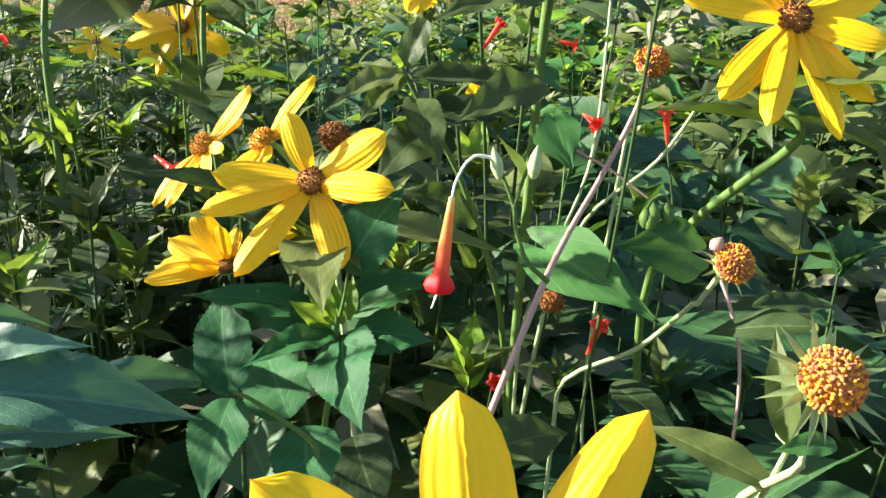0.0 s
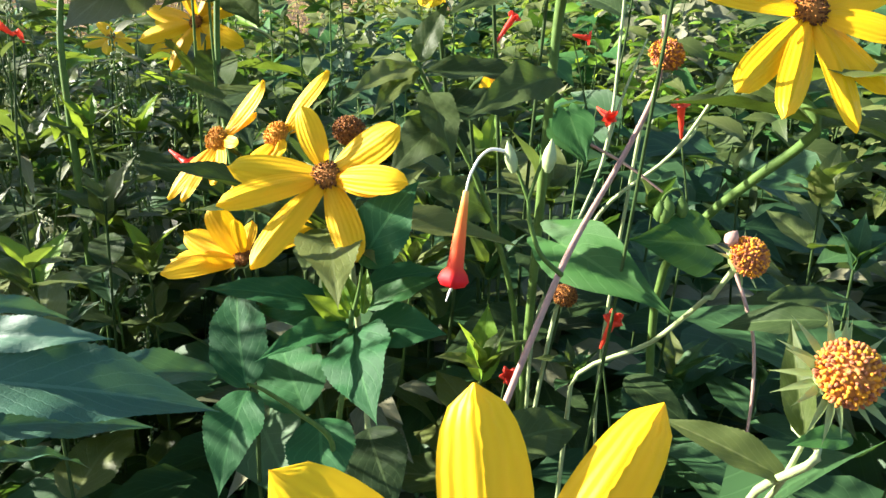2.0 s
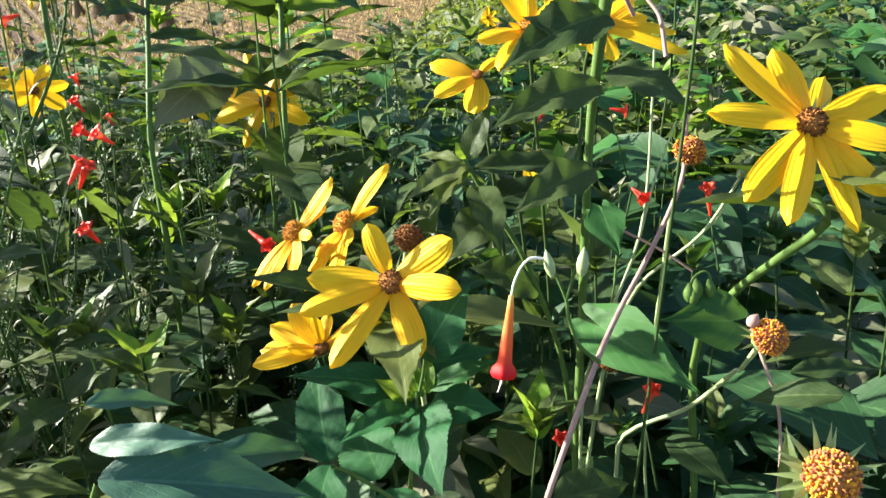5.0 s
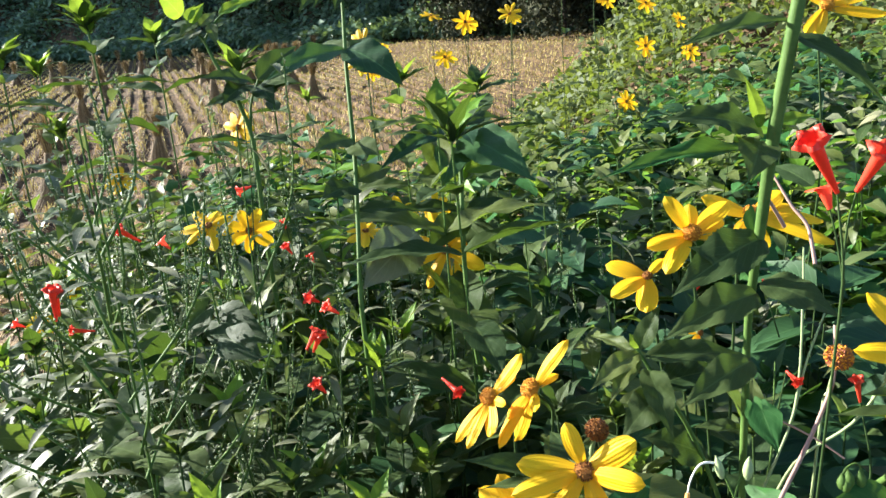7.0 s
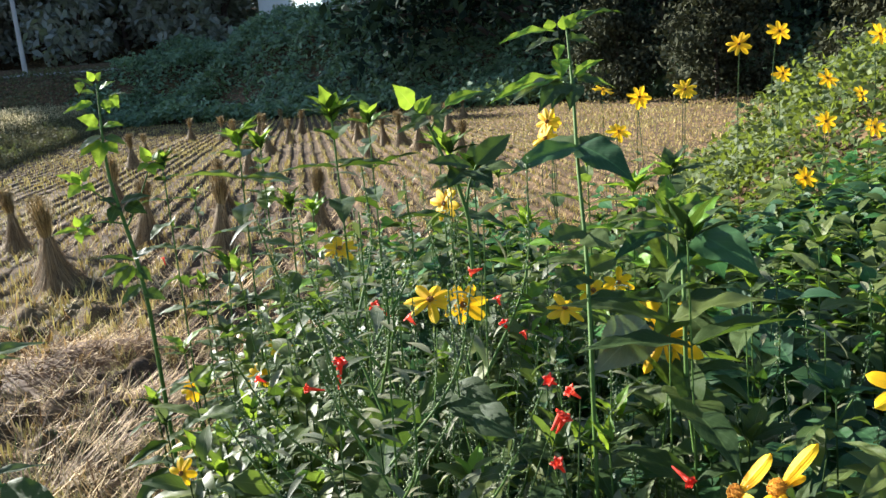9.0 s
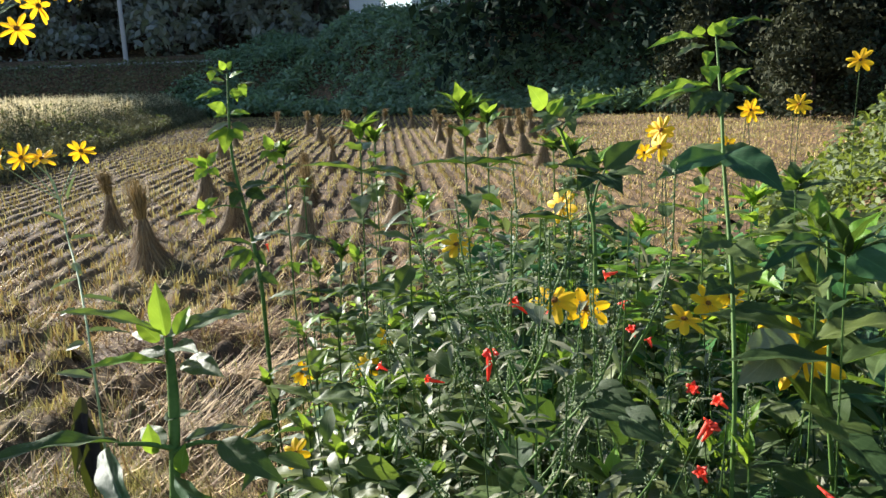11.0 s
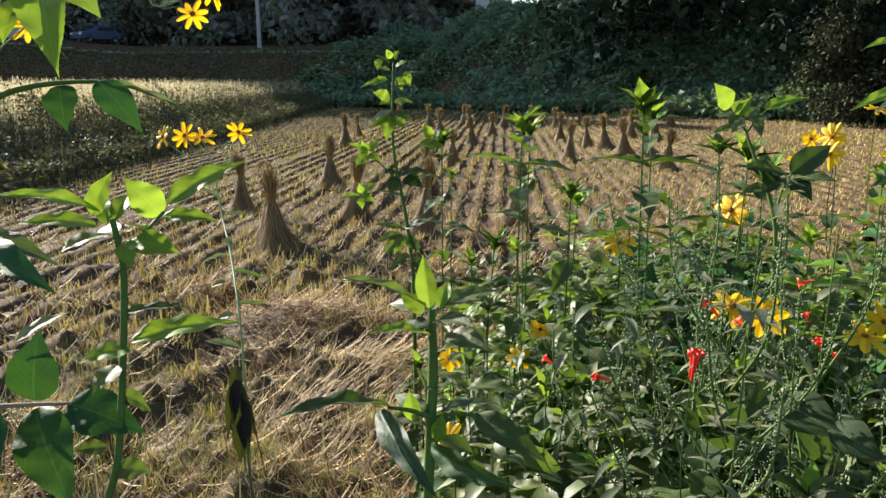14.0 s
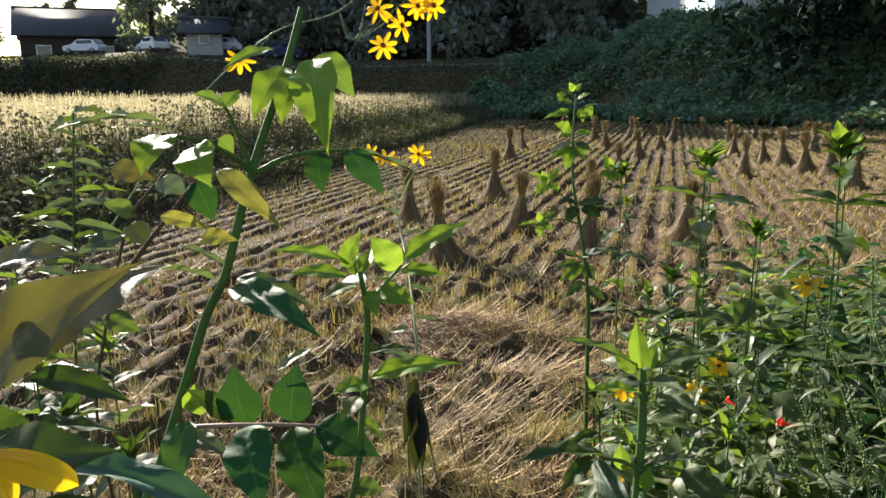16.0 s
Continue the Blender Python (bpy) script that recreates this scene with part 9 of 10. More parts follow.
stem_part(mid_c, [(-1.21, 1.01, 0.0), (-1.1806, 0.9655, 1.4161), (-1.2046, 0.9761, 1.5267), (-1.2197, 0.9789, 1.5820), (-1.2324, 0.9805, 1.6262), (-1.2466, 0.9841, 1.6815), (-1.2569, 0.9937, 1.7478), (-1.2681, 1.0118, 1.8472)], [0.0044, 0.0040, 0.0038, 0.0036, 0.0034, 0.0030, 0.0026, 0.0014], STEM)
leaf_at(mid_c, (-1.2731, 1.0071, 1.8451), (-1.2933, 0.9816, 1.8604), 0.94, 0, LEAF_DARK, (0.19, -0.40, 0.90))
leaf_at(mid_c, (-1.2900, 0.9957, 1.8540), (-1.2835, 0.9818, 1.8318), 1.31, 1, LEAF_BRIGHT, (0.43, -0.69, 0.58))
leaf_at(mid_c, (-1.2635, 1.0132, 1.8384), (-1.2371, 1.0245, 1.8490), 1.10, 0, LEAF_BRIGHT, (0.28, -0.51, 0.81))
leaf_at(mid_c, (-1.2509, 1.0191, 1.8228), (-1.2131, 1.0375, 1.8247), 0.46, 0, LEAF_GREY_SHEEN, (0.11, -0.28, 0.95))
leaf_at(mid_c, (-1.2556, 1.0141, 1.8184), (-1.2410, 1.0057, 1.7920), 1.27, 1, LEAF_BRIGHT, (0.43, -0.69, 0.58))
leaf_at(mid_c, (-1.2463, 1.0242, 1.8272), (-1.2291, 1.0178, 1.8007), 1.10, 1, LEAF_BRIGHT, (0.43, -0.69, 0.58))
leaf_at(mid_c, (-1.2746, 0.9980, 1.8164), (-1.2856, 0.9717, 1.8011), 1.37, 1, LEAF_BRIGHT, (0.36, -0.61, 0.70))
leaf_at(mid_c, (-1.2723, 0.9987, 1.8119), (-1.3050, 0.9546, 1.7968), 0.68, 0, LEAF_BRIGHT, (0.28, -0.51, 0.81))
leaf_at(mid_c, (-1.2639, 0.9953, 1.7743), (-1.2847, 0.9687, 1.7879), 1.70, 1, LEAF_BRIGHT, (0.36, -0.61, 0.70))
leaf_at(mid_c, (-1.2613, 0.9956, 1.7677), (-1.2729, 0.9718, 1.7637), 1.44, 0, LEAF_BRIGHT, (0.28, -0.51, 0.81))
leaf_at(mid_c, (-1.2563, 1.0003, 1.7699), (-1.2213, 1.0151, 1.7677), 1.14, 0, LEAF_BRIGHT, (0.28, -0.51, 0.81))
leaf_at(mid_c, (-1.2593, 0.9930, 1.7522), (-1.2828, 0.9535, 1.7265), 0.73, 0, LEAF_GREY_SHEEN, (0.28, -0.51, 0.81))
leaf_at(mid_c, (-1.2537, 0.9969, 1.7500), (-1.2167, 1.0093, 1.7326), 1.02, 0, LEAF_DARK, (0.28, -0.51, 0.81))
leaf_at(mid_c, (-1.2599, 0.9901, 1.7434), (-1.2791, 0.9542, 1.7177), 1.20, 0, LEAF_BRIGHT, (0.36, -0.61, 0.70))
leaf_at(mid_c, (-1.2578, 0.9912, 1.7412), (-1.2519, 0.9704, 1.6955), 1.23, 1, LEAF_BRIGHT, (0.43, -0.69, 0.58))
leaf_at(mid_c, (-1.2526, 0.9955, 1.7411), (-1.2269, 0.9968, 1.7173), 1.52, 1, LEAF_BRIGHT, (0.36, -0.61, 0.70))
leaf_at(mid_c, (-1.2725, 1.0100, 1.8539), (-1.2747, 0.9997, 1.8712), 1.93, 2, LEAF_BRIGHT, (0.43, -0.69, 0.58))
leaf_at(mid_c, (-1.2672, 1.0143, 1.8538), (-1.2553, 1.0150, 1.8689), 2.04, 2, LEAF_BRIGHT, (0.43, -0.69, 0.58))
leaf_at(mid_c, (-1.2713, 1.0049, 1.8318), (-1.2855, 0.9807, 1.8340), 1.37, 0, LEAF, (0.28, -0.51, 0.81))
leaf_at(mid_c, (-1.2589, 1.0072, 1.8030), (-1.2276, 1.0196, 1.8029), 1.29, 0, LEAF_BRIGHT, (0.28, -0.51, 0.81))
leaf_at(mid_c, (-1.2825, 0.9511, 1.6685), (-1.3101, 0.9210, 1.6893), 0.95, 0, LEAF_BRIGHT, (0.28, -0.51, 0.81))
leaf_at(mid_c, (-1.2813, 0.9533, 1.6729), (-1.2620, 0.9633, 1.7000), 1.27, 1, LEAF_BRIGHT, (0.36, -0.61, 0.70))
leaf_at(mid_c, (-1.2839, 0.9493, 1.6663), (-1.2923, 0.9236, 1.6453), 1.55, 1, LEAF_BRIGHT, (0.36, -0.61, 0.70))
leaf_at(mid_c, (-1.2796, 0.9529, 1.6663), (-1.2569, 0.9549, 1.6539), 1.68, 0, LEAF_BRIGHT, (0.28, -0.51, 0.81))
leaf_at(mid_c, (-1.2871, 0.9479, 1.6707), (-1.2898, 0.9388, 1.6936), 1.56, 0, LEAF_BRIGHT, (0.36, -0.61, 0.70))
leaf_at(mid_c, (-1.2835, 0.9286, 1.5890), (-1.2558, 0.9444, 1.6122), 1.35, 0, LEAF_BRIGHT, (0.36, -0.61, 0.70))
leaf_at(mid_c, (-1.2829, 0.9278, 1.5846), (-1.2536, 0.9360, 1.5749), 1.36, 0, LEAF_BRIGHT, (0.28, -0.51, 0.81))
leaf_at(mid_c, (-1.2858, 0.9260, 1.5868), (-1.3109, 0.8909, 1.5818), 0.78, 0, LEAF_BRIGHT, (0.28, -0.51, 0.81))
leaf_at(mid_c, (-1.2844, 0.9260, 1.5824), (-1.2710, 0.9182, 1.5618), 1.37, 1, LEAF_BRIGHT, (0.36, -0.61, 0.70))
leaf_at(mid_c, (-1.2838, 0.9289, 1.5912), (-1.2828, 0.9223, 1.6124), 1.40, 1, LEAF_BRIGHT, (0.36, -0.61, 0.70))
leaf_at(mid_c, (-1.1909, 1.0338, 1.6966), (-1.1978, 1.0232, 1.7270), 1.34, 1, LEAF_BRIGHT, (0.36, -0.61, 0.70))
leaf_at(mid_c, (-1.1885, 1.0363, 1.6988), (-1.1609, 1.0489, 1.7103), 1.34, 0, LEAF_BRIGHT, (0.28, -0.51, 0.81))
leaf_at(mid_c, (-1.1903, 1.0331, 1.6922), (-1.1740, 1.0274, 1.6709), 1.62, 1, LEAF_BRIGHT, (0.36, -0.61, 0.70))
leaf_at(mid_c, (-1.1877, 1.0352, 1.6921), (-1.1612, 1.0402, 1.6796), 1.30, 0, LEAF_BRIGHT, (0.28, -0.51, 0.81))
leaf_at(mid_c, (-1.1923, 1.0320, 1.6944), (-1.1995, 1.0090, 1.6798), 1.37, 0, LEAF_BRIGHT, (0.28, -0.51, 0.81))
leaf_at(mid_c, (-1.2318, 0.9798, 1.6218), (-1.2330, 0.9570, 1.5901), 1.47, 1, LEAF_DARK, (0.36, -0.61, 0.70))
leaf_at(mid_c, (-1.2289, 0.9834, 1.6262), (-1.1796, 1.0126, 1.6336), 1.09, 0, LEAF_DARK, (0.19, -0.40, 0.90))
leaf_at(mid_c, (-1.2213, 0.9884, 1.6217), (-1.1843, 1.0004, 1.6029), 1.43, 1, LEAF_DARK, (0.36, -0.61, 0.70))
leaf_at(mid_c, (-1.2327, 0.9809, 1.6284), (-1.2511, 0.9548, 1.6363), 1.47, 0, LEAF_DARK, (0.19, -0.40, 0.90))
leaf_at(mid_c, (-1.2067, 0.9732, 1.5223), (-1.1669, 0.9963, 1.5359), 1.11, 0, LEAF_GREY_SHEEN, (0.19, -0.40, 0.90))
leaf_at(mid_c, (-1.2061, 0.9724, 1.5178), (-1.2513, 0.9258, 1.5310), 0.58, 0, LEAF_DARK, (0.19, -0.40, 0.90))
leaf_at(mid_c, (-1.2102, 0.9667, 1.5090), (-1.2263, 0.9301, 1.4716), 1.06, 0, LEAF, (0.36, -0.61, 0.70))
leaf_at(mid_c, (-1.2084, 0.9681, 1.5090), (-1.2109, 0.9432, 1.4737), 1.34, 0, LEAF_BRIGHT, (0.36, -0.61, 0.70))
leaf_at(mid_c, (-1.2122, 0.9656, 1.5113), (-1.2416, 0.9242, 1.4958), 1.00, 0, LEAF, (0.28, -0.51, 0.81))
leaf_at(mid_c, (-1.2026, 0.9717, 1.5046), (-1.1732, 0.9752, 1.4778), 1.33, 0, LEAF_DARK, (0.36, -0.61, 0.70))
leaf_at(mid_c, (-1.1948, 0.9690, 1.4714), (-1.2136, 0.9320, 1.4408), 1.12, 0, LEAF_DARK, (0.28, -0.51, 0.81))
leaf_at(mid_c, (-1.1916, 0.9686, 1.4603), (-1.1527, 0.9817, 1.4404), 1.27, 0, LEAF_DARK, (0.28, -0.51, 0.81))
stem_part(mid_c, [(-1.2307, 0.9783, 1.6129), (-1.2534, 0.9670, 1.6396), (-1.2833, 0.9504, 1.6685)], [0.0018, 0.0015, 0.0011], STEM, "side_stem")
stem_part(mid_c, [(-1.2221, 0.9784, 1.5875), (-1.2538, 0.9547, 1.5954), (-1.2848, 0.9266, 1.5857)], [0.0018, 0.0015, 0.0011], STEM, "side_stem")
stem_part(mid_c, [(-1.2176, 0.9799, 1.5797), (-1.2006, 1.0095, 1.6370), (-1.1888, 1.0349, 1.6944)], [0.0018, 0.0015, 0.0011], STEM, "side_stem")
mid_d = thing("leafy_plant", (-0.15, 0.78, 0.0), "sturdy upright plant with large drooping dark green leaves", "plant", 'leafy plants in the bed')
stem_part(mid_d, [(-0.15, 0.78, 0.0), (-0.1576, 0.6871, 1.4823), (-0.1630, 0.7138, 1.5577), (-0.1691, 0.7447, 1.6038), (-0.1735, 0.7533, 1.6494)], [0.0026, 0.0024, 0.0023, 0.0022, 0.0016], STEM)
leaf_at(mid_d, (-0.1765, 0.7504, 1.6439), (-0.2193, 0.6531, 1.6220), 0.57, 0, LEAF_DEEP, (0.17, -0.57, 0.80))
leaf_at(mid_d, (-0.1656, 0.7531, 1.6313), (-0.0903, 0.6930, 1.6000), 1.01, 1, LEAF_DEEP, (0.23, -0.68, 0.69))
leaf_at(mid_d, (-0.1693, 0.7554, 1.6490), (-0.1960, 0.7670, 1.6602), 1.24, 0, LEAF_BRIGHT, (0.17, -0.57, 0.80))
leaf_at(mid_d, (-0.1725, 0.7541, 1.6505), (-0.1811, 0.7768, 1.6678), 1.51, 2, LEAF_BRIGHT, (0.28, -0.77, 0.57))
leaf_at(mid_d, (-0.1682, 0.7562, 1.6501), (-0.1606, 0.7983, 1.6641), 1.00, 2, LEAF_BRIGHT, (0.28, -0.77, 0.57))
leaf_at(mid_d, (-0.1727, 0.7470, 1.6215), (-0.1687, 0.6745, 1.5993), 0.98, 1, LEAF_DEEP, (0.28, -0.77, 0.57))
leaf_at(mid_d, (-0.1647, 0.7456, 1.5976), (-0.1160, 0.8051, 1.5936), 0.78, 0, LEAF_BRIGHT, (0.17, -0.57, 0.80))
leaf_at(mid_d, (-0.1700, 0.7339, 1.5604), (-0.2335, 0.7016, 1.5659), 0.64, 0, LEAF_DARK, (0.08, -0.39, 0.92))
leaf_at(mid_d, (-0.1636, 0.7371, 1.5599), (-0.1135, 0.7944, 1.5430), 0.73, 0, LEAF_DARK, (0.11, -0.45, 0.89))
leaf_at(mid_d, (-0.1723, 0.7528, 1.6447), (-0.2111, 0.7790, 1.6466), 1.01, 0, LEAF_GREY_SHEEN, (0.08, -0.39, 0.92))
leaf_at(mid_d, (-0.1680, 0.7543, 1.6414), (-0.1357, 0.8495, 1.6294), 0.60, 0, LEAF_DARK, (0.11, -0.45, 0.89))
leaf_at(mid_d, (-0.1691, 0.7447, 1.6038), (-0.1940, 0.6735, 1.6029), 0.82, 0, LEAF_DARK, (0.17, -0.57, 0.80))
leaf_at(mid_d, (-0.1666, 0.7336, 1.5514), (-0.1872, 0.6613, 1.5370), 0.89, 1, LEAF_DARK, (0.23, -0.68, 0.69))
leaf_at(mid_d, (-0.1643, 0.7333, 1.5454), (-0.1282, 0.7007, 1.5226), 1.30, 0, LEAF_DARK, (0.23, -0.68, 0.69))
leaf_at(mid_d, (-0.1675, 0.7414, 1.5863), (-0.1922, 0.7694, 1.5648), 1.21, 0, LEAF, (0.17, -0.57, 0.80))
leaf_at(mid_d, (-0.1669, 0.7542, 1.6384), (-0.1452, 0.7061, 1.6314), 1.07, 1, LEAF_DEEP, (0.23, -0.68, 0.69))
shoot((-1.07, 1.20, 0.0), (-1.102, 1.258, 1.708), 0.090, 10, 0.032, LEAF, LEAF_BRIGHT, 0.0026, 200, "upright leafy plant standing against the field", head=9)
shoot((-0.76, 1.13, 0.0), (-0.784, 1.171, 1.747), 0.084, 10, 0.032, LEAF_DARK, LEAF_BRIGHT, 0.0026, 201, "upright leafy plant standing against the field", head=9)
shoot((-0.93, 1.17, 0.0), (-0.949, 1.202, 1.576), 0.072, 10, 0.032, LEAF_BRIGHT, LEAF_BRIGHT, 0.0026, 202, "upright leafy plant standing against the field", head=9)
shoot((-0.56, 1.13, 0.0), (-0.579, 1.162, 1.662), 0.090, 10, 0.032, LEAF_DARK, LEAF_BRIGHT, 0.0026, 203, "upright leafy plant standing against the field", head=9)
shoot((-0.43, 1.39, 0.0), (-0.450, 1.422, 1.631), 0.096, 10, 0.032, LEAF, LEAF_BRIGHT, 0.0026, 204, "upright leafy plant standing against the field", head=9)
shoot((-0.25, 1.26, 0.0), (-0.271, 1.293, 1.624), 0.108, 10, 0.032, LEAF_DARK, LEAF_BRIGHT, 0.0026, 205, "upright leafy plant standing against the field", head=9)
shoot((-0.50, 1.22, 0.0), (-0.514, 1.236, 1.548), 0.084, 10, 0.032, LEAF_BRIGHT, LEAF_BRIGHT, 0.0026, 206, "upright leafy plant standing against the field", head=9)
shoot((-1.00, 0.99, 0.0), (-1.019, 1.017, 1.510), 0.072, 10, 0.032, LEAF_DARK, LEAF_BRIGHT, 0.0026, 207, "upright leafy plant standing against the field", head=9)
shoot((-1.40, 1.35, 0.0), (-1.419, 1.384, 1.580), 0.060, 10, 0.032, LEAF, LEAF_BRIGHT, 0.0026, 208, "upright leafy plant standing against the field", head=9)
shoot((-0.67, 1.24, 0.0), (-0.697, 1.275, 1.690), 0.084, 10, 0.032, LEAF_DARK, LEAF_BRIGHT, 0.0026, 209, "upright leafy plant standing against the field", head=9)
shoot((-0.33, 1.33, 0.0), (-0.348, 1.357, 1.592), 0.096, 10, 0.032, LEAF_BRIGHT, LEAF_BRIGHT, 0.0026, 210, "upright leafy plant standing against the field", head=9)
shoot((-0.16, 0.82, 0.0), (-0.181, 0.789, 1.590), 0.085, 6, 0.04, LEAF, LEAF_BRIGHT, 0.0018, 300, "leafy green plant with toothed leaves among the weeds")
shoot((-0.22, 0.65, 0.0), (-0.241, 0.615, 1.446), 0.06, 6, 0.04, LEAF_DARK, LEAF_BRIGHT, 0.0018, 301, "leafy green plant with toothed leaves among the weeds")
shoot((-0.21, 0.48, 0.0), (-0.225, 0.454, 1.439), 0.06, 6, 0.04, LEAF, LEAF_BRIGHT, 0.0018, 302, "leafy green plant with toothed leaves among the weeds")
shoot((-1.12, 1.31, 0.0), (-1.136, 1.284, 1.706), 0.06, 6, 0.04, LEAF_DARK, LEAF_BRIGHT, 0.0018, 303, "leafy green plant with toothed leaves among the weeds")
shoot((-0.61, 1.43, 0.0), (-0.627, 1.395, 1.617), 0.05, 6, 0.04, LEAF, LEAF_BRIGHT, 0.0018, 304, "leafy green plant with toothed leaves among the weeds")
shoot((-0.13, 0.67, 0.0), (-0.148, 0.637, 1.661), 0.1, 6, 0.04, LEAF_DARK, LEAF_BRIGHT, 0.0018, 305, "leafy green plant with toothed leaves among the weeds")
shoot((-0.15, 0.72, 0.0), (-0.175, 0.694, 1.666), 0.09, 6, 0.04, LEAF, LEAF_BRIGHT, 0.0018, 306, "leafy green plant with toothed leaves among the weeds")
shoot((-0.55, 1.07, 0.0), (-0.566, 1.042, 1.704), 0.08, 6, 0.04, LEAF_DARK, LEAF_BRIGHT, 0.0018, 307, "leafy green plant with toothed leaves among the weeds")
shoot((-0.27, 0.69, 0.0), (-0.288, 0.661, 1.437), 0.06, 6, 0.04, LEAF, LEAF_BRIGHT, 0.0018, 308, "leafy green plant with toothed leaves among the weeds")
shoot((-0.43, 0.77, 0.0), (-0.455, 0.736, 1.471), 0.06, 6, 0.04, LEAF_DARK, LEAF_BRIGHT, 0.0018, 309, "leafy green plant with toothed leaves among the weeds")
shoot((-0.85, 0.89, 0.0), (-0.867, 0.863, 1.546), 0.05, 6, 0.04, LEAF, LEAF_BRIGHT, 0.0018, 310, "leafy green plant with toothed leaves among the weeds")
shoot((-0.60, 0.65, 0.0), (-0.623, 0.618, 1.454), 0.05, 6, 0.04, LEAF_DARK, LEAF_BRIGHT, 0.0018, 311, "leafy green plant with toothed leaves among the weeds")
shoot((-1.00, 0.98, 0.0), (-1.020, 0.946, 1.489), 0.06, 6, 0.04, LEAF, LEAF_BRIGHT, 0.0018, 312, "leafy green plant with toothed leaves among the weeds")
shoot((-0.10, 0.97, 0.0), (-0.115, 0.939, 1.525), 0.08, 6, 0.04, LEAF_DARK, LEAF_BRIGHT, 0.0018, 313, "leafy green plant with toothed leaves among the weeds")
shoot((-0.02, 1.23, 0.0), (-0.038, 1.204, 1.526), 0.08, 6, 0.04, LEAF, LEAF_BRIGHT, 0.0018, 314, "leafy green plant with toothed leaves among the weeds")
shoot((-0.61, 0.61, 0.0), (-0.633, 0.584, 1.451), 0.06, 6, 0.04, LEAF_DARK, LEAF_BRIGHT, 0.0018, 315, "leafy green plant with toothed leaves among the weeds")
shoot((-0.85, 0.76, 0.0), (-0.874, 0.730, 1.459), 0.07, 6, 0.04, LEAF, LEAF_BRIGHT, 0.0018, 316, "leafy green plant with toothed leaves among the weeds")
shoot((-0.68, 0.88, 0.0), (-0.705, 0.854, 1.490), 0.07, 6, 0.04, LEAF_DARK, LEAF_BRIGHT, 0.0018, 317, "leafy green plant with toothed leaves among the weeds")
shoot((0.03, 0.55, 0.0), (0.011, 0.515, 1.419), 0.06, 6, 0.04, LEAF, LEAF_BRIGHT, 0.0018, 318, "leafy green plant with toothed leaves among the weeds")
shoot((-0.19, 0.61, 0.0), (-0.212, 0.577, 1.469), 0.06, 6, 0.04, LEAF_DARK, LEAF_BRIGHT, 0.0018, 319, "leafy green plant with toothed leaves among the weeds")
shoot((-0.33, 0.84, 0.0), (-0.349, 0.813, 1.446), 0.058, 6, 0.030, LEAF_DEEP, LEAF, 0.0016, 800, "leafy plant with dark toothed leaves among the flowers", 0.9, stem_mat=STEM_DARK, narrow=0.95, head=5)
shoot((-0.22, 0.74, 0.0), (-0.239, 0.714, 1.437), 0.066, 6, 0.030, LEAF, LEAF_BRIGHT, 0.0016, 801, "leafy plant with dark toothed leaves among the flowers", 0.9, stem_mat=STEM_DARK, narrow=1.10, head=5)
shoot((-0.26, 0.67, 0.0), (-0.284, 0.642, 1.421), 0.057, 6, 0.030, LEAF_DEEP, LEAF_DEEP, 0.0016, 802, "leafy plant with dark toothed leaves among the flowers", 0.9, stem_mat=STEM_DARK, narrow=1.00, head=5)
shoot((-0.21, 0.62, 0.0), (-0.225, 0.595, 1.409), 0.069, 6, 0.030, LEAF_DEEP, LEAF, 0.0016, 803, "leafy plant with dark toothed leaves among the flowers", 0.9, stem_mat=STEM_DARK, narrow=1.20, head=5)
shoot((-0.22, 0.55, 0.0), (-0.237, 0.524, 1.394), 0.048, 6, 0.030, LEAF_DEEP, LEAF, 0.0016, 804, "leafy plant with dark toothed leaves among the flowers", 0.9, stem_mat=STEM_DARK, narrow=0.95, head=5)
shoot((-0.15, 0.58, 0.0), (-0.167, 0.545, 1.390), 0.058, 6, 0.030, LEAF, LEAF_BRIGHT, 0.0016, 805, "leafy plant with dark toothed leaves among the flowers", 0.9, stem_mat=STEM_DARK, narrow=1.10, head=5)
shoot((-0.00, 0.73, 0.0), (-0.022, 0.699, 1.493), 0.058, 6, 0.030, LEAF_DEEP, LEAF_DEEP, 0.0016, 806, "leafy plant with dark toothed leaves among the flowers", 0.9, stem_mat=STEM_DARK, narrow=1.00, head=5)
shoot((0.04, 0.58, 0.0), (0.020, 0.548, 1.440), 0.065, 6, 0.030, LEAF_DEEP, LEAF, 0.0016, 807, "leafy plant with dark toothed leaves among the flowers", 0.9, stem_mat=STEM_DARK, narrow=1.20, head=5)
shoot((0.08, 0.55, 0.0), (0.057, 0.519, 1.419), 0.047, 6, 0.030, LEAF_DEEP, LEAF, 0.0016, 808, "leafy plant with dark toothed leaves among the flowers", 0.9, stem_mat=STEM_DARK, narrow=0.95, head=5)
shoot((0.09, 0.70, 0.0), (0.072, 0.671, 1.474), 0.063, 6, 0.030, LEAF, LEAF_BRIGHT, 0.0016, 809, "leafy plant with dark toothed leaves among the flowers", 0.9, stem_mat=STEM_DARK, narrow=1.10, head=5)
shoot((0.13, 0.64, 0.0), (0.110, 0.609, 1.453), 0.055, 6, 0.030, LEAF_DEEP, LEAF_DEEP, 0.0016, 810, "leafy plant with dark toothed leaves among the flowers", 0.9, stem_mat=STEM_DARK, narrow=1.00, head=5)
shoot((0.18, 0.58, 0.0), (0.159, 0.554, 1.446), 0.065, 6, 0.030, LEAF_DEEP, LEAF, 0.0016, 811, "leafy plant with dark toothed leaves among the flowers", 0.9, stem_mat=STEM_DARK, narrow=1.20, head=5)
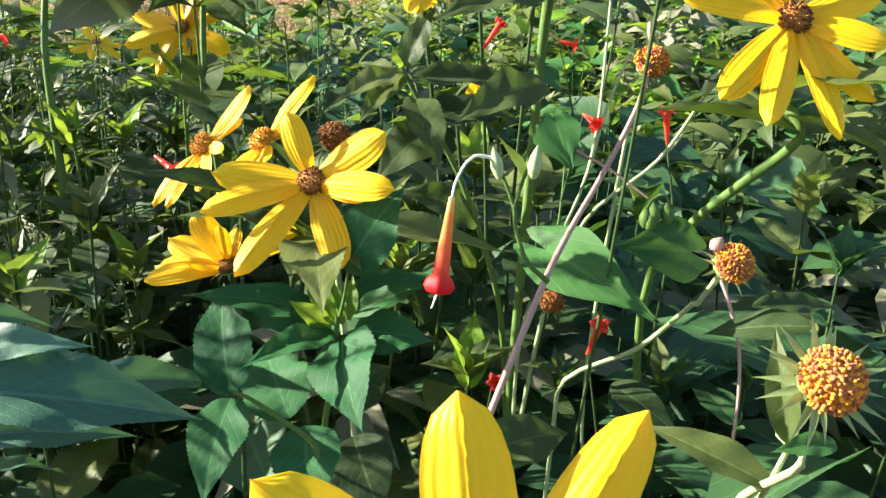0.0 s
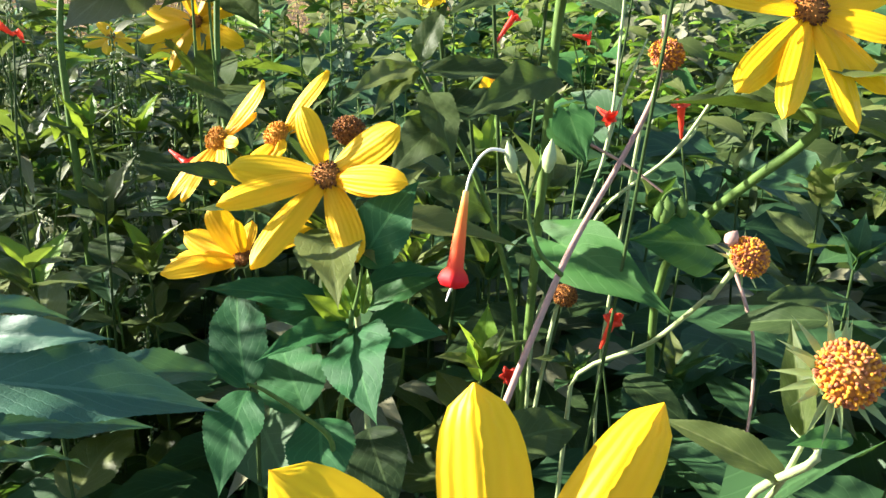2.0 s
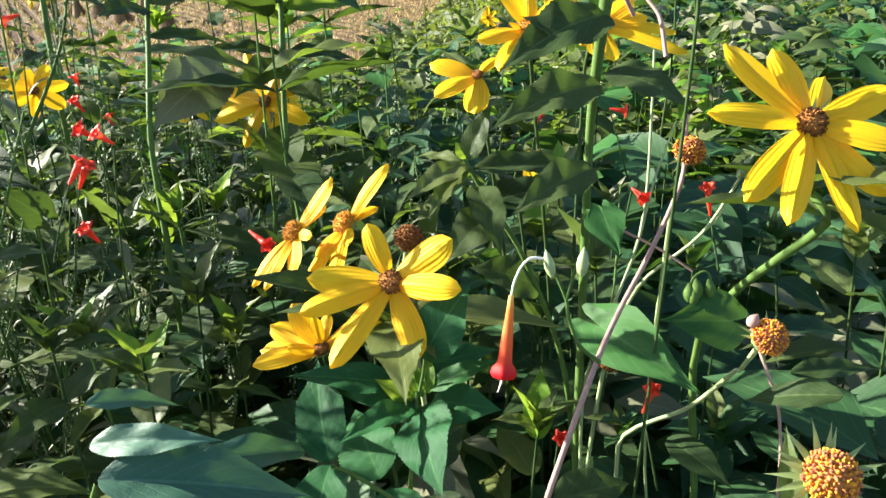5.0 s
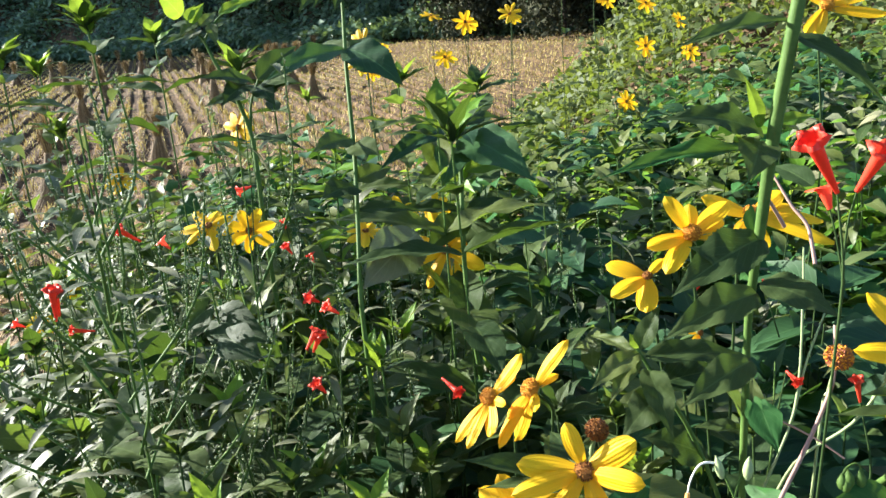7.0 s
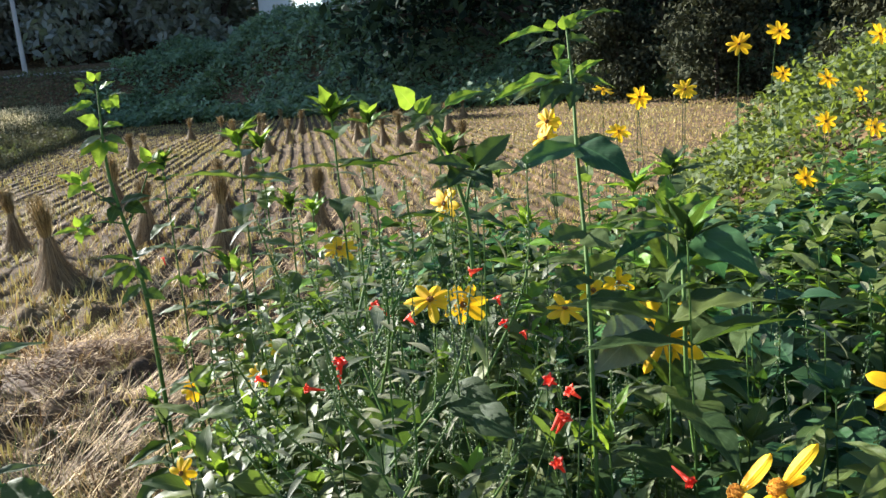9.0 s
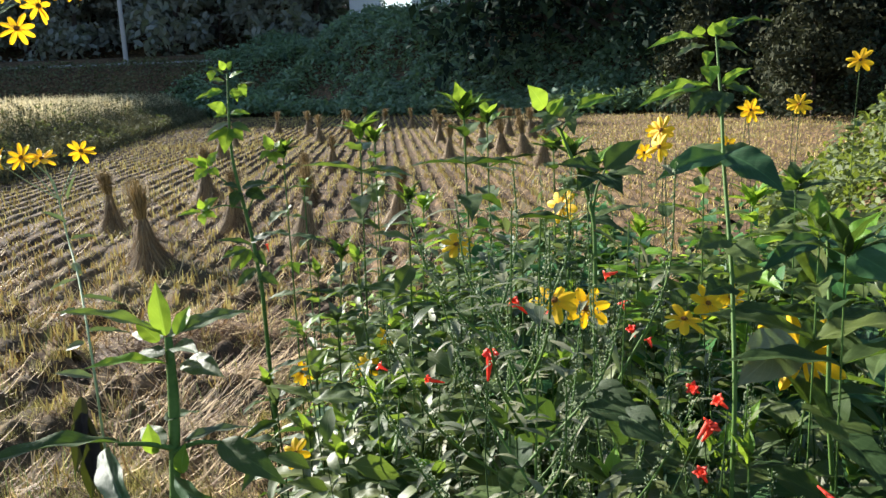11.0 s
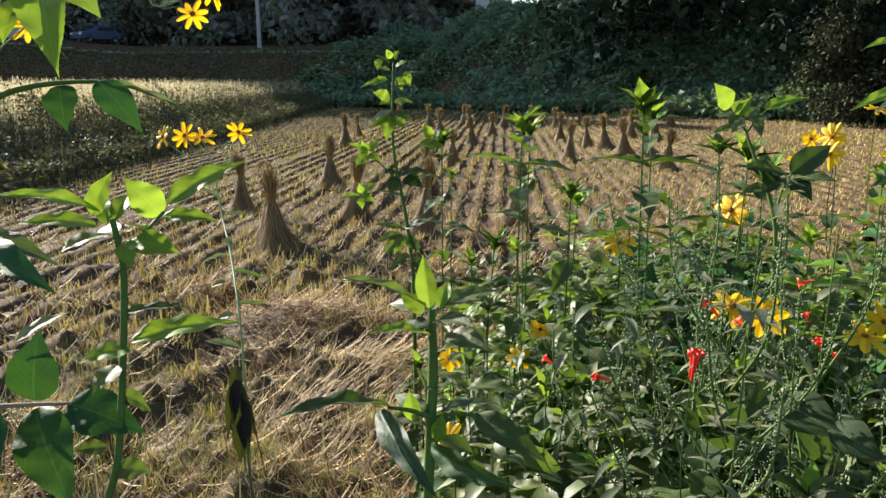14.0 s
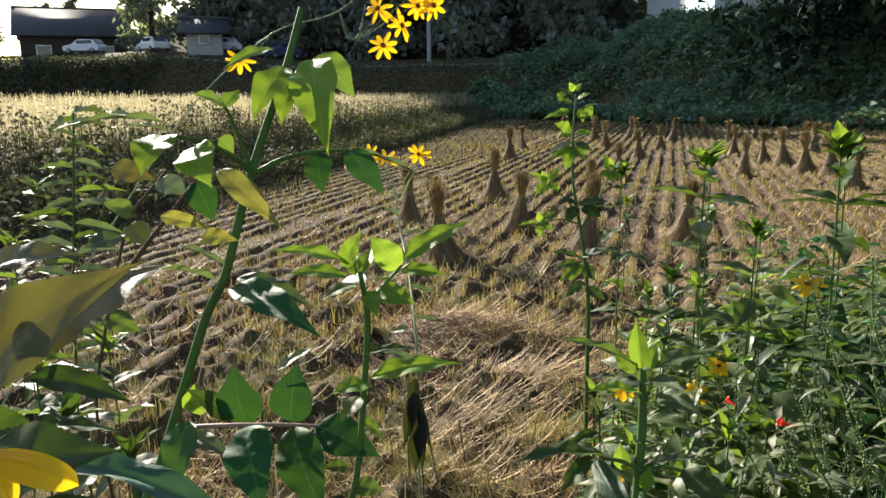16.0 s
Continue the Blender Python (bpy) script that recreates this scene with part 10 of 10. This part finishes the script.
shoot((0.25, 0.64, 0.0), (0.228, 0.611, 1.452), 0.050, 6, 0.030, LEAF_DEEP, LEAF, 0.0016, 812, "leafy plant with dark toothed leaves among the flowers", 0.9, stem_mat=STEM_DARK, narrow=0.95, head=5)
shoot((0.28, 0.59, 0.0), (0.265, 0.562, 1.461), 0.057, 6, 0.030, LEAF, LEAF_BRIGHT, 0.0016, 813, "leafy plant with dark toothed leaves among the flowers", 0.9, stem_mat=STEM_DARK, narrow=1.10, head=5)
shoot((0.29, 0.54, 0.0), (0.269, 0.509, 1.437), 0.050, 6, 0.030, LEAF_DEEP, LEAF_DEEP, 0.0016, 814, "leafy plant with dark toothed leaves among the flowers", 0.9, stem_mat=STEM_DARK, narrow=1.00, head=5)
shoot((0.18, 0.48, 0.0), (0.160, 0.453, 1.386), 0.060, 6, 0.030, LEAF_DEEP, LEAF, 0.0016, 815, "leafy plant with dark toothed leaves among the flowers", 0.9, stem_mat=STEM_DARK, narrow=1.20, head=5)
shoot((0.12, 0.47, 0.0), (0.103, 0.442, 1.389), 0.044, 6, 0.030, LEAF_DEEP, LEAF, 0.0016, 816, "leafy plant with dark toothed leaves among the flowers", 0.9, stem_mat=STEM_DARK, narrow=0.95, head=5)
shoot((0.08, 0.47, 0.0), (0.055, 0.443, 1.392), 0.052, 6, 0.030, LEAF, LEAF_BRIGHT, 0.0016, 817, "leafy plant with dark toothed leaves among the flowers", 0.9, stem_mat=STEM_DARK, narrow=1.10, head=5)
shoot((0.22, 0.48, 0.0), (0.204, 0.449, 1.399), 0.048, 6, 0.030, LEAF_DEEP, LEAF_DEEP, 0.0016, 818, "leafy plant with dark toothed leaves among the flowers", 0.9, stem_mat=STEM_DARK, narrow=1.00, head=5)
shoot((-0.11, 0.68, 0.0), (-0.132, 0.653, 1.440), 0.071, 6, 0.030, LEAF_DEEP, LEAF, 0.0016, 819, "leafy plant with dark toothed leaves among the flowers", 0.9, stem_mat=STEM_DARK, narrow=1.20, head=5)
shoot((-0.07, 0.80, 0.0), (-0.094, 0.773, 1.467), 0.056, 6, 0.030, LEAF_DEEP, LEAF, 0.0016, 820, "leafy plant with dark toothed leaves among the flowers", 0.9, stem_mat=STEM_DARK, narrow=0.95, head=5)
shoot((-0.22, 0.90, 0.0), (-0.244, 0.868, 1.442), 0.072, 6, 0.030, LEAF, LEAF_BRIGHT, 0.0016, 821, "leafy plant with dark toothed leaves among the flowers", 0.9, stem_mat=STEM_DARK, narrow=1.10, head=5)
shoot((-0.18, 0.50, 0.0), (-0.196, 0.473, 1.372), 0.050, 6, 0.030, LEAF_DEEP, LEAF_DEEP, 0.0016, 822, "leafy plant with dark toothed leaves among the flowers", 0.9, stem_mat=STEM_DARK, narrow=1.00, head=5)
shoot((-0.38, 0.51, 0.0), (-0.399, 0.479, 1.502), 0.072, 6, 0.030, LEAF_DARK, LEAF, 0.0016, 823, "leafy plant with dark toothed leaves among the flowers", 0.9, stem_mat=STEM_DARK, narrow=1.20, head=5)
shoot((-0.30, 0.45, 0.0), (-0.318, 0.422, 1.470), 0.050, 6, 0.030, LEAF_DARK, LEAF, 0.0016, 824, "leafy plant with dark toothed leaves among the flowers", 0.9, stem_mat=STEM_DARK, narrow=0.95, head=5)
shoot((-0.29, 0.52, 0.0), (-0.313, 0.489, 1.470), 0.064, 6, 0.030, LEAF, LEAF_BRIGHT, 0.0016, 825, "leafy plant with dark toothed leaves among the flowers", 0.9, stem_mat=STEM_DARK, narrow=1.10, head=5)
shoot((-0.21, 0.46, 0.0), (-0.233, 0.432, 1.440), 0.055, 6, 0.030, LEAF_DARK, LEAF_DARK, 0.0016, 826, "leafy plant with dark toothed leaves among the flowers", 0.9, stem_mat=STEM_DARK, narrow=1.00, head=5)
shoot((-0.25, 0.63, 0.0), (-0.269, 0.600, 1.447), 0.078, 6, 0.030, LEAF_DARK, LEAF, 0.0016, 827, "leafy plant with dark toothed leaves among the flowers", 0.9, stem_mat=STEM_DARK, narrow=1.20, head=5)
shoot((-0.16, 0.54, 0.0), (-0.175, 0.512, 1.442), 0.053, 6, 0.030, LEAF_DARK, LEAF, 0.0016, 828, "leafy plant with dark toothed leaves among the flowers", 0.9, stem_mat=STEM_DARK, narrow=0.95, head=5)
shoot((-0.14, 0.44, 0.0), (-0.163, 0.407, 1.444), 0.058, 6, 0.030, LEAF, LEAF_BRIGHT, 0.0016, 829, "leafy plant with dark toothed leaves among the flowers", 0.9, stem_mat=STEM_DARK, narrow=1.10, head=5)
shoot((-0.32, 0.40, 0.0), (-0.344, 0.365, 1.451), 0.053, 6, 0.030, LEAF_DARK, LEAF_DARK, 0.0016, 830, "leafy plant with dark toothed leaves among the flowers", 0.9, stem_mat=STEM_DARK, narrow=1.00, head=5)
shoot((-0.07, 0.68, 0.0), (-0.094, 0.648, 1.462), 0.078, 6, 0.030, LEAF_DARK, LEAF, 0.0016, 831, "leafy plant with dark toothed leaves among the flowers", 0.9, stem_mat=STEM_DARK, narrow=1.20, head=5)
shoot((0.01, 0.58, 0.0), (-0.007, 0.555, 1.445), 0.053, 6, 0.030, LEAF_DARK, LEAF, 0.0016, 832, "leafy plant with dark toothed leaves among the flowers", 0.9, stem_mat=STEM_DARK, narrow=0.95, head=5)
shoot((0.07, 0.61, 0.0), (0.053, 0.577, 1.465), 0.064, 6, 0.030, LEAF, LEAF_BRIGHT, 0.0016, 833, "leafy plant with dark toothed leaves among the flowers", 0.9, stem_mat=STEM_DARK, narrow=1.10, head=5)
shoot((-0.18, 0.75, 0.0), (-0.197, 0.723, 1.435), 0.067, 6, 0.030, LEAF_DARK, LEAF_DARK, 0.0016, 834, "leafy plant with dark toothed leaves among the flowers", 0.9, stem_mat=STEM_DARK, narrow=1.00, head=5)
shoot((-0.38, 0.71, 0.0), (-0.397, 0.681, 1.457), 0.083, 6, 0.030, LEAF_DARK, LEAF, 0.0016, 835, "leafy plant with dark toothed leaves among the flowers", 0.9, stem_mat=STEM_DARK, narrow=1.20, head=5)
shoot((-0.54, 0.76, 0.0), (-0.564, 0.732, 1.469), 0.064, 6, 0.030, LEAF_DARK, LEAF, 0.0016, 836, "leafy plant with dark toothed leaves among the flowers", 0.9, stem_mat=STEM_DARK, narrow=0.95, head=5)
shoot((-0.24, 0.40, 0.0), (-0.260, 0.366, 1.457), 0.057, 6, 0.030, LEAF, LEAF_BRIGHT, 0.0016, 837, "leafy plant with dark toothed leaves among the flowers", 0.9, stem_mat=STEM_DARK, narrow=1.10, head=5)
shoot((-0.03, 0.56, 0.0), (-0.052, 0.527, 1.459), 0.057, 6, 0.030, LEAF_DARK, LEAF_DARK, 0.0016, 838, "leafy plant with dark toothed leaves among the flowers", 0.9, stem_mat=STEM_DARK, narrow=1.00, head=5)
shoot((0.11, 0.54, 0.0), (0.089, 0.509, 1.464), 0.068, 6, 0.030, LEAF_DARK, LEAF, 0.0016, 839, "leafy plant with dark toothed leaves among the flowers", 0.9, stem_mat=STEM_DARK, narrow=1.20, head=5)
shoot((-0.95, 1.05, 0.0), (-0.969, 1.029, 1.738), 0.085, 12, 0.027, LEAF, LEAF_BRIGHT, 0.0026, 700, "tall bushy plant with pointed green leaves", 0.8, head=10)
shoot((-0.62, 0.85, 0.0), (-0.641, 0.831, 1.778), 0.08, 12, 0.027, LEAF_DARK, LEAF_BRIGHT, 0.0026, 701, "tall bushy plant with pointed green leaves", 0.8, head=10)
shoot((-0.81, 0.98, 0.0), (-0.826, 0.963, 1.633), 0.07, 12, 0.027, LEAF, LEAF_BRIGHT, 0.0026, 702, "tall bushy plant with pointed green leaves", 0.8, head=10)
shoot((-1.15, 1.06, 0.0), (-1.170, 1.044, 1.698), 0.06, 12, 0.027, LEAF_DARK, LEAF_BRIGHT, 0.0026, 703, "tall bushy plant with pointed green leaves", 0.8, head=10)
shoot((-0.88, 0.82, 0.0), (-0.912, 0.796, 1.359), 0.085, 7, 0.028, LEAF_GREY_SHEEN, LEAF_BRIGHT, 0.0026, 600, "weed with long glossy drooping leaves", 1.1, narrow=0.62, fine=False, stem_mat=STEM_DARK)
shoot((-0.97, 0.81, 0.0), (-1.004, 0.794, 1.301), 0.08, 7, 0.028, LEAF_DARK, LEAF_GREY_SHEEN, 0.0026, 601, "weed with long glossy drooping leaves", 1.1, narrow=0.72, fine=False, stem_mat=STEM_DARK)
shoot((-0.85, 0.76, 0.0), (-0.883, 0.737, 1.295), 0.085, 7, 0.028, LEAF, LEAF_BRIGHT, 0.0026, 602, "weed with long glossy drooping leaves", 1.1, narrow=0.82, fine=False, stem_mat=STEM_DARK)
shoot((-0.73, 0.72, 0.0), (-0.764, 0.696, 1.356), 0.08, 7, 0.028, LEAF_GREY_SHEEN, LEAF_GREY_SHEEN, 0.0026, 603, "weed with long glossy drooping leaves", 1.1, narrow=0.62, fine=False, stem_mat=STEM_DARK)
shoot((-0.63, 0.65, 0.0), (-0.659, 0.633, 1.353), 0.085, 7, 0.028, LEAF_DARK, LEAF_BRIGHT, 0.0026, 604, "weed with long glossy drooping leaves", 1.1, narrow=0.72, fine=False, stem_mat=STEM_DARK)
shoot((-0.62, 0.73, 0.0), (-0.650, 0.708, 1.413), 0.09, 7, 0.028, LEAF, LEAF_GREY_SHEEN, 0.0026, 605, "weed with long glossy drooping leaves", 1.1, narrow=0.82, fine=False, stem_mat=STEM_DARK)
shoot((-0.53, 0.66, 0.0), (-0.555, 0.637, 1.396), 0.085, 7, 0.028, LEAF_GREY_SHEEN, LEAF_BRIGHT, 0.0026, 606, "weed with long glossy drooping leaves", 1.1, narrow=0.62, fine=False, stem_mat=STEM_DARK)
shoot((-0.70, 0.67, 0.0), (-0.730, 0.647, 1.319), 0.08, 7, 0.028, LEAF_DARK, LEAF_GREY_SHEEN, 0.0026, 607, "weed with long glossy drooping leaves", 1.1, narrow=0.72, fine=False, stem_mat=STEM_DARK)
shoot((-0.52, 0.60, 0.0), (-0.550, 0.577, 1.376), 0.085, 7, 0.028, LEAF, LEAF_BRIGHT, 0.0026, 608, "weed with long glossy drooping leaves", 1.1, narrow=0.82, fine=False, stem_mat=STEM_DARK)
shoot((-0.57, 0.81, 0.0), (-0.602, 0.794, 1.433), 0.09, 7, 0.028, LEAF_GREY_SHEEN, LEAF_GREY_SHEEN, 0.0026, 609, "weed with long glossy drooping leaves", 1.1, narrow=0.62, fine=False, stem_mat=STEM_DARK)
shoot((-0.77, 0.89, 0.0), (-0.800, 0.867, 1.427), 0.08, 7, 0.028, LEAF_DARK, LEAF_BRIGHT, 0.0026, 610, "weed with long glossy drooping leaves", 1.1, narrow=0.72, fine=False, stem_mat=STEM_DARK)
shoot((-0.95, 0.96, 0.0), (-0.982, 0.945, 1.408), 0.08, 7, 0.028, LEAF, LEAF_GREY_SHEEN, 0.0026, 611, "weed with long glossy drooping leaves", 1.1, narrow=0.82, fine=False, stem_mat=STEM_DARK)
shoot((-0.64, 0.80, 0.0), (-0.670, 0.779, 1.312), 0.08, 7, 0.028, LEAF_GREY_SHEEN, LEAF_BRIGHT, 0.0026, 612, "weed with long glossy drooping leaves", 1.1, narrow=0.62, fine=False, stem_mat=STEM_DARK)
shoot((-0.58, 0.92, 0.0), (-0.611, 0.897, 1.339), 0.08, 7, 0.028, LEAF_DARK, LEAF_GREY_SHEEN, 0.0026, 613, "weed with long glossy drooping leaves", 1.1, narrow=0.72, fine=False, stem_mat=STEM_DARK)
shoot((-0.46, 0.87, 0.0), (-0.491, 0.854, 1.316), 0.085, 7, 0.028, LEAF, LEAF_BRIGHT, 0.0026, 614, "weed with long glossy drooping leaves", 1.1, narrow=0.82, fine=False, stem_mat=STEM_DARK)
shoot((-0.78, 1.15, 0.0), (-0.805, 1.131, 1.327), 0.08, 7, 0.028, LEAF_GREY_SHEEN, LEAF_GREY_SHEEN, 0.0026, 615, "weed with long glossy drooping leaves", 1.1, narrow=0.62, fine=False, stem_mat=STEM_DARK)
shoot((-0.99, 0.81, 0.0), (-1.019, 0.794, 1.336), 0.075, 7, 0.028, LEAF_DARK, LEAF_BRIGHT, 0.0026, 616, "weed with long glossy drooping leaves", 1.1, narrow=0.72, fine=False, stem_mat=STEM_DARK)
shoot((-0.78, 0.92, 0.0), (-0.810, 0.898, 1.361), 0.08, 7, 0.028, LEAF, LEAF_GREY_SHEEN, 0.0026, 617, "weed with long glossy drooping leaves", 1.1, narrow=0.82, fine=False, stem_mat=STEM_DARK)
shoot((-0.72, 0.67, 0.0), (-0.747, 0.651, 1.360), 0.08, 7, 0.028, LEAF_GREY_SHEEN, LEAF_BRIGHT, 0.0026, 618, "weed with long glossy drooping leaves", 1.1, narrow=0.62, fine=False, stem_mat=STEM_DARK)

SPIKES = [spike_weed(31, 1.0, "pale seeding weed with beaded spikes", 11), spike_weed(32, 1.0, "grey-green seeding weed with loose spikes", 8, 0.4), spike_weed(33, 1.0, "bushy seeding weed with many small spikes", 15, 0.35)]
SPIKES[0].matrix_basis = pose(-0.226, 0.553, 0.413, 0, 0, 40)
SPIKES[1].matrix_basis = pose(-0.431, 0.496, 0.700, 0, 0, 40)
SPIKES[2].matrix_basis = pose(-0.376, 0.435, 0.703, 0, 0, 40)
copy_thing(SPIKES[0], pose(-0.499, 0.730, 0.0, -1.5, -3.1, 135) @ Matrix.Diagonal((1, 1, 1.617, 1)))
copy_thing(SPIKES[1], pose(-0.398, 0.526, 0.0, -3.8, 0.3, 340) @ Matrix.Diagonal((1, 1, 1.677, 1)))
copy_thing(SPIKES[2], pose(-0.639, 0.746, 0.0, -0.4, 1.0, 220) @ Matrix.Diagonal((1, 1, 1.493, 1)))
copy_thing(SPIKES[1], pose(-0.404, 0.780, 0.0, 3.5, 1.9, 297) @ Matrix.Diagonal((1, 1, 1.513, 1)))
copy_thing(SPIKES[0], pose(-0.288, 0.830, 0.0, -1.3, 3.3, 67) @ Matrix.Diagonal((1, 1, 1.459, 1)))
copy_thing(SPIKES[0], pose(-0.217, 0.551, 0.0, -0.7, 1.9, 120) @ Matrix.Diagonal((1, 1, 1.353, 1)))
copy_thing(SPIKES[0], pose(-0.306, 0.685, 0.0, 3.1, 2.9, 59) @ Matrix.Diagonal((1, 1, 1.513, 1)))
copy_thing(SPIKES[1], pose(-0.021, 0.817, 0.0, -2.2, -3.6, 309) @ Matrix.Diagonal((1, 1, 1.487, 1)))
copy_thing(SPIKES[1], pose(-0.221, 0.693, 0.0, -1.3, -0.9, 97) @ Matrix.Diagonal((1, 1, 1.447, 1)))
copy_thing(SPIKES[2], pose(-0.344, 0.537, 0.0, -3.0, -0.3, 84) @ Matrix.Diagonal((1, 1, 1.411, 1)))
copy_thing(SPIKES[0], pose(-0.444, 1.103, 0.0, 0.5, -2.4, 184) @ Matrix.Diagonal((1, 1, 1.465, 1)))
copy_thing(SPIKES[1], pose(-0.070, 0.838, 0.0, 3.6, -1.0, 344) @ Matrix.Diagonal((1, 1, 1.532, 1)))
copy_thing(SPIKES[0], pose(-0.341, 0.887, 0.0, -3.5, 0.4, 216) @ Matrix.Diagonal((1, 1, 1.444, 1)))
copy_thing(SPIKES[0], pose(-0.509, 1.066, 1.410, 6.7, 12.4, 265) @ Matrix.Diagonal((0.6, 0.6, 1.410, 1)) @ pose(0, 0, -1.0))
copy_thing(SPIKES[1], pose(-0.507, 1.054, 1.412, 4.2, -8.3, 157) @ Matrix.Diagonal((0.6, 0.6, 1.412, 1)) @ pose(0, 0, -1.0))
copy_thing(SPIKES[2], pose(-0.502, 0.983, 1.487, -9.8, -7.0, 45) @ Matrix.Diagonal((0.6, 0.6, 1.487, 1)) @ pose(0, 0, -1.0))
copy_thing(SPIKES[0], pose(-0.621, 0.833, 1.551, 8.8, -2.5, 204) @ Matrix.Diagonal((0.6, 0.6, 1.551, 1)) @ pose(0, 0, -1.0))
copy_thing(SPIKES[1], pose(-0.328, 0.607, 1.466, -8.9, 12.6, 38) @ Matrix.Diagonal((0.6, 0.6, 1.466, 1)) @ pose(0, 0, -1.0))
copy_thing(SPIKES[2], pose(-0.390, 0.640, 1.373, -12.5, 10.1, 138) @ Matrix.Diagonal((0.6, 0.6, 1.373, 1)) @ pose(0, 0, -1.0))
copy_thing(SPIKES[0], pose(-0.436, 0.632, 1.422, -12.0, 3.7, 220) @ Matrix.Diagonal((0.6, 0.6, 1.422, 1)) @ pose(0, 0, -1.0))
copy_thing(SPIKES[1], pose(-0.399, 0.586, 1.441, -12.4, 2.2, 160) @ Matrix.Diagonal((0.6, 0.6, 1.441, 1)) @ pose(0, 0, -1.0))
copy_thing(SPIKES[2], pose(-0.589, 1.060, 0.0, 0, 0, 70) @ Matrix.Diagonal((0.7, 0.7, 1.652, 1)))
